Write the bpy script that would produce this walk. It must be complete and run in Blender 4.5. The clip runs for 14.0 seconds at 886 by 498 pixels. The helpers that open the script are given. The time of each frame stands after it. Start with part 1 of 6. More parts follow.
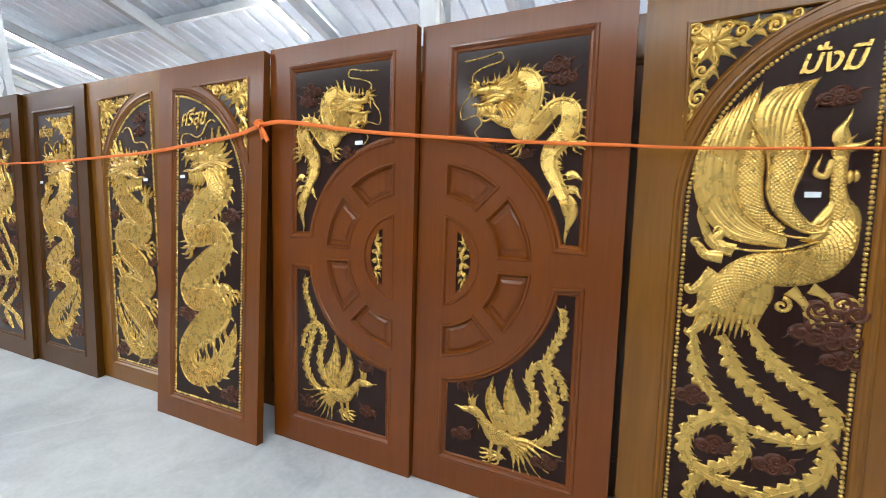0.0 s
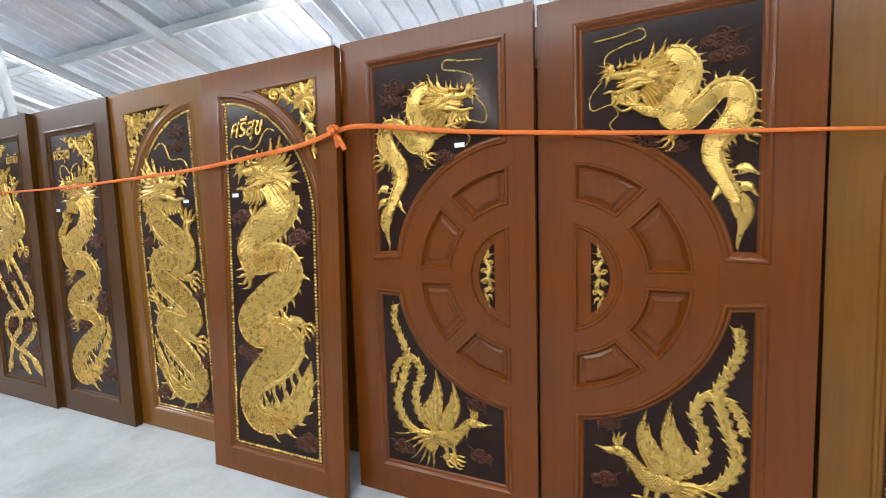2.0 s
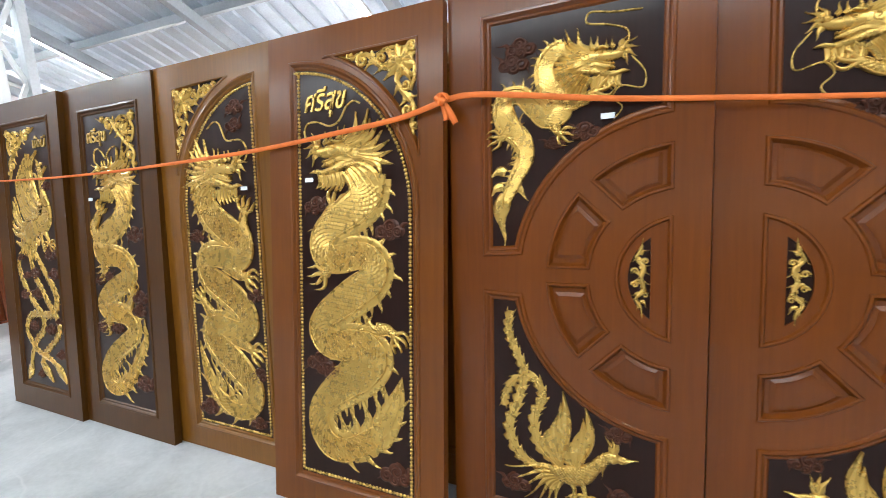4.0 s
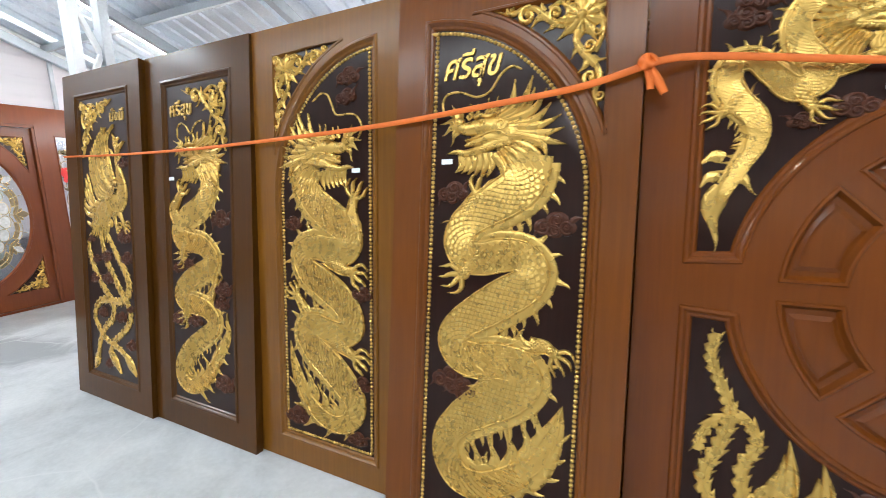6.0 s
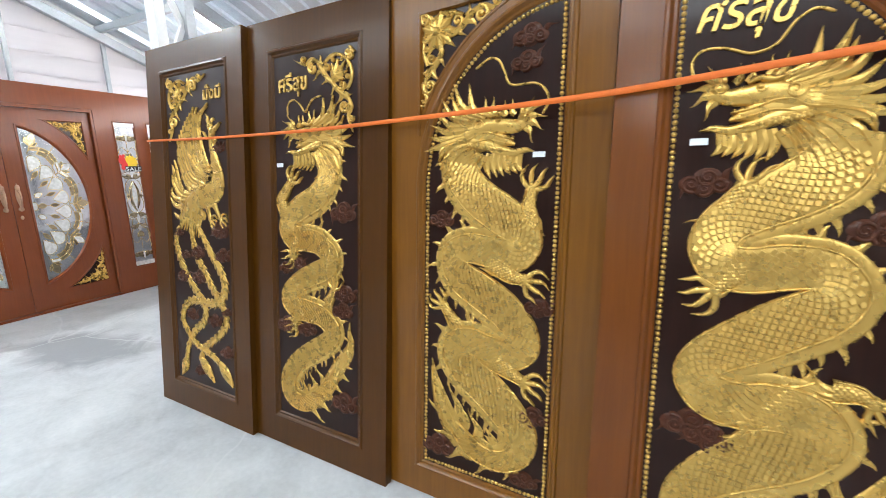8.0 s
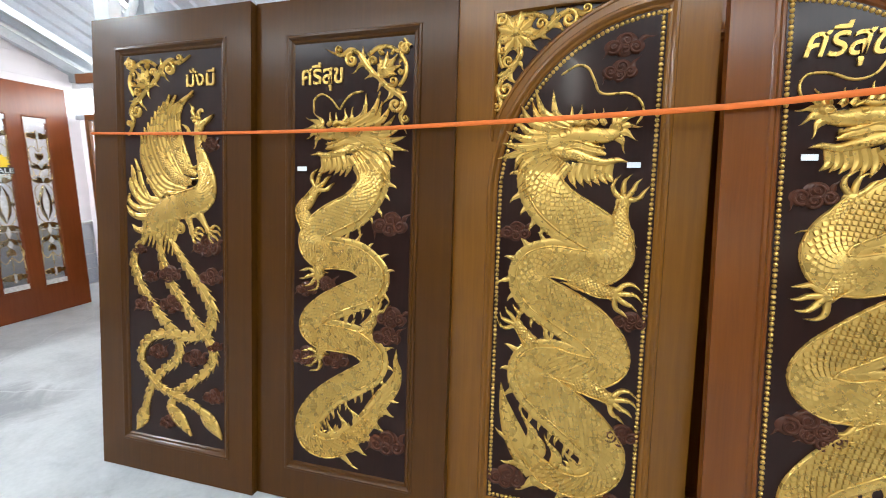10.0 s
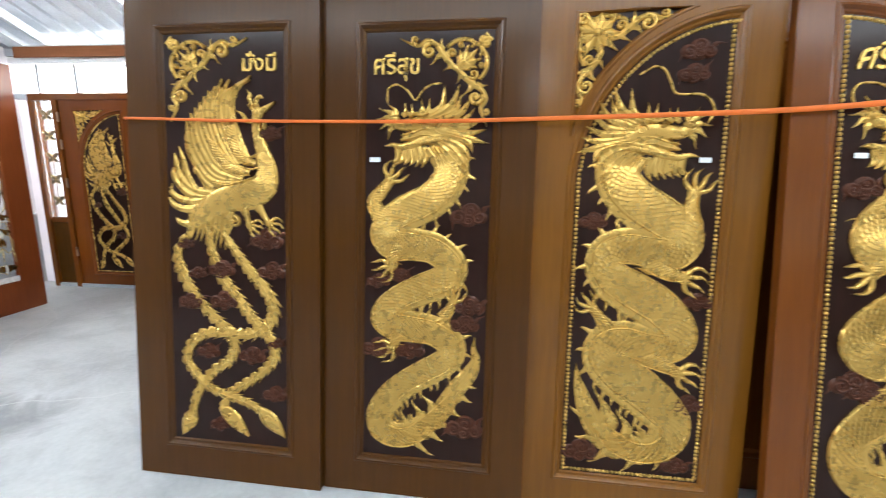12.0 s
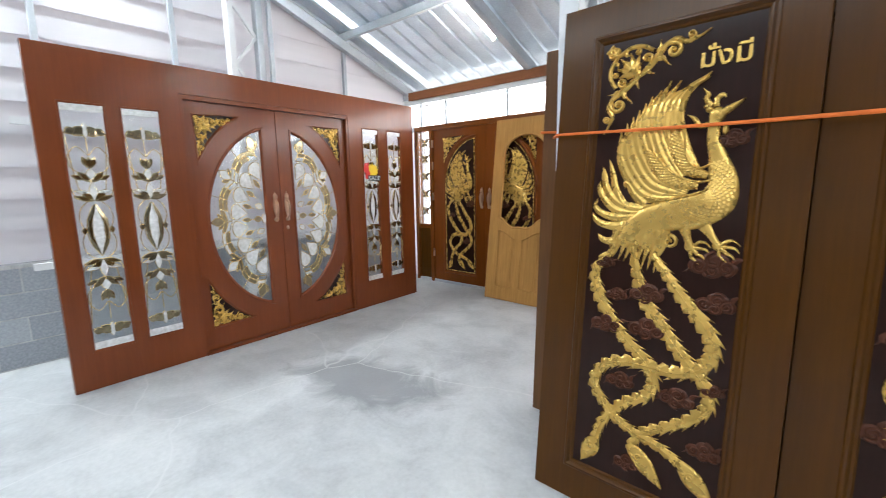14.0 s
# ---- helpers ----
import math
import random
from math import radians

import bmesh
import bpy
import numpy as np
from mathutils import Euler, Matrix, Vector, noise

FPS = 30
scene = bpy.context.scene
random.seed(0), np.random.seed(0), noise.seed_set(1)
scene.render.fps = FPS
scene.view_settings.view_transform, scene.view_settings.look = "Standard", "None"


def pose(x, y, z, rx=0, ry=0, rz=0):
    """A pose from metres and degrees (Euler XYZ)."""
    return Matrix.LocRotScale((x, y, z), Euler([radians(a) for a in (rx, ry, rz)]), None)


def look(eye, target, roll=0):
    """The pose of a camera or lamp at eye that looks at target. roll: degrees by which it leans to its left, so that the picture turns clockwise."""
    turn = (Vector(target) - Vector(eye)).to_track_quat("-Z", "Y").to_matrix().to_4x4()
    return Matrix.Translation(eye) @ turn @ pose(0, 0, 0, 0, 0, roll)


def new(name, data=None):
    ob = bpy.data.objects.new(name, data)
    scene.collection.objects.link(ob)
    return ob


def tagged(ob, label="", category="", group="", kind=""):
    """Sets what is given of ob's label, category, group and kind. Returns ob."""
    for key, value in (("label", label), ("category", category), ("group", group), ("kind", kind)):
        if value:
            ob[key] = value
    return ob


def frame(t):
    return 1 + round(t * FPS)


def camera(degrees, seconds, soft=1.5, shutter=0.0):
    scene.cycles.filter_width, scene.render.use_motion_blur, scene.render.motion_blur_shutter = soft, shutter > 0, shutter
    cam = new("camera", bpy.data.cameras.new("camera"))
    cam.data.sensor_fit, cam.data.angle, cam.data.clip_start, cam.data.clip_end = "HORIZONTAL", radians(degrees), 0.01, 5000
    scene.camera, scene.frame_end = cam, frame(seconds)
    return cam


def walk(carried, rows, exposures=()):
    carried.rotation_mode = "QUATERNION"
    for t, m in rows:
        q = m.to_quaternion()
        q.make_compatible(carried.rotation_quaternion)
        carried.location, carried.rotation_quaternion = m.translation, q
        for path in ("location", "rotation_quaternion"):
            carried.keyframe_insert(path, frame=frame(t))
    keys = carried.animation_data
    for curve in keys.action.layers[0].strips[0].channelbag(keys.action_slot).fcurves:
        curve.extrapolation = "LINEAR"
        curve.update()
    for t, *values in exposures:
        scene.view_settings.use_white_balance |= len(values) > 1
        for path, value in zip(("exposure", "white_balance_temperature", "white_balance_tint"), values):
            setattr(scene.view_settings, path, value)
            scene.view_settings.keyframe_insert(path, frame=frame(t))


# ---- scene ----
from mathutils import geometry

# the camera and its walk
cam = camera(92.3, 14.0, soft=0.9, shutter=0.4)
PATH = [
    (0, (0.243, 0.256, 1.394), (-0.6, 2.036, 1.044), -0.8),
    (0.5, (0.106, 0.285, 1.384), (-0.721, 2.07, 1.028), -0.4),
    (1, (-0.049, 0.315, 1.398), (-0.865, 2.108, 1.053), -1.0),
    (1.5, (-0.188, 0.311, 1.409), (-0.991, 2.11, 1.066), -1.9),
    (2, (-0.345, 0.304, 1.42), (-1.148, 2.105, 1.085), -3.9),
    (2.2, (-0.393, 0.316, 1.414), (-1.197, 2.116, 1.083), -4.1),
    (4.3, (-0.982, 0.407, 1.358), (-1.79, 2.209, 1.039), -3.1),
    (4.5, (-1.048, 0.404, 1.353), (-1.851, 2.207, 1.03), -3.0),
    (5, (-1.186, 0.439, 1.337), (-2.012, 2.23, 1.006), -2.8),
    (5.5, (-1.318, 0.46, 1.34), (-2.192, 2.229, 1.011), -2.4),
    (6, (-1.45, 0.468, 1.346), (-2.349, 2.223, 1.011), -1.4),
    (6.5, (-1.643, 0.466, 1.35), (-2.579, 2.198, 0.997), -1.5),
    (7, (-1.815, 0.466, 1.345), (-2.786, 2.174, 0.971), -2.0),
    (7.5, (-1.982, 0.495, 1.332), (-2.953, 2.201, 0.948), -1.8),
    (8, (-2.147, 0.491, 1.353), (-3.118, 2.196, 0.966), -1.4),
    (8.5, (-2.329, 0.439, 1.365), (-3.284, 2.157, 0.996), -1.8),
    (9, (-2.502, 0.396, 1.357), (-3.374, 2.161, 1.002), -2.0),
    (9.2, (-2.563, 0.405, 1.349), (-3.369, 2.204, 1.012), -1.4),
    (11.5, (-3.15, 0.253, 1.322), (-3.372, 2.211, 0.983), 1.1),
    (12, (-3.292, 0.226, 1.333), (-3.557, 2.175, 0.969), 0.7),
    (12.3, (-3.477, 0.191, 1.335), (-3.923, 2.107, 0.975), -1.0),
    (12.5, (-3.584, 0.156, 1.329), (-4.241, 2.014, 0.988), -2.2),
    (12.7, (-3.693, 0.146, 1.346), (-4.554, 1.918, 1.002), -3.8),
    (13, (-3.792, 0.159, 1.334), (-4.895, 1.799, 1.029), -4.2),
    (13.5, (-3.892, 0.174, 1.336), (-5.124, 1.721, 1.039), -2.1),
    (14, (-3.933, 0.169, 1.343), (-5.283, 1.611, 1.031), -1.0),
]
walk(cam, [(t, look(eye, target, roll)) for t, eye, target, roll in PATH], [(0, 0.66), (9, 0.68), (12, 0.68), (12.6, 0.52), (13, 0.40), (14, 0.36)])
# ---------------------------------------------------------------- light
BA = 2.5                                   # the building's axes are turned against the row of doors
BO = Vector((-7.783, 4.247, 0.0))             # on the front of the carved double doors in the far wall
BUILD = Matrix.Translation(BO) @ Matrix.Rotation(radians(BA), 4, "Z")   # s along the eave, q towards the outside, z up
SLOPE, EAVE_Q, EAVE_Z, RIDGE_Q = 0.36, 0.30, 2.56, -5.6


def roof_z(q):
    return EAVE_Z + SLOPE * (EAVE_Q - q) if q > RIDGE_Q else EAVE_Z + SLOPE * (EAVE_Q - RIDGE_Q) - SLOPE * (RIDGE_Q - q)


world = bpy.data.worlds.new("sky")
scene.world = world
world.use_nodes = True
wn = world.node_tree.nodes
sky = wn.new("ShaderNodeTexSky")
sky.sky_type, sky.sun_disc = "NISHITA", False
sky.dust_density, sky.ozone_density = 6.0, 0.6
sky.sun_elevation, sky.sun_rotation = radians(52), radians(150)
wn["Background"].inputs["Strength"].default_value = 0.15
world.node_tree.links.new(sky.outputs[0], wn["Background"].inputs[0])
sun = new("sun", bpy.data.lights.new("sun", "SUN"))
sun.data.energy, sun.data.angle, sun.data.color = 3.0, radians(0.6), (1.0, 0.95, 0.88)
# the sky names the sun by its rotation from north, clockwise
sun.matrix_world = look((0, 0, 0), (-math.sin(radians(150)) * math.cos(radians(52)), -math.cos(radians(150)) * math.cos(radians(52)), -math.sin(radians(52))))


def area(name, m, sx, sy, power, colour=(1, 1, 1)):
    data = bpy.data.lights.new(name, "AREA")
    data.shape, data.size, data.size_y, data.energy, data.color = "RECTANGLE", sx, sy, power, colour
    ob = new(name, data)
    ob.matrix_world = m
    return ob


# fill lamps added below the closed roof, the first at the translucent strip, and daylight through the clerestory above
# the far doors
ROOF_FILLS = ((-0.45, 0.2, -0.9, -5.2, 170), (2.1, 0.9, -3.9, -5.4, 24), (5.7, 0.9, -3.9, -5.4, 50), (9.3, 0.9, -3.9, -5.4, 50), (5.6, 12.4, -6.3, -7.5, 340))
for s_, w_, qa, qb, watts in ROOF_FILLS:
    zc = (roof_z(qa) + roof_z(qb)) / 2 + 0.05
    area("roof_fill_lamp", BUILD @ look((s_, (qa + qb) / 2, zc), (s_, (qa + qb) / 2 + 0.001, zc - 1)), w_, abs(qb - qa) * 0.96, watts, (0.86, 0.95, 1.0))
area("daylight_clerestory", BUILD @ look((5.0, 0.42, 2.24), (5.0, -3.0, 0.9)), 11.5, 0.3, 110, (0.93, 0.97, 1.0))


# ---------------------------------------------------------------- materials
def material(name, colour, rough=0.5, metal=0.0):
    m = bpy.data.materials.new(name)
    m.use_nodes = True
    b = m.node_tree.nodes["Principled BSDF"]
    b.inputs["Base Color"].default_value = (*colour, 1)
    b.inputs["Roughness"].default_value = rough
    b.inputs["Metallic"].default_value = metal
    return m, m.node_tree.nodes, m.node_tree.links, b


def coords(n, l, scale=(1, 1, 1), kind="Object"):
    tc, mp = n.new("ShaderNodeTexCoord"), n.new("ShaderNodeMapping")
    mp.inputs["Scale"].default_value = scale
    l.new(tc.outputs[kind], mp.inputs["Vector"])
    return mp.outputs["Vector"]


def noise_tex(n, l, vec, scale, detail=4.0, rough=0.55, distort=0.0):
    t = n.new("ShaderNodeTexNoise")
    t.inputs["Scale"].default_value, t.inputs["Detail"].default_value = scale, detail
    t.inputs["Roughness"].default_value, t.inputs["Distortion"].default_value = rough, distort
    l.new(vec, t.inputs["Vector"])
    return t.outputs["Fac"]


def ramp(n, l, fac, stops):
    r = n.new("ShaderNodeValToRGB")
    while len(r.color_ramp.elements) < len(stops):
        r.color_ramp.elements.new(0.5)
    for e, (p, c) in zip(r.color_ramp.elements, stops):
        e.position, e.color = p, (*c, 1)
    l.new(fac, r.inputs["Fac"])
    return r.outputs["Color"]


def mixc(n, l, fac, a, b, mode="MIX"):
    x = n.new("ShaderNodeMix")
    x.data_type, x.blend_type = "RGBA", mode
    for sock, val in ((x.inputs[0], fac), (x.inputs[6], a), (x.inputs[7], b)):
        if isinstance(val, (int, float)):
            sock.default_value = val
        elif isinstance(val, tuple):
            sock.default_value = (*val, 1)
        else:
            l.new(val, sock)
    return x.outputs[2]


def bump(n, l, height, b, strength=0.2, dist=0.002, normal=None):
    x = n.new("ShaderNodeBump")
    x.inputs["Strength"].default_value, x.inputs["Distance"].default_value = strength, dist
    l.new(height, x.inputs["Height"])
    if normal is not None:
        l.new(normal, x.inputs["Normal"])
    l.new(x.outputs["Normal"], b.inputs["Normal"])
    return x.outputs["Normal"]


def roughness_from(n, l, fac, b, lo, hi):
    mr = n.new("ShaderNodeMapRange")
    mr.inputs[3].default_value, mr.inputs[4].default_value = lo, hi
    l.new(fac, mr.inputs[0])
    l.new(mr.outputs[0], b.inputs["Roughness"])


def wood(name, colour, rough=0.32, contrast=0.30, coat=0.30, across=False):
    """Varnished timber: long grain, slow blotches, pores."""
    m, n, l, b = material(name, colour, rough)
    v = coords(n, l, (2.2, 30, 30) if across else (30, 30, 1.6))
    grain = noise_tex(n, l, v, 1.6, 6, 0.6, 0.6)
    fine = noise_tex(n, l, coords(n, l, (8, 160, 160) if across else (160, 160, 5)), 1.0, 3)
    blot = noise_tex(n, l, coords(n, l), 2.3, 3)
    dark = tuple(c * (1 - contrast * 1.6) for c in colour)
    light = tuple(min(1, c * (1 + contrast)) for c in colour)
    c1 = ramp(n, l, grain, [(0.3, dark), (0.72, light)])
    c2 = mixc(n, l, 0.22, c1, ramp(n, l, fine, [(0.35, dark), (0.65, light)]))
    c3 = mixc(n, l, 0.5, c2, ramp(n, l, blot, [(0.3, tuple(c * 0.8 for c in colour)), (0.7, tuple(min(1, c * 1.15) for c in colour))]))
    l.new(c3, b.inputs["Base Color"])
    roughness_from(n, l, noise_tex(n, l, coords(n, l), 6, 5), b, rough - 0.07, rough + 0.1)
    b.inputs["Coat Weight"].default_value, b.inputs["Coat Roughness"].default_value = coat * 1.7, 0.18
    b.inputs["Specular IOR Level"].default_value = 0.06
    bump(n, l, fine, b, 0.12, 0.001)
    return m


WOOD_DARK = wood("dark_walnut_varnish", (0.0712, 0.0248, 0.0022), 0.32, 0.22, 0.20)
WOOD_GOLD = wood("golden_teak_varnish", (0.1866, 0.0704, 0.0075), 0.32, 0.24)
WOOD_RED = wood("red_teak_varnish", (0.1549, 0.0431, 0.0048), 0.32, 0.22)
WOOD_SUN = wood("chestnut_varnish", (0.1478, 0.0361, 0.0035), 0.32, 0.20)
WOOD_SET = wood("mahogany_varnish", (0.178, 0.042, 0.011), 0.32, 0.18)
WOOD_RAW = wood("raw_teak", (0.40, 0.205, 0.062), 0.62, 0.3, 0.0)
WOOD_EDGE = wood("brown_door_edge", (0.12, 0.05, 0.016))


def stained(name, colour, rough):
    m, n, l, b = material(name, colour, rough)
    v = noise_tex(n, l, coords(n, l), 9, 5)
    g = noise_tex(n, l, coords(n, l, (90, 90, 4)), 1.0, 3)
    c = mixc(n, l, 0.5, ramp(n, l, v, [(0.3, tuple(x * 0.65 for x in colour)), (0.75, tuple(x * 1.35 for x in colour))]),
             ramp(n, l, g, [(0.3, tuple(x * 0.7 for x in colour)), (0.7, tuple(x * 1.3 for x in colour))]))
    l.new(c, b.inputs["Base Color"])
    roughness_from(n, l, v, b, rough - 0.06, rough + 0.12)
    bump(n, l, g, b, 0.2, 0.0015)
    b.inputs["Coat Weight"].default_value, b.inputs["Coat Roughness"].default_value = 0.26, 0.12
    b.inputs["Specular IOR Level"].default_value = 0.10
    return m


PANEL = stained("dark_stained_panel", (0.019, 0.0056, 0.0030), 0.3)
CLOUD = stained("brown_carved_cloud", (0.074, 0.023, 0.011), 0.3)


def gold(name, scales):
    m, n, l, b = material(name, (0.62, 0.40, 0.085), 0.30, 0.70)
    v = noise_tex(n, l, coords(n, l), 28, 5)
    w = noise_tex(n, l, coords(n, l), 5, 2)
    c = ramp(n, l, v, [(0.25, (0.58, 0.355, 0.082)), (0.5, (0.62, 0.388, 0.094)), (0.8, (0.69, 0.447, 0.120))])
    c = mixc(n, l, 0.4, c, ramp(n, l, w, [(0.3, (0.53, 0.310, 0.068)), (0.7, (0.70, 0.455, 0.125))]))
    roughness_from(n, l, v, b, 0.20, 0.36)
    nrm = bump(n, l, noise_tex(n, l, coords(n, l), 70, 3), b, 0.10, 0.002)
    if scales:
        uv = coords(n, l, (105, 105, 1), "UV")
        rot = n.new("ShaderNodeMapping")
        rot.inputs["Rotation"].default_value = (0, 0, radians(45))
        l.new(uv, rot.inputs["Vector"])
        vo = n.new("ShaderNodeTexVoronoi")
        vo.voronoi_dimensions = "2D"
        vo.inputs["Scale"].default_value, vo.inputs["Randomness"].default_value = 1.0, 0.12
        l.new(rot.outputs[0], vo.inputs["Vector"])
        inv = n.new("ShaderNodeMath")
        inv.operation = "SUBTRACT"
        inv.inputs[0].default_value = 1.0
        l.new(vo.outputs["Distance"], inv.inputs[1])
        bump(n, l, inv.outputs[0], b, 0.7, 0.0048, nrm)
        c = mixc(n, l, 1.0, c, ramp(n, l, vo.outputs["Distance"], [(0.34, (1, 1, 1)), (0.68, (0.68, 0.58, 0.45))]), "MULTIPLY")
    l.new(c, b.inputs["Base Color"])
    return m


GOLD, GOLD_SCALE = gold("gold_paint", False), gold("gold_paint_scales", True)


def concrete():
    m, n, l, b = material("power_floated_concrete", (0.5, 0.5, 0.5), 0.45)
    v = coords(n, l)
    big = noise_tex(n, l, v, 0.9, 5, 0.6, 0.4)
    mid = noise_tex(n, l, v, 3.2, 6, 0.6, 0.8)
    fine = noise_tex(n, l, v, 40, 5)
    c = ramp(n, l, big, [(0.32, (0.29, 0.305, 0.32)), (0.48, (0.49, 0.505, 0.52)), (0.66, (0.63, 0.64, 0.65))])
    c = mixc(n, l, 0.45, c, ramp(n, l, mid, [(0.34, (0.28, 0.29, 0.305)), (0.52, (0.52, 0.53, 0.54)), (0.70, (0.70, 0.70, 0.70))]))
    c = mixc(n, l, 0.25, c, ramp(n, l, fine, [(0.3, (0.40, 0.40, 0.40)), (0.7, (0.64, 0.64, 0.63))]))
    # worn damp patch in front of the glazed set, with an uneven edge
    mp = n.new("ShaderNodeMapping")
    mp.inputs["Location"].default_value = (PATCH[0], PATCH[1], 0)
    mp.vector_type = "TEXTURE"
    mp.inputs["Scale"].default_value = (1.15, 0.62, 1)
    mp.inputs["Rotation"].default_value = (0, 0, radians(12))
    tc = n.new("ShaderNodeTexCoord")
    l.new(tc.outputs["Object"], mp.inputs["Vector"])
    ln = n.new("ShaderNodeVectorMath")
    ln.operation = "LENGTH"
    l.new(mp.outputs[0], ln.inputs[0])
    ad = n.new("ShaderNodeMath")
    ad.operation = "MULTIPLY_ADD"
    ad.inputs[1].default_value = 0.8
    l.new(mid, ad.inputs[0])
    l.new(ln.outputs["Value"], ad.inputs[2])
    patch = ramp(n, l, ad.outputs[0], [(0.72, (1, 1, 1)), (1.12, (0, 0, 0))])
    sc = n.new("ShaderNodeMath")
    sc.operation = "MULTIPLY"
    sc.inputs[1].default_value = 0.75
    l.new(patch, sc.inputs[0])
    c = mixc(n, l, sc.outputs[0], c, (0.20, 0.205, 0.215))
    # hairline cracks
    vo = n.new("ShaderNodeTexVoronoi")
    vo.feature = "DISTANCE_TO_EDGE"
    vo.inputs["Scale"].default_value = 0.55
    dv = n.new("ShaderNodeVectorMath")
    nz = n.new("ShaderNodeTexNoise")
    nz.inputs["Scale"].default_value = 2.5
    l.new(v, nz.inputs["Vector"])
    mv = n.new("ShaderNodeMix")
    mv.data_type = "VECTOR"
    mv.inputs[0].default_value = 0.16
    l.new(v, mv.inputs[4])
    l.new(nz.outputs["Color"], mv.inputs[5])
    l.new(mv.outputs[1], vo.inputs["Vector"])
    crack = ramp(n, l, vo.outputs["Distance"], [(0.0, (0.6, 0.6, 0.6)), (0.004, (0, 0, 0))])
    c = mixc(n, l, crack, c, (0.62, 0.62, 0.62))
    l.new(c, b.inputs["Base Color"])
    roughness_from(n, l, mid, b, 0.28, 0.55)
    bump(n, l, fine, b, 0.08, 0.002)
    return m


PATCH = (-6.22, 1.80)
CONCRETE = concrete()


def metal(name, colour, rough, mottled=0.12, met=0.9):
    m, n, l, b = material(name, colour, rough, met)
    v = noise_tex(n, l, coords(n, l), 3.0, 6)
    f = noise_tex(n, l, coords(n, l), 60, 3)
    lo, hi = tuple(x * (1 - mottled) for x in colour), tuple(min(1, x * (1 + mottled)) for x in colour)
    l.new(mixc(n, l, 0.4, ramp(n, l, v, [(0.3, lo), (0.7, hi)]), ramp(n, l, f, [(0.3, lo), (0.7, hi)])), b.inputs["Base Color"])
    roughness_from(n, l, v, b, rough - 0.08, rough + 0.1)
    return m


ROOF = metal("aluzinc_sheet", (0.72, 0.80, 0.90), 0.36, 0.16, 0.55)
STEEL = metal("grey_primed_steel", (0.42, 0.45, 0.48), 0.45, 0.15, 0.25)
STEEL_WHITE = metal("white_painted_steel", (0.76, 0.77, 0.78), 0.4, 0.06, 0.0)
IRON = metal("antique_bronze", (0.46, 0.29, 0.19), 0.28, 0.3, 0.9)
BRASS = metal("brass_came", (0.80, 0.62, 0.30), 0.25, 0.2, 1.0)


def cladding():
    """Thin white wall sheet that lets some daylight through."""
    m, n, l, b = material("white_wall_sheet", (0.78, 0.78, 0.80), 0.5)
    tr, mx = n.new("ShaderNodeBsdfTranslucent"), n.new("ShaderNodeMixShader")
    tr.inputs["Color"].default_value = (0.80, 0.77, 0.79, 1)
    mx.inputs[0].default_value = 0.55
    v = noise_tex(n, l, coords(n, l, (1, 0.3, 6)), 1.2, 4)
    l.new(ramp(n, l, v, [(0.3, (0.70, 0.71, 0.73)), (0.7, (0.84, 0.82, 0.84))]), b.inputs["Base Color"])
    l.new(b.outputs[0], mx.inputs[1])
    l.new(tr.outputs[0], mx.inputs[2])
    l.new(mx.outputs[0], n["Material Output"].inputs["Surface"])
    return m


SHEET = cladding()


def strip_sheet_mat():
    m, n, l, b = material("translucent_roof_sheet", (0.85, 0.88, 0.90), 0.5)
    tr, mx = n.new("ShaderNodeBsdfTranslucent"), n.new("ShaderNodeMixShader")
    tr.inputs["Color"].default_value = (0.90, 0.93, 0.95, 1)
    mx.inputs[0].default_value = 0.75
    l.new(b.outputs[0], mx.inputs[1])
    l.new(tr.outputs[0], mx.inputs[2])
    l.new(mx.outputs[0], n["Material Output"].inputs["Surface"])
    return m


STRIP_SHEET = strip_sheet_mat()


def block_mat():
    m, n, l, b = material("grey_concrete_block", (0.33, 0.34, 0.36), 0.85)
    oi = n.new("ShaderNodeObjectInfo")
    v = noise_tex(n, l, coords(n, l), 60, 6)
    c = ramp(n, l, v, [(0.3, (0.22, 0.235, 0.26)), (0.7, (0.40, 0.42, 0.45))])
    c = mixc(n, l, 0.35, c, ramp(n, l, oi.outputs["Random"], [(0, (0.22, 0.24, 0.27)), (1, (0.44, 0.46, 0.49))]))
    l.new(c, b.inputs["Base Color"])
    bump(n, l, v, b, 0.5, 0.003)
    return m


BLOCK = block_mat()
MORTAR = stained("pale_mortar", (0.45, 0.45, 0.45), 0.9)


def plain(name, colour, rough=0.5, met=0.0):
    m, n, l, b = material(name, colour, rough, met)
    v = noise_tex(n, l, coords(n, l), 14, 4)
    l.new(ramp(n, l, v, [(0.3, tuple(x * 0.88 for x in colour)), (0.7, tuple(min(1, x * 1.08) for x in colour))]), b.inputs["Base Color"])
    return m


STRAP = plain("orange_webbing", (0.72, 0.145, 0.012), 0.6)
PAPER = plain("white_paper", (0.82, 0.84, 0.86), 0.6)
RED, YELLOW, BLACK = plain("red_print", (0.75, 0.03, 0.03), 0.5), plain("yellow_print", (0.9, 0.6, 0.03), 0.5), plain("black_print", (0.01, 0.01, 0.01), 0.5)
FASCIA = wood("brown_fascia_board", (0.26, 0.10, 0.045), 0.5, 0.2, 0.0, True)
# emissive sheet that stands in for the white sky behind the clerestory
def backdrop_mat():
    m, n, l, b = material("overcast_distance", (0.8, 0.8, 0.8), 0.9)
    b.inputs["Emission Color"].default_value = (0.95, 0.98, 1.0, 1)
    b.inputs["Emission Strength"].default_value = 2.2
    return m


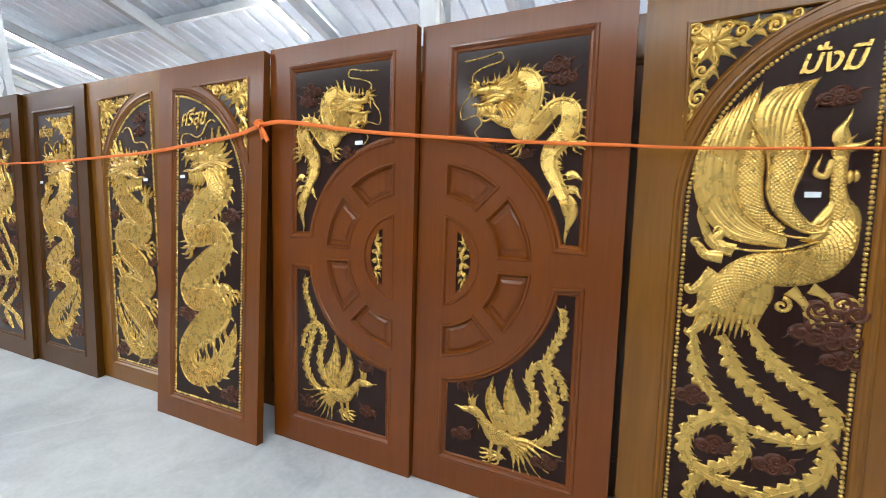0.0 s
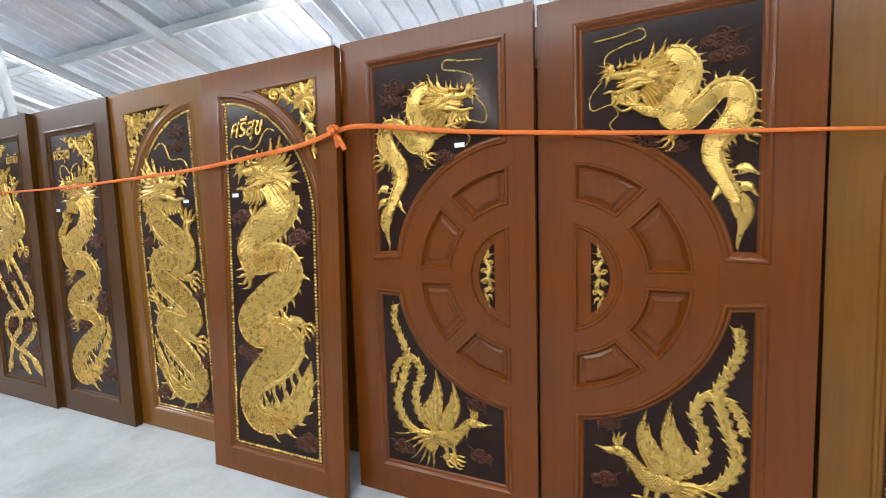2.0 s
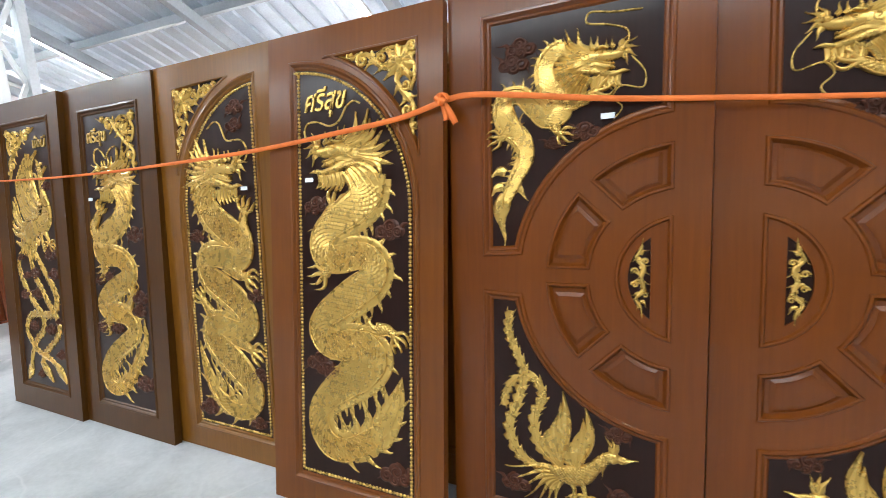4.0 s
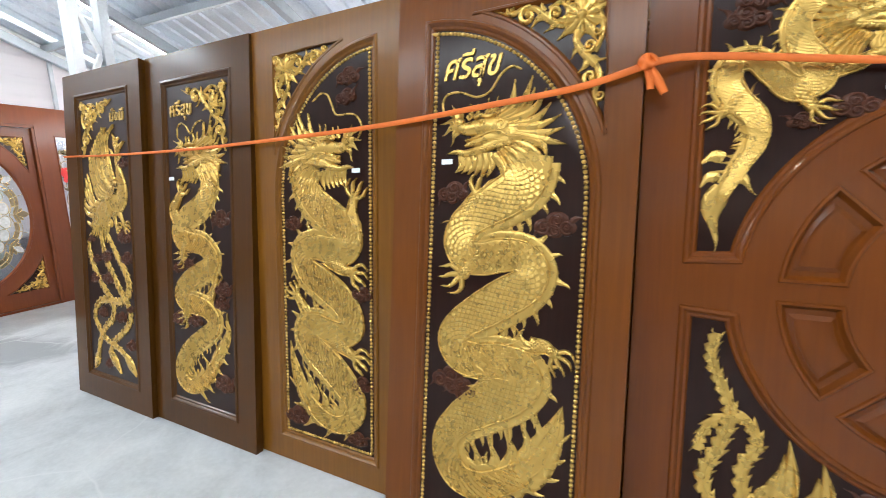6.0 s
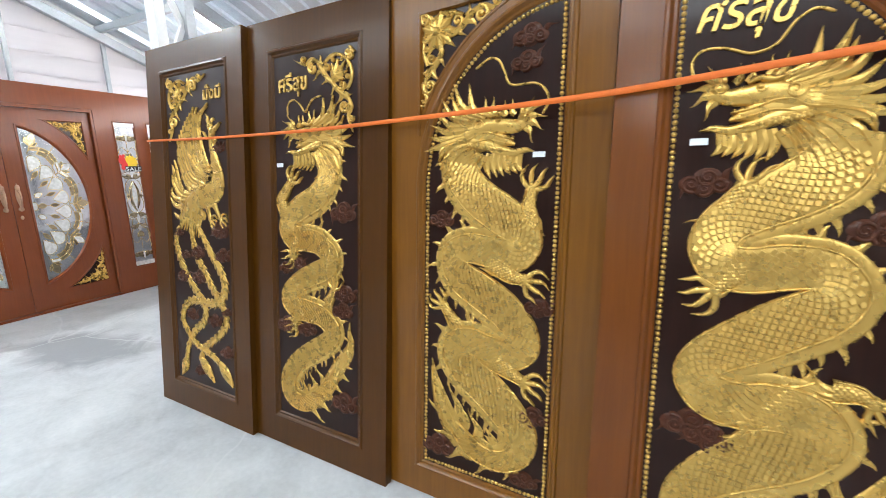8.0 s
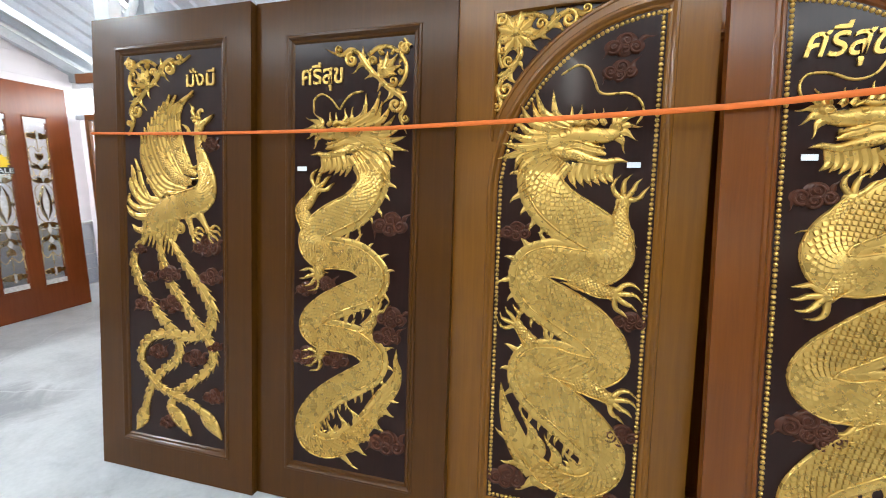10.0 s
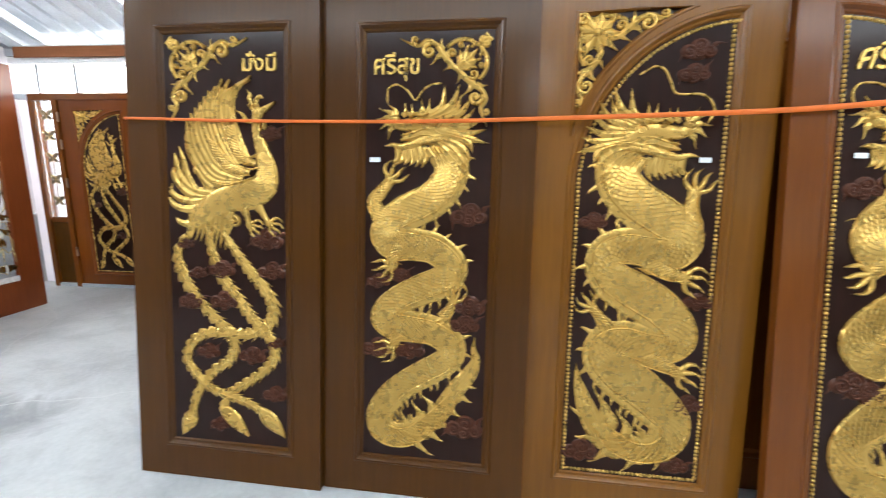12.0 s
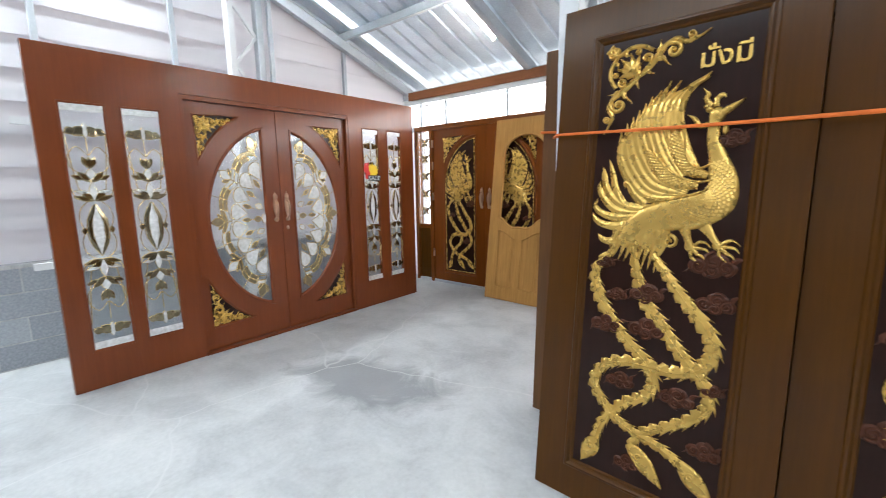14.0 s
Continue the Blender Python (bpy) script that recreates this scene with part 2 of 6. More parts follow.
BACKDROP = backdrop_mat()
DIRT = plain("outdoor_gravel", (0.36, 0.33, 0.29), 0.95)


def tube_mat():
    m, n, l, b = material("lit_fluorescent_tube", (0.9, 0.9, 0.9), 0.4)
    b.inputs["Emission Color"].default_value = (1.0, 0.97, 0.90, 1)
    b.inputs["Emission Strength"].default_value = 70.0
    return m


TUBE = tube_mat()


def glass(name, tint, rough, relief, dist=0.004):
    m, n, l, b = material(name, tint, rough)
    b.inputs["Transmission Weight"].default_value, b.inputs["IOR"].default_value = 1.0, 1.45
    if relief:
        bump(n, l, noise_tex(n, l, coords(n, l, (1, 1, 0.6)), relief, 3, 0.5, 1.2), b, 0.35, dist)
    return m


GLASS_CLEAR = glass("rippled_clear_glass", (0.92, 0.96, 0.98), 0.03, 26, 0.007)
GLASS_FROST = glass("frosted_white_glass", (0.95, 0.96, 0.95), 0.28, 90)
GLASS_BRONZE = glass("bronze_bevel_glass", (0.72, 0.62, 0.42), 0.05, 0)


# ---------------------------------------------------------------- mesh tools
def part(name, mesh, mat, parent=None, label="", m=None):
    ob = new(name, mesh)
    for x in mat if isinstance(mat, (list, tuple)) else [mat]:
        if x.name not in [y.name for y in mesh.materials]:
            mesh.materials.append(x)
    if parent is not None:
        ob.parent = parent
    if m is not None:
        ob.matrix_basis = m
    if label:
        ob["label"] = label
    return ob


def thing(name, m, label, category, group="", kind=""):
    ob = new(name)
    ob.empty_display_size = 0.1
    ob.matrix_basis = m
    return tagged(ob, label, category, group, kind)


def mesh_of(name, verts, faces, smooth=False):
    me = bpy.data.meshes.new(name)
    me.from_pydata([tuple(v) for v in verts], [], [tuple(f) for f in faces])
    me.validate()
    if smooth:
        me.polygons.foreach_set("use_smooth", [True] * len(me.polygons))
    me.update()
    return me


def box(name, lo, hi, bevel=0.0):
    """A box between two corners, with its edges eased."""
    bm = bmesh.new()
    bmesh.ops.create_cube(bm, size=1.0)
    for v in bm.verts:
        v.co = Vector([(a + b) / 2 + c * (b - a) for a, b, c in zip(lo, hi, v.co)])
    if bevel:
        bmesh.ops.bevel(bm, geom=bm.edges[:], offset=bevel, segments=2, affect="EDGES", profile=0.5)
    me = bpy.data.meshes.new(name)
    bm.to_mesh(me)
    bm.free()
    return me


def boxes(name, rows, bevel=0.0):
    """Several boxes joined into one mesh."""
    bm = bmesh.new()
    for lo, hi in rows:
        got = bmesh.ops.create_cube(bm, size=1.0)["verts"]
        for v in got:
            v.co = Vector([(a + b) / 2 + c * (b - a) for a, b, c in zip(lo, hi, v.co)])
    if bevel:
        bmesh.ops.bevel(bm, geom=bm.edges[:], offset=bevel, segments=1, affect="EDGES")
    me = bpy.data.meshes.new(name)
    bm.to_mesh(me)
    bm.free()
    return me


def bar(name, a, b, w, h, bevel=0.003):
    """A straight bar of section w x h from a to b."""
    a, b = Vector(a), Vector(b)
    me = box(name, (-w / 2, -h / 2, 0), (w / 2, h / 2, (b - a).length), bevel)
    q = (b - a).to_track_quat("Z", "Y").to_matrix().to_4x4()
    me.transform(Matrix.Translation(a) @ q)
    return me


def catmull(pts, n):
    """n points along a smooth curve through pts."""
    p = np.array(pts, float)
    seg = np.sqrt(np.maximum(1e-9, np.linalg.norm(np.diff(p[:, :2], axis=0), axis=1)))
    k = np.r_[0, np.cumsum(seg)]
    e = np.vstack([2 * p[0] - p[1], p, 2 * p[-1] - p[-2]])
    ke = np.r_[k[0] - seg[0], k, k[-1] + seg[-1]]
    out = []
    for t in np.linspace(k[0], k[-1], n):
        i = min(max(int(np.searchsorted(k, t, "right")), 1), len(k) - 1)
        t0, t1, t2, t3 = ke[i - 1:i + 3]
        a, b, c, d = e[i - 1:i + 3]
        a1 = (t1 - t) / (t1 - t0) * a + (t - t0) / (t1 - t0) * b
        a2 = (t2 - t) / (t2 - t1) * b + (t - t1) / (t2 - t1) * c
        a3 = (t3 - t) / (t3 - t2) * c + (t - t2) / (t3 - t2) * d
        b1 = (t2 - t) / (t2 - t0) * a1 + (t - t0) / (t2 - t0) * a2
        b2 = (t3 - t) / (t3 - t1) * a2 + (t - t1) / (t3 - t1) * a3
        out.append((t2 - t) / (t2 - t1) * b1 + (t - t1) / (t2 - t1) * b2)
    return np.array(out)


SECTION = [(-1, 0), (-1, 0.42), (-0.72, 0.80), (-0.3, 0.98), (0, 1.0), (0.3, 0.98), (0.72, 0.80), (1, 0.42), (1, 0)]
RIDGED = [(-1, 0), (-1, 0.40), (-0.6, 0.62), (-0.18, 0.70), (0, 1.0), (0.18, 0.70), (0.6, 0.62), (1, 0.40), (1, 0)]


class Relief:
    """Carved relief on an upright panel: u to the right, v up, h out of the panel."""

    def __init__(self, mirror=None, h0=0.0, fit=(1, 0, 1, 0), low=1.0):
        self.v, self.f, self.uv, self.m, self.mirror, self.h0, self.fit, self.low = [], [], [], [], mirror, h0, fit, low

    def add(self, verts, faces, uvs=None, mat=0):
        k = len(self.v)
        su, ou, sv, ov = self.fit
        for u, v, h in verts:
            u, v, h = u * su + ou, v * sv + ov, h * self.low
            self.v.append((self.mirror - u if self.mirror is not None else u, -(h + self.h0), v))
        self.uv.extend(uvs if uvs is not None else [(0.0, 0.0)] * len(verts))
        for f in faces:
            g = tuple(i + k for i in f)
            self.f.append(g[::-1] if self.mirror is not None else g)
            self.m.append(mat)

    def strip(self, c, wl, wr, h, section=SECTION, mat=0, hook=None, taper=True):
        """A domed strip along the points c with its half widths to the left and right."""
        t = np.gradient(c[:, :2], axis=0)
        t /= np.maximum(1e-9, np.linalg.norm(t, axis=1))[:, None]
        nrm = np.stack([-t[:, 1], t[:, 0]], 1)
        arc = np.r_[0, np.cumsum(np.linalg.norm(np.diff(c[:, :2], axis=0), axis=1))]
        verts, uvs, faces, k = [], [], [], len(section)
        hs = h if np.ndim(h) else np.full(len(c), h)
        for i in range(len(c)):
            for s, g in section:
                w = wr[i] if s < 0 else wl[i]
                p = c[i, :2] + nrm[i] * s * w
                if hook is not None and abs(s) > 0.9:
                    p = p + t[i] * hook[i]
                verts.append((p[0], p[1], hs[i] * g))
                uvs.append((arc[i], s * w))
        for i in range(len(c) - 1):
            for j in range(k - 1):
                faces.append((i * k + j, (i + 1) * k + j, (i + 1) * k + j + 1, i * k + j + 1))
        self.add(verts, faces, uvs, mat)

    def ribbon(self, pts, h=0.012, n=40, mat=0, section=SECTION):
        c = catmull(pts, n)
        w = np.maximum(c[:, 2], 0.0008)
        self.strip(c, w, w, h, section, mat)

    def cord(self, pts, w=0.003, h=0.006, n=30, mat=0):
        c = catmull(pts, n)
        ww = np.full(n, w)
        ww[0] = ww[-1] = w * 0.4
        self.strip(c, ww, ww, h, [(-1, 0), (-0.8, 0.7), (0, 1), (0.8, 0.7), (1, 0)], mat)

    def flame(self, p, ang, length, w, bend=0.25, h=0.010, mat=0, n=11):
        """A tongue: from p in the direction ang (degrees), curling by bend."""
        a = radians(ang)
        d, s = np.array((math.cos(a), math.sin(a))), np.array((-math.sin(a), math.cos(a)))
        q = np.linspace(0, 1, n)
        c = np.array(p)[None] + q[:, None] * length * d + (bend * length * (0.42 * np.sin(1.55 * np.pi * q) + 0.10 * q))[:, None] * s
        ww = np.maximum(w * (1 - q) ** 0.8 * (0.75 + 0.55 * np.sin(np.pi * np.minimum(1, q * 1.7))), 0.0007)
        self.strip(c, ww, ww, h * (1 - 0.45 * q), RIDGED, mat)

    def tongue(self, a, b, w, bend=0.2, h=0.012, mat=0):
        """A flame from a to its tip b."""
        dx, dy = b[0] - a[0], b[1] - a[1]
        self.flame(a, math.degrees(math.atan2(dy, dx)), math.hypot(dx, dy), w, bend, h, mat, 12)

    def feather(self, pts, w, h=0.010, tooth=0.022, amp=0.6, lean=0.5, mat=0, tip=0.0):
        """A long tail feather with hooked barbs along both edges and a raised rib."""
        rough_len = float(np.sum(np.linalg.norm(np.diff(np.array(pts)[:, :2], axis=0), axis=1)))
        teeth = max(3, int(rough_len / tooth))
        c = catmull(pts, teeth * 6 + 1)
        i = np.arange(len(c))
        saw = (i % 6) / 5.0
        q = i / (len(c) - 1)
        base = w * np.minimum(1, 0.5 + 3 * q) * (1 - 0.35 * q)
        ww = base * (1 - amp * 0.5 + amp * saw ** 1.5)
        self.strip(c, ww, np.roll(ww, 3), h, RIDGED, mat, hook=lean * tooth * saw)
        self.cord([(x, y) for x, y in c[::6, :2]], 0.0016, h * 1.25, len(c[::6]) * 2, mat)
        if tip:
            d = c[-1, :2] - c[-4, :2]
            a = math.degrees(math.atan2(d[1], d[0]))
            self.ribbon([(*c[-2, :2], tip * 0.3), (*(c[-1, :2] + tip * 0.9 * d / np.linalg.norm(d)), tip * 0.95), (*(c[-1, :2] + tip * 2.0 * d / np.linalg.norm(d)), tip * 0.55),
                         (*(c[-1, :2] + tip * 3.2 * d / np.linalg.norm(d)), 0.001)], h * 1.2, 14, mat)
            self.spiral(c[-1, :2] + tip * 0.9 * d / np.linalg.norm(d), tip * 0.5, 1.2, tip * 0.16, h * 1.7, a, mat)

    def spiral(self, c, r, turns=1.5, w=0.003, h=0.008, start=0.0, mat=0, way=1):
        n = int(14 * turns) + 4
        q = np.linspace(0, 1, n)
        a = radians(start) + way * q * turns * 2 * math.pi
        rr = r * (1 - 0.88 * q)
        pts = np.stack([c[0] + rr * np.cos(a), c[1] + rr * np.sin(a)], 1)
        ww = w * (1 - 0.4 * q)
        self.strip(pts, ww, ww, h, [(-1, 0), (-0.7, 0.8), (0, 1), (0.7, 0.8), (1, 0)], mat)

    def dome(self, c, rx, ry, h, rot=0.0, mat=0, rings=4, n=18):
        verts, faces = [], []
        ca, sa = math.cos(radians(rot)), math.sin(radians(rot))
        for k in range(rings):
            e = k / rings
            r = math.cos(e * math.pi / 2)
            for j in range(n):
                a = 2 * math.pi * j / n
                x, y = rx * r * math.cos(a), ry * r * math.sin(a)
                verts.append((c[0] + x * ca - y * sa, c[1] + x * sa + y * ca, h * math.sin(e * math.pi / 2)))
        verts.append((c[0], c[1], h))
        for k in range(rings - 1):
            for j in range(n):
                j2 = (j + 1) % n
                faces.append((k * n + j, k * n + j2, (k + 1) * n + j2, (k + 1) * n + j))
        for j in range(n):
            faces.append(((rings - 1) * n + j, (rings - 1) * n + (j + 1) % n, rings * n))
        self.add(verts, faces, None, mat)

    def scales(self, c, w, h, size, section):
        """Rows of small overlapping scales over a strip with centre line c and half widths w."""
        t = np.gradient(c[:, :2], axis=0)
        t /= np.maximum(1e-9, np.linalg.norm(t, axis=1))[:, None]
        arc = np.r_[0, np.cumsum(np.linalg.norm(np.diff(c[:, :2], axis=0), axis=1))]
        gx, gy = [a for a, _ in section[1:-1]], [b for _, b in section[1:-1]]
        verts, faces = [], []
        for row, a in enumerate(np.arange(size, arc[-1] - size, size * 0.68)):
            p = np.array((np.interp(a, arc, c[:, 0]), np.interp(a, arc, c[:, 1])))
            d = np.array((np.interp(a, arc, t[:, 0]), np.interp(a, arc, t[:, 1])))
            d /= np.linalg.norm(d)
            s = np.array((-d[1], d[0]))
            ww, hh = float(np.interp(a, arc, w)), float(np.interp(a, arc, h))
            for k in range(-12, 13):
                off = (k + 0.5 * (row % 2)) * size * 1.14
                if abs(off) > ww * 0.80:
                    continue
                z = hh * float(np.interp(off / ww, gx, gy))
                q = p + s * off
                b = len(verts)
                for da, ds, dz in ((-0.52, 0.0, 0.0), (0.04, -0.46, 0.17), (0.46, 0.0, 0.24), (0.04, 0.46, 0.17),
                                   (0.04, -0.46, 0.17), (0.46, 0.0, 0.24), (0.04, 0.46, 0.17), (0.08, -0.50, 0.0), (0.56, 0.0, 0.0), (0.08, 0.50, 0.0)):
                    x = q + d * da * size + s * ds * size
                    verts.append((x[0], x[1], z + 0.0004 + dz * size / self.low))
                faces += [(b, b + 1, b + 2, b + 3), (b + 4, b + 7, b + 8, b + 5), (b + 5, b + 8, b + 9, b + 6)]
        self.add(verts, faces)

    def beads(self, path, step, r):
        """Half-round beads set along a path."""
        p = np.array(path, float)
        k = np.r_[0, np.cumsum(np.linalg.norm(np.diff(p, axis=0), axis=1))]
        count = max(2, int(k[-1] / step))
        for t in np.linspace(0, k[-1], count, endpoint=False):
            self.dome((np.interp(t, k, p[:, 0]), np.interp(t, k, p[:, 1])), r, r, r * 1.05, 0, 0, 3, 8)

    def mesh(self, name):
        me = bpy.data.meshes.new(name)
        me.from_pydata(self.v, [], self.f)
        lay = me.uv_layers.new(name="UVMap")
        idx = np.empty(len(me.loops), int)
        me.loops.foreach_get("vertex_index", idx)
        lay.data.foreach_set("uv", np.array(self.uv, float)[idx].ravel())
        me.polygons.foreach_set("material_index", self.m)
        me.polygons.foreach_set("use_smooth", [True] * len(self.f))
        me.update()
        return me

    def part(self, name, mats, parent, label=""):
        me = self.mesh(name)
        for x in mats:
            me.materials.append(x)
        return part(name, me, [], parent, label)


def plate(name, outer, holes, h_top, h_bot, mirror=None):
    """A flat board cut to an outline, with openings through it."""
    loops = [list(outer)] + [list(x) for x in holes]
    if mirror is not None:
        loops = [[(mirror - u, v) for u, v in lp] for lp in loops]
    flat = [p for lp in loops for p in lp]
    tris = geometry.tessellate_polygon([[Vector((u, v, 0)) for u, v in lp] for lp in loops])
    n = len(flat)
    verts = [(u, -h_top, v) for u, v in flat] + [(u, -h_bot, v) for u, v in flat]
    faces = []
    for a, b, c in tris:
        (ax, ay), (bx, by), (cx, cy) = flat[a], flat[b], flat[c]
        if (bx - ax) * (cy - ay) - (by - ay) * (cx - ax) < 0:
            b, c = c, b
        faces += [(a, b, c), (a + n, c + n, b + n)]
    k = 0
    for ring, lp in enumerate(loops):
        area2 = sum(p[0] * q[1] - q[0] * p[1] for p, q in zip(lp, lp[1:] + lp[:1]))
        for i in range(len(lp)):
            i0, i1 = k + i, k + (i + 1) % len(lp)
            out = (i0, i0 + n, i1 + n, i1)
            faces.append(out if (area2 > 0) == (ring == 0) else out[::-1])
        k += len(lp)
    return mesh_of(name, verts, faces)


def moulding(name, loop, profile, mirror=None, closed=True):
    """A moulded strip swept round an outline; profile rows: inward offset, height."""
    p = np.array(loop, float)
    if mirror is not None:
        p[:, 0] = mirror - p[:, 0]
    if np.sum(p[:, 0] * np.roll(p[:, 1], -1) - np.roll(p[:, 0], -1) * p[:, 1]) < 0:
        p = p[::-1]
    n, k = len(p), len(profile)
    verts, faces = [], []
    for i in range(n):
        a, b, c = p[i - 1], p[i], p[(i + 1) % n]
        d1, d2 = b - a, c - b
        d1, d2 = d1 / max(1e-9, np.linalg.norm(d1)), d2 / max(1e-9, np.linalg.norm(d2))
        n1, n2 = np.array((-d1[1], d1[0])), np.array((-d2[1], d2[0]))
        m = n1 + n2
        m = m / max(0.35, float(m @ n1)) if m @ n1 > 0.2 else n1
        for off, h in profile:
            verts.append((b[0] + m[0] * off, -h, b[1] + m[1] * off))
    for i in range(n):
        j = (i + 1) % n
        for s in range(k - 1):
            faces.append((i * k + s, j * k + s, j * k + s + 1, i * k + s + 1))
    return mesh_of(name, verts, faces)


def rect(u0, v0, u1, v1):
    return [(u0, v0), (u1, v0), (u1, v1), (u0, v1)]


def lettering(name, text, size, parent, u, v, h, mat=GOLD, mirror=None, shear=0.0, width=None, flat=False):
    """Raised letters, from the built-in font."""
    cu = bpy.data.curves.new(name, "FONT")
    cu.body, cu.size, cu.extrude, cu.shear, cu.offset = text, size, 0.0005 if flat else 0.0035, shear, 0.0 if flat else size * 0.012
    cu.resolution_u = 3
    tmp = new("lettering_curve", cu)
    dg = bpy.context.evaluated_depsgraph_get()
    me = bpy.data.meshes.new_from_object(tmp.evaluated_get(dg))
    bpy.data.objects.remove(tmp)
    bpy.data.curves.remove(cu)
    xs = [p.co.x for p in me.vertices] or [0, 1]
    x0, x1 = min(xs), max(xs)
    k = width / (x1 - x0) if width else 1.0
    for p in me.vertices:
        p.co = Vector((u + (p.co.x - x0) * k, -(h + p.co.z), v + p.co.y))
    me.materials.clear()
    return part(name, me, mat, parent)


# ---------------------------------------------------------------- carved motifs
def cloud(r, c, k, seed=0):
    """A carved swirl of cloud."""
    k = k * 1.14
    rnd = random.Random(seed)
    for dx, dy, rr in ((-0.55, -0.1, 0.5), (0.1, 0.22, 0.55), (0.6, -0.12, 0.45), (0.0, -0.3, 0.45)):
        r.dome((c[0] + dx * k, c[1] + dy * k), rr * k * 1.08, rr * k * 0.84, 0.0075, 0, 0, 3, 14)
        r.spiral((c[0] + dx * k, c[1] + dy * k), rr * k * 0.8, 1.6, k * 0.10, 0.012, rnd.uniform(0, 360), 0, rnd.choice((-1, 1)))
    r.flame((c[0] + 0.8 * k, c[1] + 0.1 * k), rnd.uniform(20, 70), k * 0.9, k * 0.14, 0.3, 0.005)
    r.flame((c[0] - 0.7 * k, c[1] - 0.3 * k), rnd.uniform(190, 250), k * 0.6, k * 0.12, -0.3, 0.005)


def blossom(r, c, k, petals=8, h=0.010):
    for i in range(petals):
        a = 360 * i / petals
        r.flame((c[0] + 0.15 * k * math.cos(radians(a)), c[1] + 0.15 * k * math.sin(radians(a))), a, k, k * 0.30, 0.0, h)
    for i in range(petals):
        a = 360 * (i + 0.5) / petals
        r.flame(c, a, k * 0.62, k * 0.2, 0.0, h * 1.4)
    r.dome(c, k * 0.22, k * 0.22, h * 1.9)


def scroll_corner(r, c, sx, sy, lu, lv, k, flower=True):
    """A corner of thick acanthus scrolls round a leaf or blossom: sx, sy point into the panel."""
    S = (lu + lv) / 2
    sq = 0.66 if flower else 1.0
    diag = math.degrees(math.atan2(sy, sx))
    heart = (c[0] + sx * S * 0.30 * sq, c[1] + sy * S * 0.30 * sq)
    if flower:
        blossom(r, heart, S * 0.225, 9, 0.016)
    else:
        for da, ln in ((0, 0.20), (36, 0.18), (-36, 0.18), (70, 0.15), (-70, 0.15), (104, 0.10), (-104, 0.10)):
            r.flame(heart, diag + 180 + da, S * ln * 1.05, S * 0.066, 0.08 * (da > 0) - 0.08 * (da < 0), 0.019)
        r.dome(heart, S * 0.042, S * 0.042, 0.022)
    for along, side, length in (((sx, 0), (0, sy), lu), ((0, sy), (sx, 0), lv)):
        along, side = np.array(along, float), np.array(side, float)
        base = math.degrees(math.atan2(along[1], along[0]))
        turn = 1 if (along[0] * side[1] - along[1] * side[0]) > 0 else -1

        def at(a, s):
            return np.array(c) + along * a * length + side * s * sq * S

        def stem(rows, h):
            r.ribbon([(*at(a, s), w * S) for a, s, w in rows], h, 26, 0, RIDGED)

        def curl(a, s, rad, way, start, h=0.0115):
            r.spiral(at(a, s), rad * S, 1.35, rad * S * 0.32, h, base + start * turn, 0, turn * way)
            r.dome(at(a, s), rad * S * 0.26, rad * S * 0.26, h * 1.05)

        stem(((0.27, 0.33, 0.014), (0.36, 0.37, 0.024), (0.46, 0.29, 0.032), (0.55, 0.17, 0.032), (0.61, 0.09, 0.022)), 0.012)
        stem(((0.04, 0.10, 0.022), (0.13, 0.12, 0.021), (0.25, 0.06, 0.022), (0.37, 0.06, 0.022), (0.49, 0.13, 0.020)), 0.011)
        stem(((0.60, 0.10, 0.024), (0.70, 0.06, 0.026), (0.80, 0.11, 0.022), (0.90, 0.08, 0.013), (1.0, 0.03, 0.001)), 0.011)
        curl(0.68, 0.17, 0.080, 1, 250)
        curl(0.83, 0.05, 0.046, -1, 110)
        curl(0.43, 0.20, 0.056, -1, 60)
        curl(0.33, 0.115, 0.036, 1, 250)
        curl(0.06, 0.10, 0.062, 1, 200, 0.013)
        r.flame(at(0.50, 0.22), base + 24 * turn, S * 0.20, S * 0.032, -0.3 * turn, 0.010)
        r.flame(at(0.52, 0.16), base - 70 * turn, S * 0.13, S * 0.030, 0.3 * turn, 0.010)
        r.flame(at(0.44, 0.30), base + 50 * turn, S * 0.12, S * 0.026, 0.3 * turn, 0.010)
        r.flame(at(0.34, 0.36), base + 168 * turn, S * 0.11, S * 0.024, 0.2 * turn, 0.010)
        r.flame(at(0.20, 0.09), base + 40 * turn, S * 0.10, S * 0.022, 0.4 * turn, 0.009)


def paw(r, c, ang, k, h=0.014):
    """A clawed foot."""
    r.dome(c, k * 0.42, k * 0.34, h, ang)
    for i, a in enumerate((-62, -22, 18, 58)):
        p = (c[0] + 0.22 * k * math.cos(radians(ang + a)), c[1] + 0.22 * k * math.sin(radians(ang + a)))
        r.ribbon([(*p, k * 0.13), (p[0] + 0.45 * k * math.cos(radians(ang + a)), p[1] + 0.45 * k * math.sin(radians(ang + a)), k * 0.12),
                  (p[0] + 0.75 * k * math.cos(radians(ang + a * 0.7)), p[1] + 0.75 * k * math.sin(radians(ang + a * 0.7)), k * 0.08),
                  (p[0] + 1.05 * k * math.cos(radians(ang + a * 0.45 - 10)), p[1] + 1.05 * k * math.sin(radians(ang + a * 0.45 - 10)), 0.001)], h, 9)
    r.flame(c, ang + 160, k * 0.7, k * 0.13, 0.3, h * 0.8)


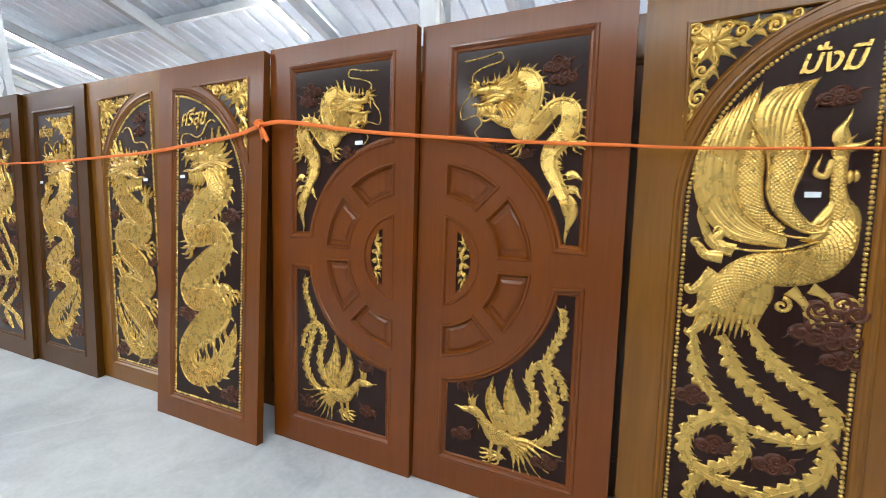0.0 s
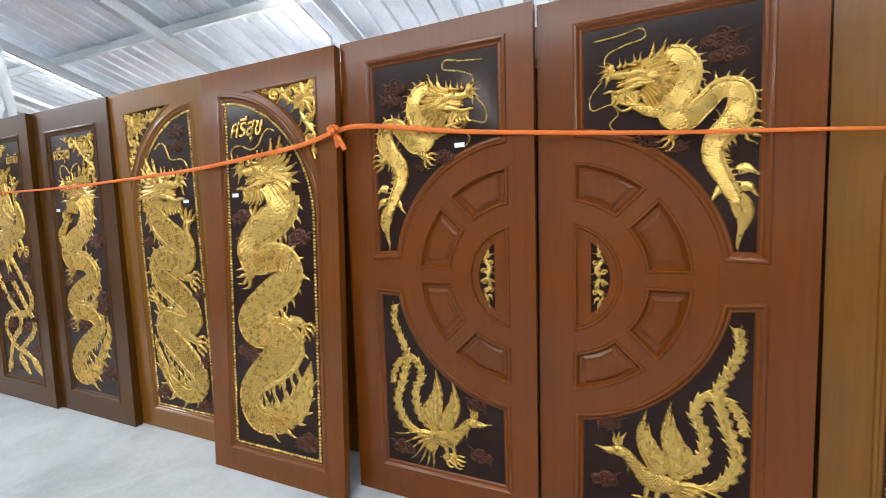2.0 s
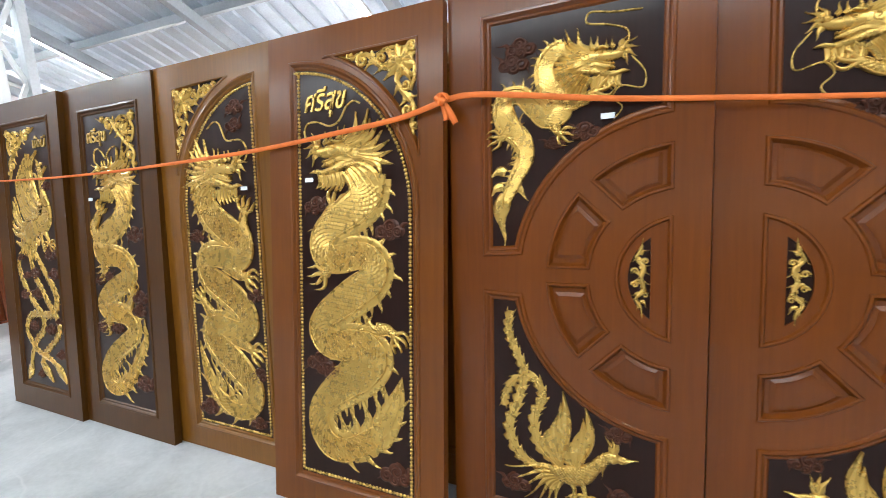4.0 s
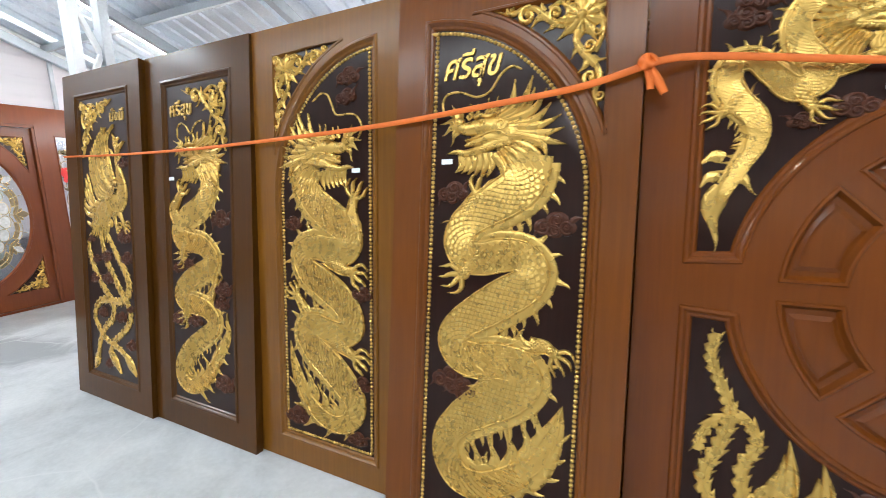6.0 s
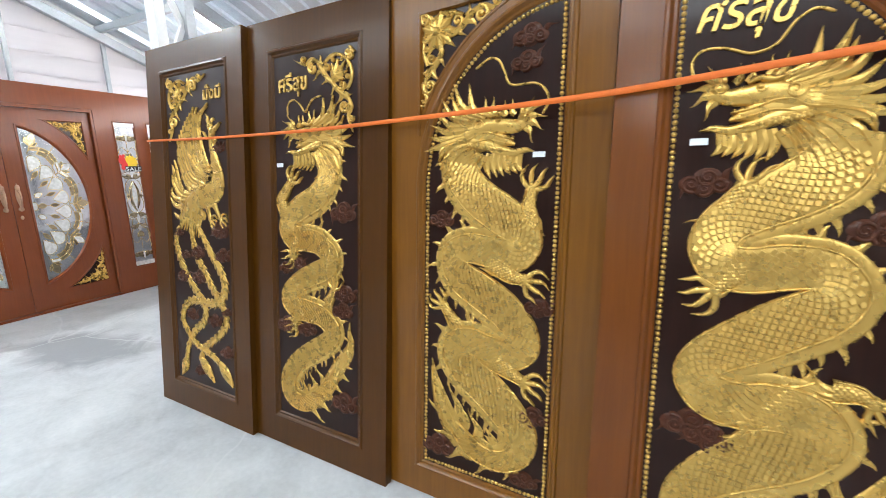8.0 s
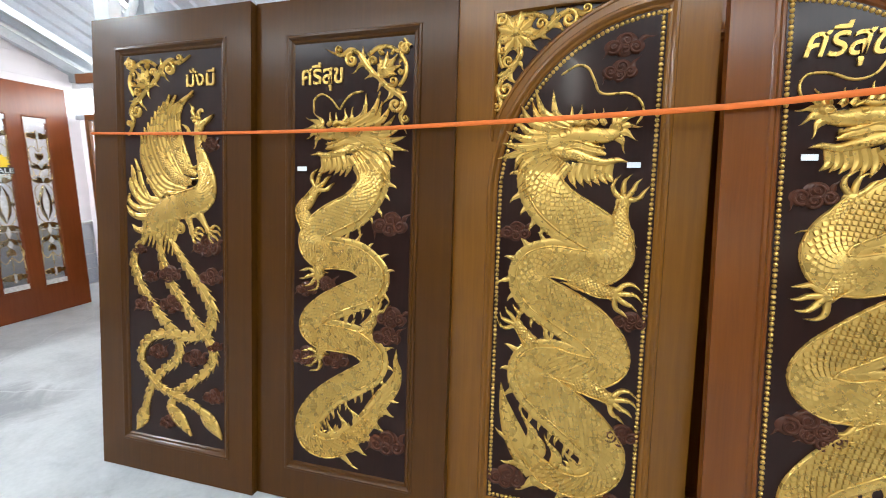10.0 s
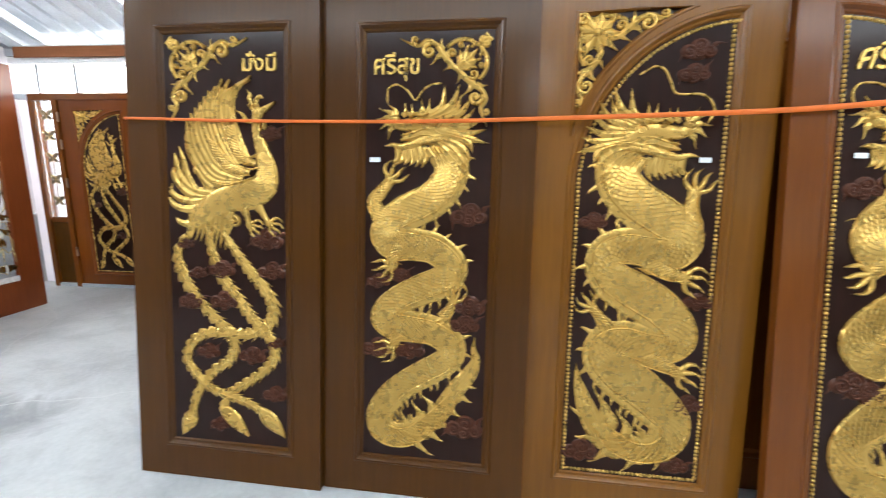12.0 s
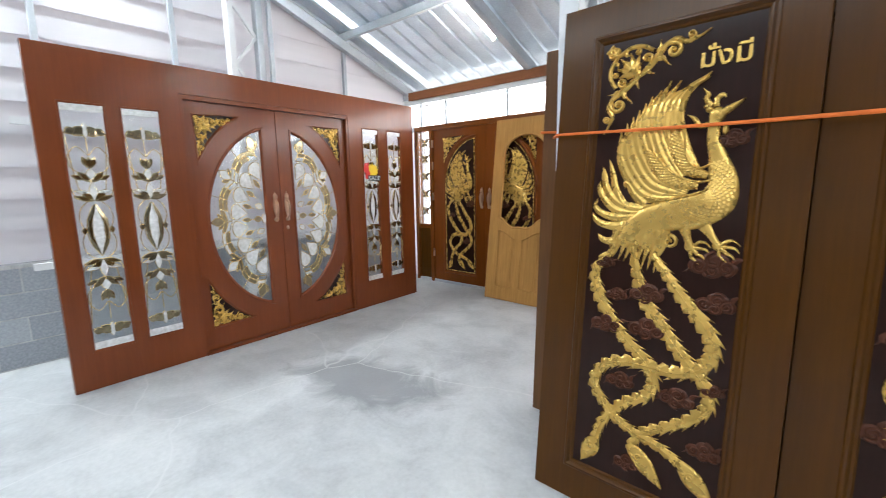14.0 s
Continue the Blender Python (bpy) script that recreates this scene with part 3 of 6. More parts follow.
def limb(r, pts, ang, k):
    r.ribbon(pts, 0.0205, 18, 1)
    c = catmull(pts, 14)
    t = np.gradient(c[:, :2], axis=0)
    t /= np.linalg.norm(t, axis=1)[:, None]
    for f in (-0.9, 0.9):
        r.cord([(p[0] - f * p[2] * d[1], p[1] + f * p[2] * d[0]) for p, d in zip(c, t)], 0.0030, 0.0225, 22)
    paw(r, pts[-1][:2], ang, k, 0.019)
    d = math.degrees(math.atan2(t[0, 1], t[0, 0]))
    for da, ln in ((150, 1.7), (185, 1.4), (215, 1.1)):      # locks running back over the shoulder
        r.flame(c[3, :2], d + da, k * ln, k * 0.20, 0.32, 0.0215, 0, 12)


FLATTISH = [(-1, 0), (-1, 0.45), (-0.86, 0.80), (-0.55, 0.95), (0, 1.0), (0.55, 0.95), (0.86, 0.80), (1, 0.45), (1, 0)]


HEAD_LOCKS = (((0.104, -0.059), (0.160, -0.066), (0.208, -0.087), (0.224, -0.125)), ((0.098, -0.070), (0.155, -0.090), (0.195, -0.120), (0.216, -0.155)),
              ((0.091, -0.079), (0.142, -0.108), (0.179, -0.150), (0.205, -0.181)), ((0.085, -0.086), (0.130, -0.125), (0.168, -0.170), (0.204, -0.202)),
              ((0.077, -0.093), (0.120, -0.142), (0.154, -0.190), (0.190, -0.220)), ((0.070, -0.098), (0.108, -0.150), (0.132, -0.198), (0.170, -0.226)),
              ((0.063, -0.102), (0.095, -0.156), (0.113, -0.204), (0.146, -0.232)), ((0.046, -0.110), (0.078, -0.150), (0.090, -0.195), (0.060, -0.220)))
HEAD_SPIKES = (((0.042, 0.014), (0.096, 0.048), (0.110, 0.129)), ((0.050, 0.006), (0.135, 0.056), (0.168, 0.134)), ((0.060, 0.002), (0.150, 0.036), (0.176, 0.096)), ((0.065, -0.004), (0.172, 0.026), (0.214, 0.088)),
               ((0.073, -0.013), (0.180, -0.004), (0.230, 0.044)), ((0.080, -0.021), (0.195, -0.024), (0.263, 0.004)), ((0.088, -0.031), (0.205, -0.050), (0.275, -0.036)), ((0.096, -0.042), (0.213, -0.072), (0.286, -0.090)))


def dragon_head(r, c, k, way, whisker):
    """A dragon's head in profile round its eye; way -1 looks to the left, +1 to the right."""

    def at(a, b, *w):
        return (c[0] - way * a * k, c[1] + b * k, *(x * k for x in w))

    def lock(rows, widths, h, n=20, mat=0):
        r.ribbon([at(*p, w) for p, w in zip(rows, widths)], h, n, mat, RIDGED)

    r.dome(at(0.075, -0.045)[:2], 0.070 * k, 0.055 * k, 0.019)
    for i, rows in enumerate(HEAD_SPIKES):
        lock(rows, (0.018, 0.013, 0.001), 0.017 + 0.002 * (i % 2))
    for i in range(7):                        # short hair between the long spikes
        q = i / 6
        a = at(0.075 + 0.02 * q, 0.005 - 0.05 * q)[:2]
        b = at(0.16 + 0.04 * q, 0.075 - 0.14 * q)[:2]
        r.tongue(a, b, 0.011 * k, 0.25 * way, 0.0215)
    for i, rows in enumerate(HEAD_LOCKS):
        lock(rows, (0.013, 0.016, 0.013, 0.001), 0.0205 + 0.0016 * (i % 2))
        r.cord([at(*p) for p in rows], 0.0022 * k, 0.0245 + 0.0016 * (i % 2), 18)
    r.ribbon([at(0.120, -0.050, 0.030), at(0.060, -0.052, 0.034), at(0.010, -0.056, 0.030), at(-0.030, -0.066, 0.016), at(-0.060, -0.078, 0.004)], 0.0175, 20)
    for i in range(6):                        # beard below the jaw
        q = i / 5
        lock(((0.030 - 0.105 * q, -0.104), (0.040 - 0.112 * q, -0.146), (0.024 - 0.118 * q, -0.186 + 0.018 * q)), (0.012, 0.012, 0.001), 0.014 + 0.001 * (i % 2), 14)
    r.ribbon([at(0.097, -0.062, 0.022), at(0.039, -0.076, 0.020), at(-0.013, -0.094, 0.016), at(-0.061, -0.103, 0.012), at(-0.094, -0.096, 0.009), at(-0.124, -0.102, 0.0012)], 0.021, 22)
    r.ribbon([at(0.110, -0.072, 0.012), at(0.050, -0.082, 0.012), at(0.000, -0.092, 0.009), at(-0.040, -0.100, 0.004)], 0.0245, 18, 1)
    r.ribbon([at(0.088, -0.030, 0.034), at(0.028, -0.016, 0.031), at(-0.025, -0.018, 0.026), at(-0.065, -0.019, 0.021), at(-0.091, -0.007, 0.018)], 0.024, 22)
    r.cord([at(-0.058, -0.060), at(-0.008, -0.050), at(0.030, -0.036), at(0.067, -0.036), at(0.097, -0.054), at(0.146, -0.059)], 0.0042 * k, 0.0285, 26)
    r.cord([at(-0.054, -0.078), at(-0.007, -0.068), at(0.031, -0.058), at(0.080, -0.066)], 0.0038 * k, 0.0265, 20)
    for i in range(7):                        # teeth
        r.tongue(at(-0.050 + 0.016 * i, -0.050 + 0.003 * i)[:2], at(-0.053 + 0.016 * i, -0.068 + 0.003 * i)[:2], 0.0042 * k, 0.0, 0.022)
    for d in (0.0, 0.010, 0.020):             # wrinkles over the snout
        r.cord([at(-0.080 + d, -0.032), at(-0.052 + d, -0.026 + 0.3 * d), at(-0.020 + d, -0.030), at(0.012 + d, -0.034 + 0.4 * d)], 0.0020 * k, 0.0268, 14)
    r.dome(at(-0.086, 0.004)[:2], 0.021 * k, 0.018 * k, 0.028)
    r.spiral(at(-0.086, 0.004)[:2], 0.016 * k, 1.2, 0.0042 * k, 0.031, 0, 0, way)
    for a, b, w in (((-0.091, 0.002), (-0.148, 0.054), 0.013), ((-0.096, -0.004), (-0.160, 0.012), 0.012), ((-0.092, -0.012), (-0.152, -0.031), 0.013), ((-0.083, -0.022), (-0.121, -0.072), 0.012), ((-0.083, 0.012), (-0.111, 0.069), 0.011),
                    ((-0.056, 0.015), (-0.040, 0.064), 0.010), ((-0.030, 0.015), (-0.014, 0.062), 0.010), ((0.010, 0.020), (0.026, 0.078), 0.012), ((0.026, 0.020), (0.060, 0.080), 0.012)):
        r.tongue(at(*a)[:2], at(*b)[:2], w * k, 0.3 * way, 0.017)
    r.dome(c, 0.0105 * k, 0.0095 * k, 0.034)
    r.spiral(c, 0.015 * k, 1.0, 0.0028 * k, 0.030, 0, 0, way)
    r.ribbon([at(-0.026, 0.010, 0.003), at(-0.004, 0.023, 0.008), at(0.024, 0.016, 0.008), at(0.052, 0.022, 0.001)], 0.031, 14)
    r.spiral(at(0.070, -0.012)[:2], 0.022 * k, 1.4, 0.0055 * k, 0.029, 0, 0, way)
    r.cord(whisker, 0.0040 * max(k, 0.7), 0.010, 44)


def dragon(r, body, side, head, k, way, whisker, limbs, tail, plume=(), fin=1.0, thin=1.0):
    """A long scaled body with a flaming back fin, head, limbs and a flaming tail."""
    n = 200
    c = catmull(body, n)
    w = np.maximum(c[:, 2] * thin, 0.002)
    t = np.gradient(c[:, :2], axis=0)
    t /= np.linalg.norm(t, axis=1)[:, None]
    nrm = np.stack([-t[:, 1], t[:, 0]], 1) * side
    wm = float(np.mean(w))
    length = float(np.sum(np.linalg.norm(np.diff(c[:, :2], axis=0), axis=1)))
    step = max(3, int(round(n * wm * 0.66 / length)))
    # back fin: a band along the spine and its hooked flames, every second one longer
    ob = np.stack([c[:, 0] + nrm[:, 0] * w * 1.12, c[:, 1] + nrm[:, 1] * w * 1.12], 1)
    r.strip(ob[2:-14], np.full(n - 16, wm * 0.27), np.full(n - 16, wm * 0.27), 0.010)
    for j, i in enumerate(range(4, n - 16, step)):
        a = math.degrees(math.atan2(nrm[i, 1], nrm[i, 0]))
        back = math.degrees(math.atan2(t[i, 1], t[i, 0]))
        d = (back - a + 180) % 360 - 180
        r.flame(ob[i] - nrm[i] * wm * 0.10 - t[i] * wm * 0.30, a + 0.62 * d, wm * (1.45 if j % 2 else 1.15) * fin, wm * 0.42, 0.42 * (1 if d > 0 else -1), 0.0105)
    hs = 0.0165 * np.minimum(1, 0.35 + w / wm * 0.65) * (1 + 0.05 * np.sin(np.linspace(0, 9, n)))
    r.strip(c, w, w, hs, FLATTISH)
    r.scales(c[3:-6], w[3:-6], hs[3:-6], wm * 0.29, FLATTISH)
    # raised rims along the back and the belly
    for f, ww in ((0.90, 0.0040), (-0.93, 0.0034)):
        rim = np.stack([c[:, 0] + nrm[:, 0] * w * f, c[:, 1] + nrm[:, 1] * w * f], 1)
        r.strip(rim[4:-4], np.full(n - 8, ww), np.full(n - 8, ww), 0.0195, [(-1, 0), (-0.7, 0.9), (0, 1), (0.7, 0.9), (1, 0)])
    if plume:
        r.ribbon(plume, 0.013, 30, 0, RIDGED)
        cc = catmull(plume, 30)
        for f in (-0.5, 0.0, 0.5):
            r.cord([(p[0] + f * p[2], p[1] + 0.2 * f * p[2]) for p in cc[2:-3:3]], 0.0022, 0.0145, 24)
    for a, b, ww, bd in tail:
        r.tongue(a, b, ww, bd, 0.0125)
    for pts, ang, kk in limbs:
        limb(r, pts, ang, kk)
    dragon_head(r, head, k, way, whisker)


def phoenix(r):
    """A phoenix seen from the side, with raised wings and long looping tail feathers."""
    for pts, end, h in (([(0.275, 1.089), (0.202, 0.982), (0.224, 0.890), (0.280, 0.799), (0.353, 0.721), (0.420, 0.661), (0.451, 0.597), (0.432, 0.537), (0.360, 0.484), (0.302, 0.419), (0.267, 0.355), (0.252, 0.288)], (0.202, 0.184), 0.012),
                        ([(0.338, 1.091), (0.360, 0.989), (0.395, 0.898), (0.455, 0.820), (0.516, 0.742), (0.576, 0.676), (0.624, 0.620), (0.631, 0.562), (0.586, 0.500), (0.498, 0.434), (0.421, 0.380), (0.394, 0.317)], (0.511, 0.205), 0.013),
                        ([(0.411, 1.070), (0.459, 1.004), (0.519, 0.926), (0.579, 0.861), (0.626, 0.783), (0.625, 0.725), (0.583, 0.676), (0.514, 0.648), (0.414, 0.649), (0.313, 0.636), (0.248, 0.584), (0.233, 0.523), (0.270, 0.465), (0.333, 0.409), (0.409, 0.379), (0.496, 0.357), (0.571, 0.320)], (0.676, 0.216), 0.015)):
        r.feather(pts, 0.028, h, 0.038, 0.62, 0.7)
        a, b = np.array(pts[-1]), np.array(end)
        r.ribbon([(*(a + (b - a) * q), w) for q, w in ((-0.1, 0.014), (0.15, 0.030), (0.4, 0.034), (0.7, 0.022), (1.0, 0.001))], h + 0.003, 18)
        r.spiral(a + (b - a) * 0.25, 0.016, 1.3, 0.005, h + 0.008)
    for rows in (((0.403, 1.228), (0.304, 1.237), (0.257, 1.304), (0.239, 1.370), (0.223, 1.419)), ((0.378, 1.228), (0.280, 1.248), (0.224, 1.303), (0.206, 1.365), (0.202, 1.392)), ((0.365, 1.216), (0.267, 1.225), (0.211, 1.272), (0.192, 1.314), (0.194, 1.336)),
                 ((0.353, 1.207), (0.266, 1.198), (0.209, 1.212), (0.180, 1.239), (0.188, 1.268)), ((0.352, 1.184), (0.265, 1.164), (0.208, 1.172), (0.183, 1.190), (0.172, 1.212)), ((0.327, 1.143), (0.263, 1.107), (0.231, 1.105), (0.213, 1.114), (0.200, 1.130)), ((0.370, 1.250), (0.330, 1.285), (0.306, 1.320), (0.292, 1.328), (0.290, 1.308))):
        r.ribbon([(*p, w) for p, w in zip(rows, (0.022, 0.017, 0.013, 0.010, 0.001))], 0.013, 24, 0, RIDGED)

    def between(a, b, q):
        return [(x0 + (x1 - x0) * q, y0 + (y1 - y0) * q) for (x0, y0), (x1, y1) in zip(a, b)]

    rear_in, rear_out = [(0.513, 1.304), (0.411, 1.384), (0.374, 1.465), (0.350, 1.548), (0.362, 1.639)], [(0.489, 1.275), (0.374, 1.279), (0.303, 1.349), (0.268, 1.426), (0.259, 1.530)]
    for i in range(6):
        rows = between(rear_in, rear_out, i / 5)
        r.ribbon([(*p, w) for p, w in zip(rows, (0.014, 0.021, 0.021, 0.018, 0.001))], 0.0155 - 0.0007 * i + 0.0012 * (i % 2), 28, 0, RIDGED)
    front_l, front_r = [(0.458, 1.329), (0.390, 1.428), (0.358, 1.515), (0.354, 1.581), (0.392, 1.656)], [(0.522, 1.370), (0.478, 1.461), (0.452, 1.559), (0.470, 1.634), (0.545, 1.690)]
    for i in range(6):
        rows = between(front_l, front_r, i / 5)
        rows[-1] = (rows[-1][0], rows[-1][1] + 0.022 * math.sin(i * 1.3))
        r.ribbon([(*p, w) for p, w in zip(rows, (0.016, 0.020, 0.020, 0.016, 0.001))], 0.0180 + 0.0012 * (i % 2), 28, 0, RIDGED)
    r.ribbon([(0.537, 1.317, 0.014), (0.458, 1.334, 0.026), (0.399, 1.390, 0.026), (0.361, 1.447, 0.008)], 0.0205, 26, 1)
    r.ribbon([(0.562, 1.349, 0.012), (0.498, 1.378, 0.024), (0.456, 1.457, 0.026), (0.442, 1.530, 0.010)], 0.0215, 26, 1)
    for rows in ([(0.540, 1.680), (0.474, 1.640), (0.455, 1.581), (0.480, 1.494), (0.491, 1.422), (0.526, 1.376), (0.579, 1.393)], [(0.383, 1.440), (0.420, 1.390), (0.470, 1.350), (0.540, 1.330), (0.590, 1.340)], [(0.370, 1.275), (0.430, 1.265), (0.500, 1.280), (0.560, 1.300)]):
        r.cord(rows, 0.0045, 0.0245, 30)
    for i in range(9):                        # streamers over the tail roots
        q = i / 8
        r.tongue((0.430 - 0.120 * q, 1.185 - 0.01 * q), (0.425 - 0.190 * q, 1.000 + 0.05 * q), 0.024, 0.25 * (0.5 - q), 0.0175 + 0.0012 * (i % 2))
    r.spiral((0.462, 1.118), 0.024, 1.3, 0.007, 0.016, 90, 0, -1)
    for a, b in (((0.505, 1.172), (0.530, 1.104)), ((0.566, 1.180), (0.613, 1.115))):
        r.ribbon([(*a, 0.020), ((a[0] + b[0]) / 2, (a[1] + b[1]) / 2, 0.012), (*b, 0.010)], 0.016, 10)
        paw(r, b, -20, 0.050, 0.014)
    body = [(0.567, 1.560, 0.018), (0.567, 1.473, 0.020), (0.587, 1.408, 0.028), (0.607, 1.332, 0.042), (0.596, 1.268, 0.055), (0.536, 1.232, 0.062), (0.446, 1.214, 0.058), (0.360, 1.175, 0.048), (0.290, 1.096, 0.024)]
    r.ribbon(body, 0.0215, 60)
    c = catmull(body[2:7], 60)
    r.scales(c, c[:, 2], np.full(60, 0.0215), 0.0125, SECTION)
    for rows in ([(0.575, 1.430), (0.600, 1.375), (0.622, 1.330), (0.630, 1.280)], [(0.566, 1.420), (0.578, 1.370), (0.575, 1.320), (0.545, 1.290)], [(0.585, 1.380), (0.596, 1.330), (0.590, 1.290), (0.560, 1.260)]):
        r.ribbon([(*p, w) for p, w in zip(rows, (0.009, 0.017, 0.012, 0.001))], 0.0245, 16, 0, RIDGED)
    r.dome((0.572, 1.552), 0.025, 0.026, 0.026)
    r.dome((0.580, 1.560), 0.005, 0.005, 0.031)
    r.ribbon([(0.580, 1.552, 0.015), (0.615, 1.574, 0.009), (0.647, 1.594, 0.001)], 0.021, 14)
    for p, k in ((0.548, 1.570), 0.013), ((0.538, 1.582), 0.010), ((0.560, 1.585), 0.010):
        r.dome(p, k, k * 0.8, 0.019)
    for rows in ([(0.552, 1.580), (0.535, 1.609), (0.540, 1.620), (0.524, 1.643)], [(0.566, 1.578), (0.568, 1.606), (0.584, 1.614), (0.592, 1.604)], [(0.548, 1.523), (0.524, 1.518), (0.505, 1.545), (0.482, 1.560)]):
        r.ribbon([(*p, w) for p, w in zip(rows, (0.009, 0.0085, 0.007, 0.001))], 0.013, 16)
    r.dome((0.598, 1.500), 0.010, 0.018, 0.020)


def perched_bird(r):
    """A small phoenix with two upright wings and barbed tail plumes."""
    r.feather([(0.446, 0.328), (0.513, 0.394), (0.531, 0.499), (0.501, 0.582), (0.535, 0.645), (0.602, 0.630), (0.638, 0.569), (0.645, 0.525)], 0.022, 0.009, 0.032)
    r.feather([(0.471, 0.303), (0.574, 0.338), (0.624, 0.439), (0.589, 0.558), (0.568, 0.658), (0.600, 0.744), (0.626, 0.816), (0.616, 0.885)], 0.024, 0.011, 0.034)
    for i in range(7):
        r.flame((0.42, 0.30), 290 + 12 * i, 0.15 + 0.012 * i, 0.012, 0.2, 0.013 + 0.001 * i, 0, 12)
    for base, tip, lean in (((0.384, 0.330), (0.356, 0.566), -0.030), ((0.440, 0.335), (0.432, 0.612), -0.018)):
        for i in range(5):
            q = i / 4
            a, b = np.array(base), np.array(tip) + np.array((0.006 * i, -0.042 * i))
            mid = (a + b) / 2 + np.array((lean + 0.019 * i, 0.02))
            r.ribbon([(*a, 0.010), (*mid, 0.017), (*b, 0.001)], 0.011 + 0.0012 * (4 - i), 14, 0, RIDGED)
        r.cord([base, ((base[0] + tip[0]) / 2 + lean - 0.012, (base[1] + tip[1]) / 2), tip], 0.004, 0.019, 16)
    r.ribbon([(0.272, 0.405, 0.018), (0.292, 0.392, 0.020), (0.323, 0.357, 0.022), (0.365, 0.317, 0.034), (0.415, 0.308, 0.034), (0.470, 0.320, 0.014)], 0.020, 30, 1)
    for i in range(7):
        r.flame((0.33 + 0.018 * i, 0.345 - 0.004 * i), 320 + 6 * i, 0.06, 0.011, 0.2, 0.021)
    r.dome((0.268, 0.402), 0.026, 0.022, 0.023)
    r.dome((0.262, 0.408), 0.005, 0.005, 0.028)
    r.flame((0.252, 0.402), 178, 0.066, 0.013, 0.15, 0.018)
    for a in (70, 92, 115):
        r.flame((0.268, 0.418), a, 0.062, 0.011, 0.15, 0.014)
    r.flame((0.282, 0.385), 290, 0.07, 0.009, 0.2, 0.012)
    for x in (0.362, 0.398):
        r.ribbon([(x, 0.285, 0.010), (x - 0.008, 0.245, 0.007), (x - 0.004, 0.225, 0.006)], 0.012, 8)
        paw(r, (x - 0.004, 0.225), 200, 0.042, 0.010)


# ---------------------------------------------------------------- carved doors
DOOR_H, DEPTH, SUNK = 2.02, 0.042, 0.014
MOULD = [(0.0, 0.0), (0.004, 0.005), (0.012, 0.006), (0.018, 0.001), (0.022, -0.004), (0.030, -0.005), (0.036, -SUNK + 0.002)]
MOULD_S = [(0.0, 0.0), (0.003, 0.004), (0.010, 0.004), (0.014, -0.003), (0.020, -SUNK + 0.002)]


def slab(d, w, timber, openings, mirror=None):
    """The core of a leaf and the framing on its face."""
    part("core", box("core", (0, SUNK, 0), (w, DEPTH, DOOR_H), 0.002), timber, d)
    part("door_frame", plate("door_frame", rect(0, 0, w, DOOR_H), openings, 0.0, -SUNK + 0.0002, mirror), timber, d)


def panel(d, loop, mirror=None):
    return part("panel", plate("panel", loop, [], -SUNK + 0.003, -SUNK - 0.001, mirror), PANEL, d)


def price_tag(d_matrix, u, v, h=0.010):
    m = d_matrix @ Matrix.Translation((u, -h, v))
    me = box("price_tag", (-0.021, -0.0012, -0.009), (0.021, 0, 0.009), 0.0005)
    ob = part("price_tag", me, PAPER, None, "", m)
    tagged(ob, "small blank white price tag stuck on a carved door", "price tag", "price tags on the doors")
    return ob


def carved_rect_door(m, w, timber, label, carve, letters, tag=None, corner=None, clouds=(), hole=(0.133, 0.130, 0.697, 1.888), fit=(1, 0, 1, 0)):
    d = thing("carved_door", m, label, "door", "row of carved door leaves")
    inner = rect(hole[0] + 0.015, hole[1] + 0.015, hole[2] - 0.015, hole[3] - 0.015)
    hole = rect(*hole)
    slab(d, w, timber, [hole])
    part("moulding", moulding("moulding", hole, MOULD), timber, d)
    panel(d, inner)
    h0 = -SUNK + 0.003
    for i, (c, k) in enumerate(clouds):
        r = Relief(None, h0)
        cloud(r, c, k, i)
        r.part("carved_cloud", [CLOUD], d)
    r = Relief(None, h0, fit, 0.62)
    carve(r)
    r.part("carved_figure", [GOLD, GOLD_SCALE], d)
    if corner:
        r = Relief(None, h0)
        scroll_corner(r, *corner, False)
        r.part("corner_ornament", [GOLD], d)
    text, size, u, v, wid = letters
    lettering("raised_letters", text, size, d, u, v, h0 + 0.003, width=wid)
    if tag:
        price_tag(m, tag[0], tag[1], 0.002)
    return d


def arch_points(u0, v_spring, u1, v_top, n=22, off=0.0):
    """A quarter arch from (u0, v_spring) up to (u1, v_top)."""
    a, b = (u1 - u0), (v_top - v_spring)
    return [(u1 - (a - off) * math.cos(radians(x)), v_spring + (b - off) * math.sin(radians(x))) for x in np.linspace(0, 90, n)]


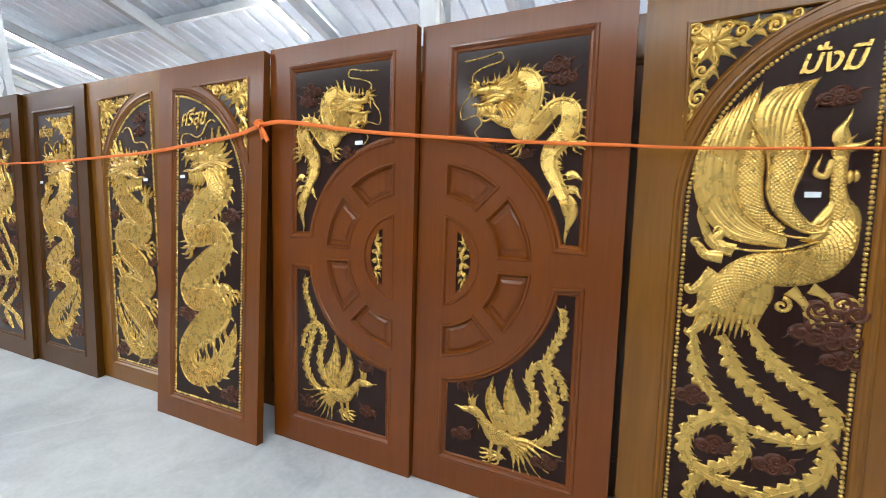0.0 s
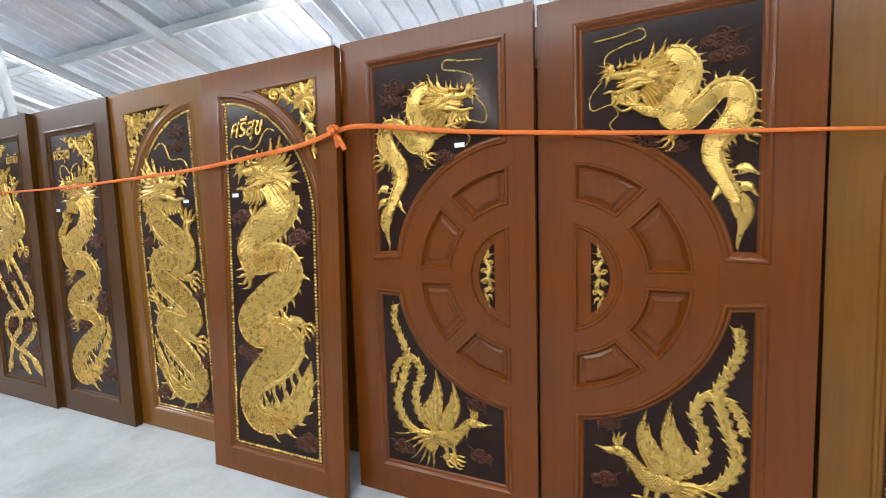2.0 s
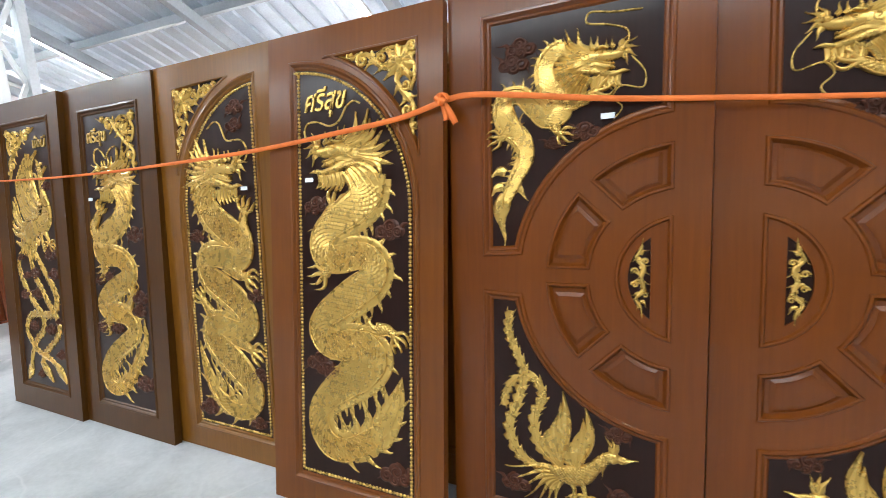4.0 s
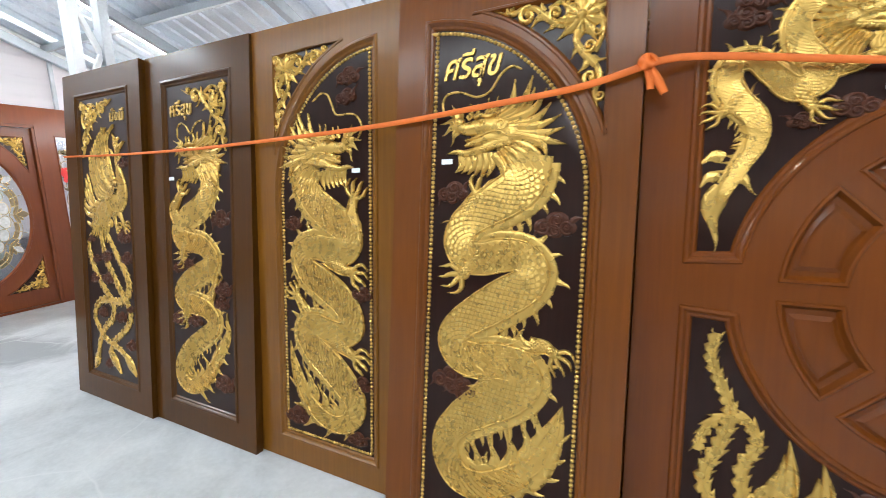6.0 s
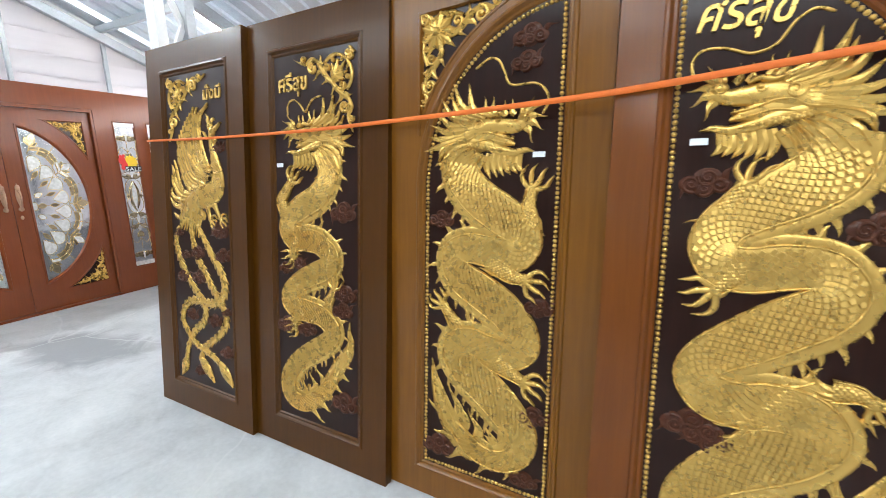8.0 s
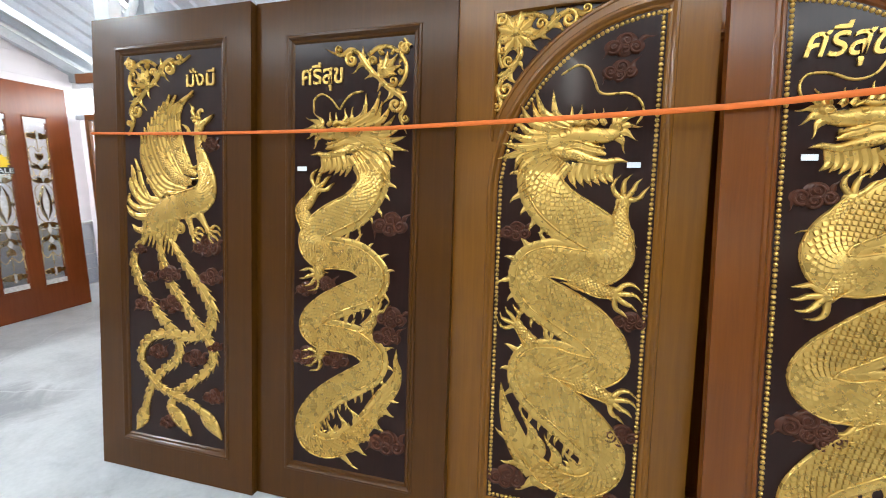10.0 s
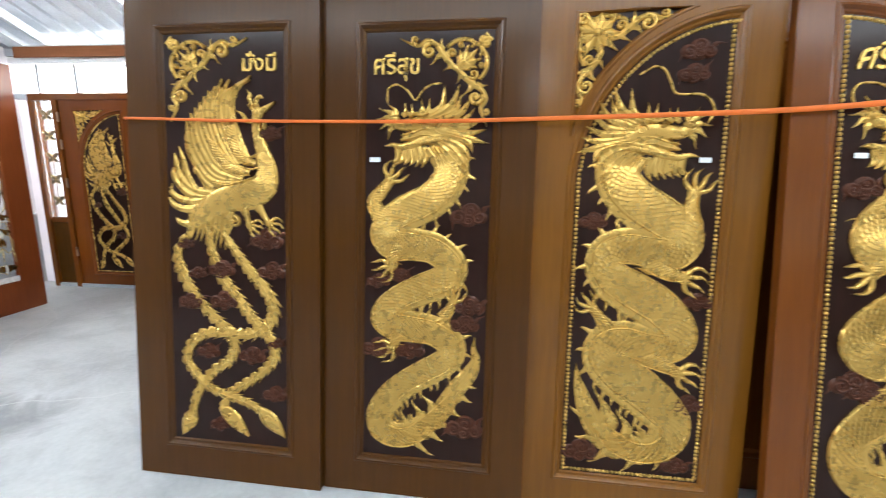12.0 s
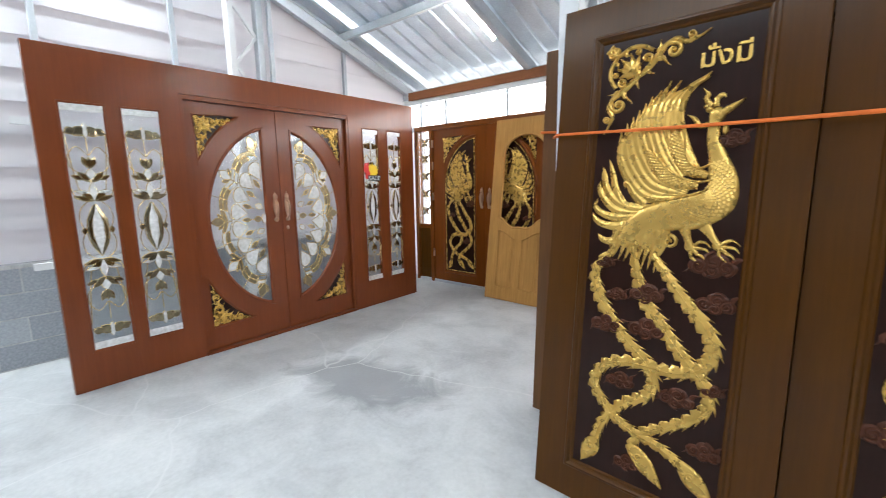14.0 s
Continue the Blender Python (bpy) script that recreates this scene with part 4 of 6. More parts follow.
def carved_arch_door(m, w, timber, label, carve, letters=None, tag=None, mirror=False, clouds=(), group="row of carved door leaves", relief_clouds=CLOUD, left=0.128, right=0.115):
    """A leaf with a half-arched panel, a beaded edge and a scrolled spandrel; mirror turns the arch round."""
    d = thing("carved_door", m, label, "door", group)
    mw = w if mirror else None
    u0, u1, v0, vs, vt = left, w - right, 0.108, 1.27, 1.905
    arch = arch_points(u0, vs, u1, vt)
    main = [(u0, v0), (u1, v0), (u1, vt)] + arch[::-1][1:]
    low = [p for p in arch_points(u0 - 0.030, vs - 0.03, u1 + 0.04, vt + 0.036, 30) if p[0] > u0 + 0.004 and p[1] < vt + 0.002]
    sp = [(u0 + 0.004, vt + 0.002)] + low
    slab(d, w, timber, [main, sp], mw)
    part("moulding", moulding("moulding", main, MOULD, mw), timber, d)
    part("moulding", moulding("moulding", sp, MOULD_S, mw), timber, d)
    panel(d, [(p[0], p[1]) for p in [(u0 + 0.012, v0 + 0.012), (u1 - 0.012, v0 + 0.012), (u1 - 0.012, vt - 0.012)] + arch_points(u0, vs, u1, vt, 22, 0.012)[::-1][1:]], mw)
    panel(d, sp, mw)
    h0 = -SUNK + 0.003
    r = Relief(mw, h0)
    e = 0.046
    inner = [(u0 + e, v0 + e), (u1 - e, v0 + e), (u1 - e, vt - e - 0.004)] + arch_points(u0, vs, u1, vt, 40, e)[::-1][1:] + [(u0 + e, v0 + e)]
    r.beads(inner, 0.0158, 0.0074)
    r.part("bead_border", [GOLD], d, "string of small gilt beads")
    r = Relief(mw, h0)
    scroll_corner(r, (u0 + 0.010, vt - 0.004), 1, -1, 0.36, 0.38, 0.064)
    r.part("corner_ornament", [GOLD], d)
    for i, (c, k) in enumerate(clouds):
        r = Relief(None, h0)
        cloud(r, c, k, i + 5)
        r.part("carved_cloud", [relief_clouds], d)
    r = Relief(None, h0, low=0.62)
    carve(r)
    r.part("carved_figure", [GOLD, GOLD_SCALE], d)
    if letters:
        text, size, u, v, wid = letters
        lettering("raised_letters", text, size, d, u, v, h0 + 0.003, shear=0.32, width=wid)
    if tag:
        price_tag(m, tag[0], tag[1], 0.002)
    return d


def ring_points(c, r, a0, a1, n=24):
    return [(c[0] + r * math.cos(radians(a)), c[1] + r * math.sin(radians(a))) for a in np.linspace(a0, a1, n)]


def sun_door(m, w, label, hub_left, tag=None, near=0.126, far=0.124, fit=(1, 0, 1, 0)):
    """A leaf with half of a wheel of raised panels; the pair makes the whole wheel."""
    d = thing("carved_door", m, label, "door", "row of carved door leaves")
    mw = None if hub_left else w         # drawn for the leaf with the hub on its left
    c = (near - 0.038, 1.020)
    u0, u1 = near, w - far
    # corner panels, cut by the wheel
    R, far_r, near_r, hub_r = 0.512, 0.427, 0.283, 0.205
    vt, vb, rail = 1.928, 0.128, 0.060
    ed = ring_points(c, R, 90, 0, 60)
    up = [(u0, vt)] + [p for p in ed if p[1] > c[1] + rail and p[0] > u0 + 0.002] + [(u1, c[1] + rail), (u1, vt)]
    dn = [(p[0], 2 * c[1] - p[1]) for p in up]
    dn = [(p[0], vb if abs(p[1] - (2 * c[1] - vt)) < 1e-6 else p[1]) for p in dn]
    segs = []

    def top(r):
        """The angle at which a ring of that radius meets the straight stile."""
        return math.degrees(math.acos((u0 - c[0]) / r))

    for lo, hi in ((45, 90), (0, 45), (-45, 0), (-90, -45)):
        ends = []
        for r_ in (far_r, near_r):
            g = math.degrees(0.024 / r_)
            ends.append((-top(r_) if lo == -90 else lo + g, top(r_) if hi == 90 else hi - g))
        segs.append(ring_points(c, far_r, *ends[0], 14) + ring_points(c, near_r, *ends[1][::-1], 10))
    hub = ring_points(c, hub_r, top(hub_r), -top(hub_r), 30)
    slab(d, w, WOOD_SUN, [up, dn, *segs, hub], mw)
    for lp in (up, dn):
        part("moulding", moulding("moulding", lp, MOULD, mw), WOOD_SUN, d)
        part("panel", plate("panel", lp, [], -SUNK + 0.003, -SUNK - 0.001, mw), PANEL, d)
    for lp in segs:
        part("moulding", moulding("moulding", lp, [(0.0, 0.0), (0.003, 0.0045), (0.010, 0.0045), (0.014, -0.002), (0.020, -0.011), (0.030, -0.0105)], mw), WOOD_SUN, d)
        part("sunk_panel", plate("sunk_panel", lp, [], -0.0115, -SUNK - 0.001, mw), WOOD_SUN, d)
        q = np.array(lp)
        mid = q.mean(0)
        part("raised_panel", moulding("raised_panel", [tuple(mid + (p - mid) * 0.70) for p in q], [(0.0, -0.0112), (0.013, -0.0045), (0.016, -0.0045)], mw), WOOD_SUN, d)
        part("raised_panel", plate("raised_panel", [tuple(mid + (p - mid) * 0.56) for p in q], [], -0.0045, -SUNK, mw), WOOD_SUN, d)
    part("moulding", moulding("moulding", hub, MOULD_S, mw), WOOD_SUN, d)
    part("hub_panel", plate("hub_panel", hub, [ring_points(c, 0.165, 53, -53, 20)], -0.004, -SUNK - 0.001, mw), WOOD_SUN, d)
    part("panel", plate("panel", ring_points(c, 0.168, 54, -54, 20), [], -SUNK + 0.003, -SUNK - 0.001, mw), PANEL, d)
    h0 = -SUNK + 0.003
    r = Relief(mw, h0)
    x = c[0] + 0.128
    for s in (1, -1):
        r.ribbon([(x, c[1], 0.007), (x - 0.010, c[1] + s * 0.035, 0.007), (x + 0.012, c[1] + s * 0.065, 0.006), (x - 0.002, c[1] + s * 0.095, 0.005), (x - 0.006, c[1] + s * 0.128, 0.001)], 0.010, 24)
        for j, (dy, a) in enumerate(((0.01, 20), (0.03, 150), (0.05, 40), (0.075, 140), (0.09, 60), (0.02, 190), (0.06, -10))):
            r.flame((x, c[1] + s * dy), s * a, 0.030, 0.007, 0.35 * (-1) ** j, 0.010)
        r.spiral((x + 0.016, c[1] + s * 0.022), 0.011, 1.3, 0.004, 0.010)
        r.spiral((x - 0.014, c[1] + s * 0.055), 0.010, 1.3, 0.004, 0.010)
    r.part("hub_ornament", [GOLD], d)
    for i, (cc, k) in enumerate((((0.575, 1.80), 0.045), ((0.60, 1.752), 0.045), ((0.36, 1.50), 0.042), ((0.25, 0.485), 0.036), ((0.235, 0.265), 0.040), ((0.60, 0.235), 0.046), ((0.46, 1.47), 0.03))):
        r = Relief(mw, h0)
        cloud(r, cc, k, i + 11)
        r.part("carved_cloud", [CLOUD], d)
    r = Relief(mw, h0, low=0.62)
    dragon(r, SMALL_BODY, 1, (0.312, 1.742), 0.68, -1,
           [(0.232, 1.760), (0.238, 1.800), (0.290, 1.825), (0.360, 1.845), (0.352, 1.872), (0.280, 1.862), (0.195, 1.855)],
           [([(0.41, 1.592, 0.024), (0.365, 1.602, 0.018), (0.330, 1.622, 0.012)], 150, 0.050), ([(0.48, 1.56, 0.022), (0.46, 1.525, 0.016), (0.446, 1.505, 0.012)], 215, 0.046), ([(0.60, 1.545, 0.022), (0.625, 1.52, 0.015), (0.645, 1.505, 0.011)], -10, 0.046)],
           [((0.628, 1.300), (0.648, 1.120), 0.030, 0.20), ((0.615, 1.330), (0.545, 1.285), 0.018, -0.3), ((0.630, 1.380), (0.700, 1.370), 0.018, 0.3), ((0.640, 1.330), (0.695, 1.300), 0.016, 0.3)], (), 1.15, 0.75)
    r.cord([(0.225, 1.720), (0.185, 1.665), (0.190, 1.620), (0.255, 1.632), (0.278, 1.600), (0.250, 1.565), (0.275, 1.530)], 0.0026, 0.009, 40)
    r.part("carved_dragon", [GOLD, GOLD_SCALE], d)
    r = Relief(mw, h0, fit, 0.7)
    perched_bird(r)
    r.part("carved_bird", [GOLD, GOLD_SCALE], d)
    if tag:
        price_tag(m, tag[0], tag[1], 0.002)
    return d


SMALL_BODY = [(0.425, 1.775, 0.030), (0.462, 1.765, 0.034), (0.490, 1.725, 0.036), (0.482, 1.667, 0.040), (0.448, 1.612, 0.046), (0.438, 1.570, 0.046), (0.484, 1.552, 0.044), (0.535, 1.595, 0.038), (0.580, 1.639, 0.036),
              (0.622, 1.632, 0.040), (0.634, 1.584, 0.044), (0.606, 1.533, 0.044), (0.567, 1.488, 0.040), (0.557, 1.429, 0.034), (0.592, 1.353, 0.027), (0.624, 1.289, 0.022), (0.636, 1.247, 0.012)]
BODY_C = [(0.478, 1.400, 0.060), (0.500, 1.355, 0.058), (0.492, 1.303, 0.056), (0.436, 1.233, 0.060), (0.331, 1.178, 0.060), (0.258, 1.126, 0.054), (0.250, 1.080, 0.060), (0.287, 1.041, 0.062), (0.361, 1.036, 0.056), (0.451, 1.020, 0.052), (0.515, 0.960, 0.051),
          (0.489, 0.918, 0.054), (0.403, 0.877, 0.053), (0.316, 0.833, 0.050), (0.259, 0.783, 0.049), (0.250, 0.742, 0.054), (0.291, 0.712, 0.056), (0.372, 0.704, 0.054), (0.461, 0.690, 0.050), (0.519, 0.640, 0.048), (0.505, 0.592, 0.047),
          (0.432, 0.542, 0.047), (0.341, 0.483, 0.046), (0.270, 0.416, 0.047), (0.230, 0.340, 0.046), (0.244, 0.273, 0.046), (0.308, 0.246, 0.042), (0.379, 0.263, 0.040), (0.453, 0.324, 0.036), (0.515, 0.394, 0.030), (0.563, 0.477, 0.010)]
BODY_B = [(0.350, 1.400, 0.062), (0.335, 1.336, 0.064), (0.364, 1.275, 0.070), (0.416, 1.226, 0.073), (0.497, 1.174, 0.074), (0.564, 1.127, 0.068), (0.582, 1.080, 0.064), (0.542, 1.036, 0.064), (0.460, 1.041, 0.060), (0.377, 1.050, 0.058), (0.318, 1.030, 0.054), (0.309, 0.983, 0.056),
          (0.343, 0.935, 0.066), (0.421, 0.890, 0.072), (0.518, 0.831, 0.071), (0.579, 0.765, 0.064), (0.591, 0.708, 0.060), (0.539, 0.670, 0.060), (0.460, 0.678, 0.058), (0.386, 0.692, 0.058), (0.334, 0.676, 0.058), (0.325, 0.628, 0.062), (0.375, 0.576, 0.074),
          (0.458, 0.517, 0.078), (0.536, 0.452, 0.074), (0.595, 0.382, 0.062), (0.592, 0.307, 0.050), (0.537, 0.257, 0.043), (0.458, 0.249, 0.041), (0.386, 0.280, 0.040), (0.333, 0.330, 0.028), (0.309, 0.361, 0.010)]
BODY_A = [(0.520, 1.420, 0.066), (0.510, 1.364, 0.072), (0.489, 1.324, 0.076), (0.433, 1.281, 0.074), (0.361, 1.240, 0.067), (0.292, 1.188, 0.060), (0.271, 1.131, 0.060), (0.297, 1.084, 0.062), (0.355, 1.075, 0.062), (0.430, 1.090, 0.060), (0.504, 1.088, 0.053), (0.539, 1.041, 0.056), (0.515, 0.995, 0.063),
          (0.449, 0.949, 0.069), (0.368, 0.894, 0.067), (0.284, 0.831, 0.058), (0.261, 0.779, 0.060), (0.291, 0.732, 0.064), (0.362, 0.718, 0.066), (0.432, 0.730, 0.064), (0.500, 0.722, 0.062), (0.530, 0.680, 0.062), (0.480, 0.628, 0.074),
          (0.389, 0.568, 0.074), (0.299, 0.495, 0.060), (0.252, 0.430, 0.052), (0.255, 0.350, 0.054), (0.304, 0.290, 0.056), (0.375, 0.281, 0.052), (0.459, 0.317, 0.046), (0.528, 0.368, 0.040), (0.578, 0.413, 0.014)]


def dragon_c(r):
    dragon(r, BODY_C, 1, (0.369, 1.525), 0.98, -1,
           [(0.253, 1.590), (0.257, 1.642), (0.286, 1.659), (0.330, 1.638), (0.364, 1.600), (0.385, 1.627), (0.417, 1.654), (0.465, 1.662)],
           [([(0.235, 1.144, 0.036), (0.207, 1.209, 0.030), (0.239, 1.254, 0.024), (0.268, 1.293, 0.016)], 60, 0.066), ([(0.323, 1.059, 0.042), (0.287, 1.002, 0.028), (0.280, 0.958, 0.016)], 215, 0.066),
            ([(0.490, 0.756, 0.028), (0.516, 0.791, 0.020), (0.529, 0.822, 0.014)], 80, 0.058), ([(0.304, 0.745, 0.040), (0.305, 0.676, 0.025), (0.290, 0.630, 0.016)], 215, 0.066)],
           [((0.565, 0.465), (0.631, 0.489), 0.020, 0.35), ((0.544, 0.425), (0.615, 0.428), 0.022, 0.35), ((0.500, 0.365), (0.578, 0.363), 0.024, 0.35), ((0.467, 0.310), (0.541, 0.306), 0.024, 0.35), ((0.415, 0.260), (0.505, 0.256), 0.024, 0.35), ((0.320, 0.225), (0.467, 0.196), 0.026, 0.3),
            ((0.326, 0.270), (0.336, 0.372), 0.017, -0.35), ((0.395, 0.312), (0.382, 0.412), 0.018, -0.35), ((0.452, 0.360), (0.424, 0.440), 0.018, -0.35)],
           [(0.440, 0.312, 0.030), (0.500, 0.390, 0.036), (0.560, 0.480, 0.036), (0.605, 0.540, 0.030), (0.626, 0.596, 0.018), (0.616, 0.640, 0.010), (0.619, 0.689, 0.001)])


def dragon_b(r):
    dragon(r, BODY_B, -1, (0.474, 1.498), 1.05, 1,
           [(0.625, 1.511), (0.645, 1.551), (0.629, 1.591), (0.598, 1.611), (0.510, 1.617), (0.488, 1.661), (0.466, 1.700), (0.435, 1.710), (0.382, 1.681)],
           [([(0.605, 1.140, 0.034), (0.592, 1.205, 0.027), (0.600, 1.262, 0.018)], 75, 0.072), ([(0.457, 1.000, 0.034), (0.541, 0.961, 0.028), (0.585, 0.950, 0.016)], -15, 0.074),
            ([(0.318, 0.750, 0.028), (0.290, 0.790, 0.020), (0.268, 0.815, 0.014)], 145, 0.060), ([(0.478, 0.631, 0.034), (0.553, 0.603, 0.027), (0.592, 0.582, 0.016)], -15, 0.074)],
           [((0.300, 0.310), (0.215, 0.425), 0.034, -0.3), ((0.345, 0.262), (0.233, 0.303), 0.034, -0.3), ((0.410, 0.235), (0.282, 0.202), 0.032, -0.3), ((0.505, 0.222), (0.408, 0.173), 0.026, -0.3), ((0.590, 0.240), (0.526, 0.184), 0.022, -0.3),
            ((0.352, 0.320), (0.335, 0.467), 0.022, -0.35), ((0.412, 0.295), (0.395, 0.426), 0.021, -0.35), ((0.477, 0.285), (0.461, 0.381), 0.019, -0.35), ((0.320, 0.360), (0.311, 0.506), 0.022, -0.35)],
           [(0.400, 0.262, 0.030), (0.325, 0.312, 0.042), (0.275, 0.395, 0.040), (0.243, 0.478, 0.026), (0.227, 0.534, 0.013), (0.218, 0.595, 0.001)])


def dragon_a(r):
    dragon(r, BODY_A, 1, (0.341, 1.535), 1.0, -1,
           [(0.194, 1.576), (0.187, 1.611), (0.203, 1.640), (0.253, 1.644), (0.318, 1.622), (0.363, 1.636), (0.404, 1.692), (0.438, 1.709), (0.471, 1.695)],
           [([(0.290, 1.225, 0.030), (0.306, 1.256, 0.024), (0.328, 1.290, 0.016)], 60, 0.066), ([(0.345, 1.090, 0.040), (0.317, 1.052, 0.032), (0.288, 1.016, 0.018)], 210, 0.074),
            ([(0.540, 0.800, 0.030), (0.590, 0.800, 0.022), (0.615, 0.785, 0.012)], -40, 0.060), ([(0.472, 0.770, 0.036), (0.430, 0.717, 0.030), (0.394, 0.678, 0.018)], 215, 0.070)],
           [((0.600, 0.420), (0.668, 0.546), 0.034, 0.3), ((0.590, 0.380), (0.662, 0.460), 0.034, 0.3), ((0.560, 0.335), (0.648, 0.390), 0.032, 0.3), ((0.500, 0.290), (0.606, 0.325), 0.030, 0.3), ((0.420, 0.255), (0.552, 0.253), 0.030, 0.3), ((0.340, 0.240), (0.450, 0.210), 0.026, 0.3),
            ((0.345, 0.310), (0.367, 0.452), 0.022, -0.35), ((0.405, 0.325), (0.423, 0.484), 0.024, -0.35), ((0.462, 0.360), (0.481, 0.535), 0.025, -0.35), ((0.516, 0.400), (0.538, 0.566), 0.026, -0.35), ((0.560, 0.440), (0.585, 0.590), 0.028, -0.3)],
           [(0.450, 0.310, 0.045), (0.545, 0.370, 0.060), (0.602, 0.468, 0.052), (0.634, 0.550, 0.028), (0.652, 0.623, 0.001)])


# ---------------------------------------------------------------- the shed
def structure(name, me, mat, m=None, label="", cat=""):
    ob = part(name, me, mat, None, "", m)
    return tagged(ob, label, cat, "", "structure")


floor_me = box("floor", (-9.6, -14.0, -0.12), (16.0, 5.0, 0.0))
structure("floor", floor_me, CONCRETE, None, "smooth pale grey concrete floor with worn stains", "floor")
structure("ground", box("ground", (-400, -400, -0.40), (400, 400, -0.13)), DIRT, None, "dry gravel ground outside the shed", "ground")

# added glowing sheet, so that the clerestory openings look white
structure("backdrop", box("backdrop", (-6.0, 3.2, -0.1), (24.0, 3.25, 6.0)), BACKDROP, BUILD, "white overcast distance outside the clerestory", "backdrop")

S0, S1 = -0.75, 13.0


def corrugated(name, q0, q1, lift, s_a, s_b):
    """A ribbed roof sheet between two lines parallel to the eave."""
    prof, s = [], s_a
    while s < s_b - 0.01:
        for ds, dz in ((0.0, 0.0), (0.145, 0.0), (0.158, 0.026), (0.187, 0.026)):
            prof.append((s + ds, dz))
        s += 0.2
    prof.append((s, 0.0))
    n = len(prof)
    verts, faces = [], []
    for q in (q0, q1):
        for t in (0.0, 0.0008):
            verts += [(a, q, roof_z(q) + lift + dz + t) for a, dz in prof]
    for i in range(n - 1):
        faces.append((i, 2 * n + i, 2 * n + i + 1, i + 1))
        faces.append((n + i, n + i + 1, 3 * n + i + 1, 3 * n + i))
    return mesh_of(name, verts, faces)


def roof_slope(q0, q1, strips):
    """Roof sheets of one slope, with translucent lengths let in."""
    cuts = [S0 - 0.35]
    for a, b in strips:
        cuts += [a, b]
    cuts.append(S1 + 0.3)
    for i in range(len(cuts) - 1):
        clear = i % 2 == 1
        structure("roof_light" if clear else "ceiling", corrugated("ceiling", q0, q1, 0.09, cuts[i], cuts[i + 1]), STRIP_SHEET if clear else ROOF, BUILD,
                  "translucent ribbed roof sheet" if clear else "ribbed bare aluzinc roof sheet", "roof light" if clear else "ceiling")


# the translucent strip is added in place of a tube lamp glowing by the rafter
roof_slope(EAVE_Q + 0.45, RIDGE_Q, ((-0.56, -0.36),))
roof_slope(RIDGE_Q, -11.6, ())
structure("ridge_cap", box("ridge_cap", (S0 - 0.3, RIDGE_Q - 0.2, roof_z(RIDGE_Q) + 0.10), (S1 + 0.3, RIDGE_Q + 0.2, roof_z(RIDGE_Q) + 0.13)), ROOF, BUILD, "bare metal ridge cap", "ridge cap")

# purlins along the eave and rafters down the slope
for i, q in enumerate((-0.92, -2.3, -3.7, -5.1, -6.6, -8.2, -9.8)):
    z = roof_z(q) + 0.045
    tagged(part("purlin", box("purlin", (S0, q - 0.025, z - 0.04), (S1, q + 0.025, z + 0.04), 0.003), STEEL, None, "", BUILD), "grey primed steel purlin under the roof sheet", "purlin", "roof steel", "structure")
for s in (S0 + 0.06, 1.22, 3.10, 5.0, 6.9, 8.8, 10.7):
    for a, b in ((EAVE_Q + 0.05, RIDGE_Q), (RIDGE_Q, -11.0)):
        me = bar("rafter", (s, a, roof_z(a) - 0.045), (s, b, roof_z(b) - 0.045), 0.075, 0.10)
        tagged(part("rafter", me, STEEL, None, "", BUILD), "grey primed steel rafter", "rafter", "roof steel", "structure")

# eave wall: brown board under the roof, clerestory openings, timber below
EQ = 0.16
tagged(part("eave_beam", box("eave_beam", (S0, EQ - 0.05, 2.46), (S1, EQ + 0.09, 2.56), 0.004), STEEL, None, "", BUILD), "grey steel eave beam", "beam", "", "structure")
structure("fascia", box("fascia", (S0 + 0.12, EQ - 0.065, 2.44), (S1, EQ - 0.052, 2.545), 0.002), FASCIA, BUILD, "reddish brown fascia board below the roof", "fascia")
win = thing("window_1", BUILD, "long open clerestory above the doors with grey mullions", "window", "", "structure")
part("window_frame", box("window_frame", (S0, EQ - 0.03, 2.385), (S1, EQ + 0.04, 2.458), 0.003), STEEL_WHITE, win)
part("window_sill", box("window_sill", (S0, EQ - 0.03, 2.03), (S1, EQ + 0.04, 2.085), 0.003), STEEL, win)
s = S0 + 0.3
for s in (-0.44, 0.0, 0.93, 1.9, 2.85, 3.8, 4.75, 5.7, 6.65, 7.6, 8.55, 9.5, 10.45, 11.4):
    part("mullion", box("mullion", (s - 0.016, EQ - 0.02, 2.085), (s + 0.016, EQ + 0.03, 2.385), 0.002), STEEL, win)
structure("wall_eave", box("wall_eave", (1.75, EQ - 0.01, 0.0), (S1, EQ + 0.09, 2.03)), SHEET, BUILD, "white sheet wall below the clerestory", "wall")
structure("wall_eave_west", box("wall_eave_west", (S0, EQ + 0.02, 0.0), (-0.46, EQ + 0.10, 2.03)), SHEET, BUILD, "white sheet wall below the clerestory", "wall")
# two walls out of view, added to keep reflections on the doors dark
structure("wall_rear", box("wall_rear", (S0, -11.1, 0.0), (S1, -11.0, 1.9)), BLOCK, BUILD, "grey block wall of the rear side", "wall")
structure("wall_east", box("wall_east", (S1, -11.0, 0.0), (S1 + 0.1, EQ, 4.6)), BLOCK, BUILD, "grey block end wall", "wall")


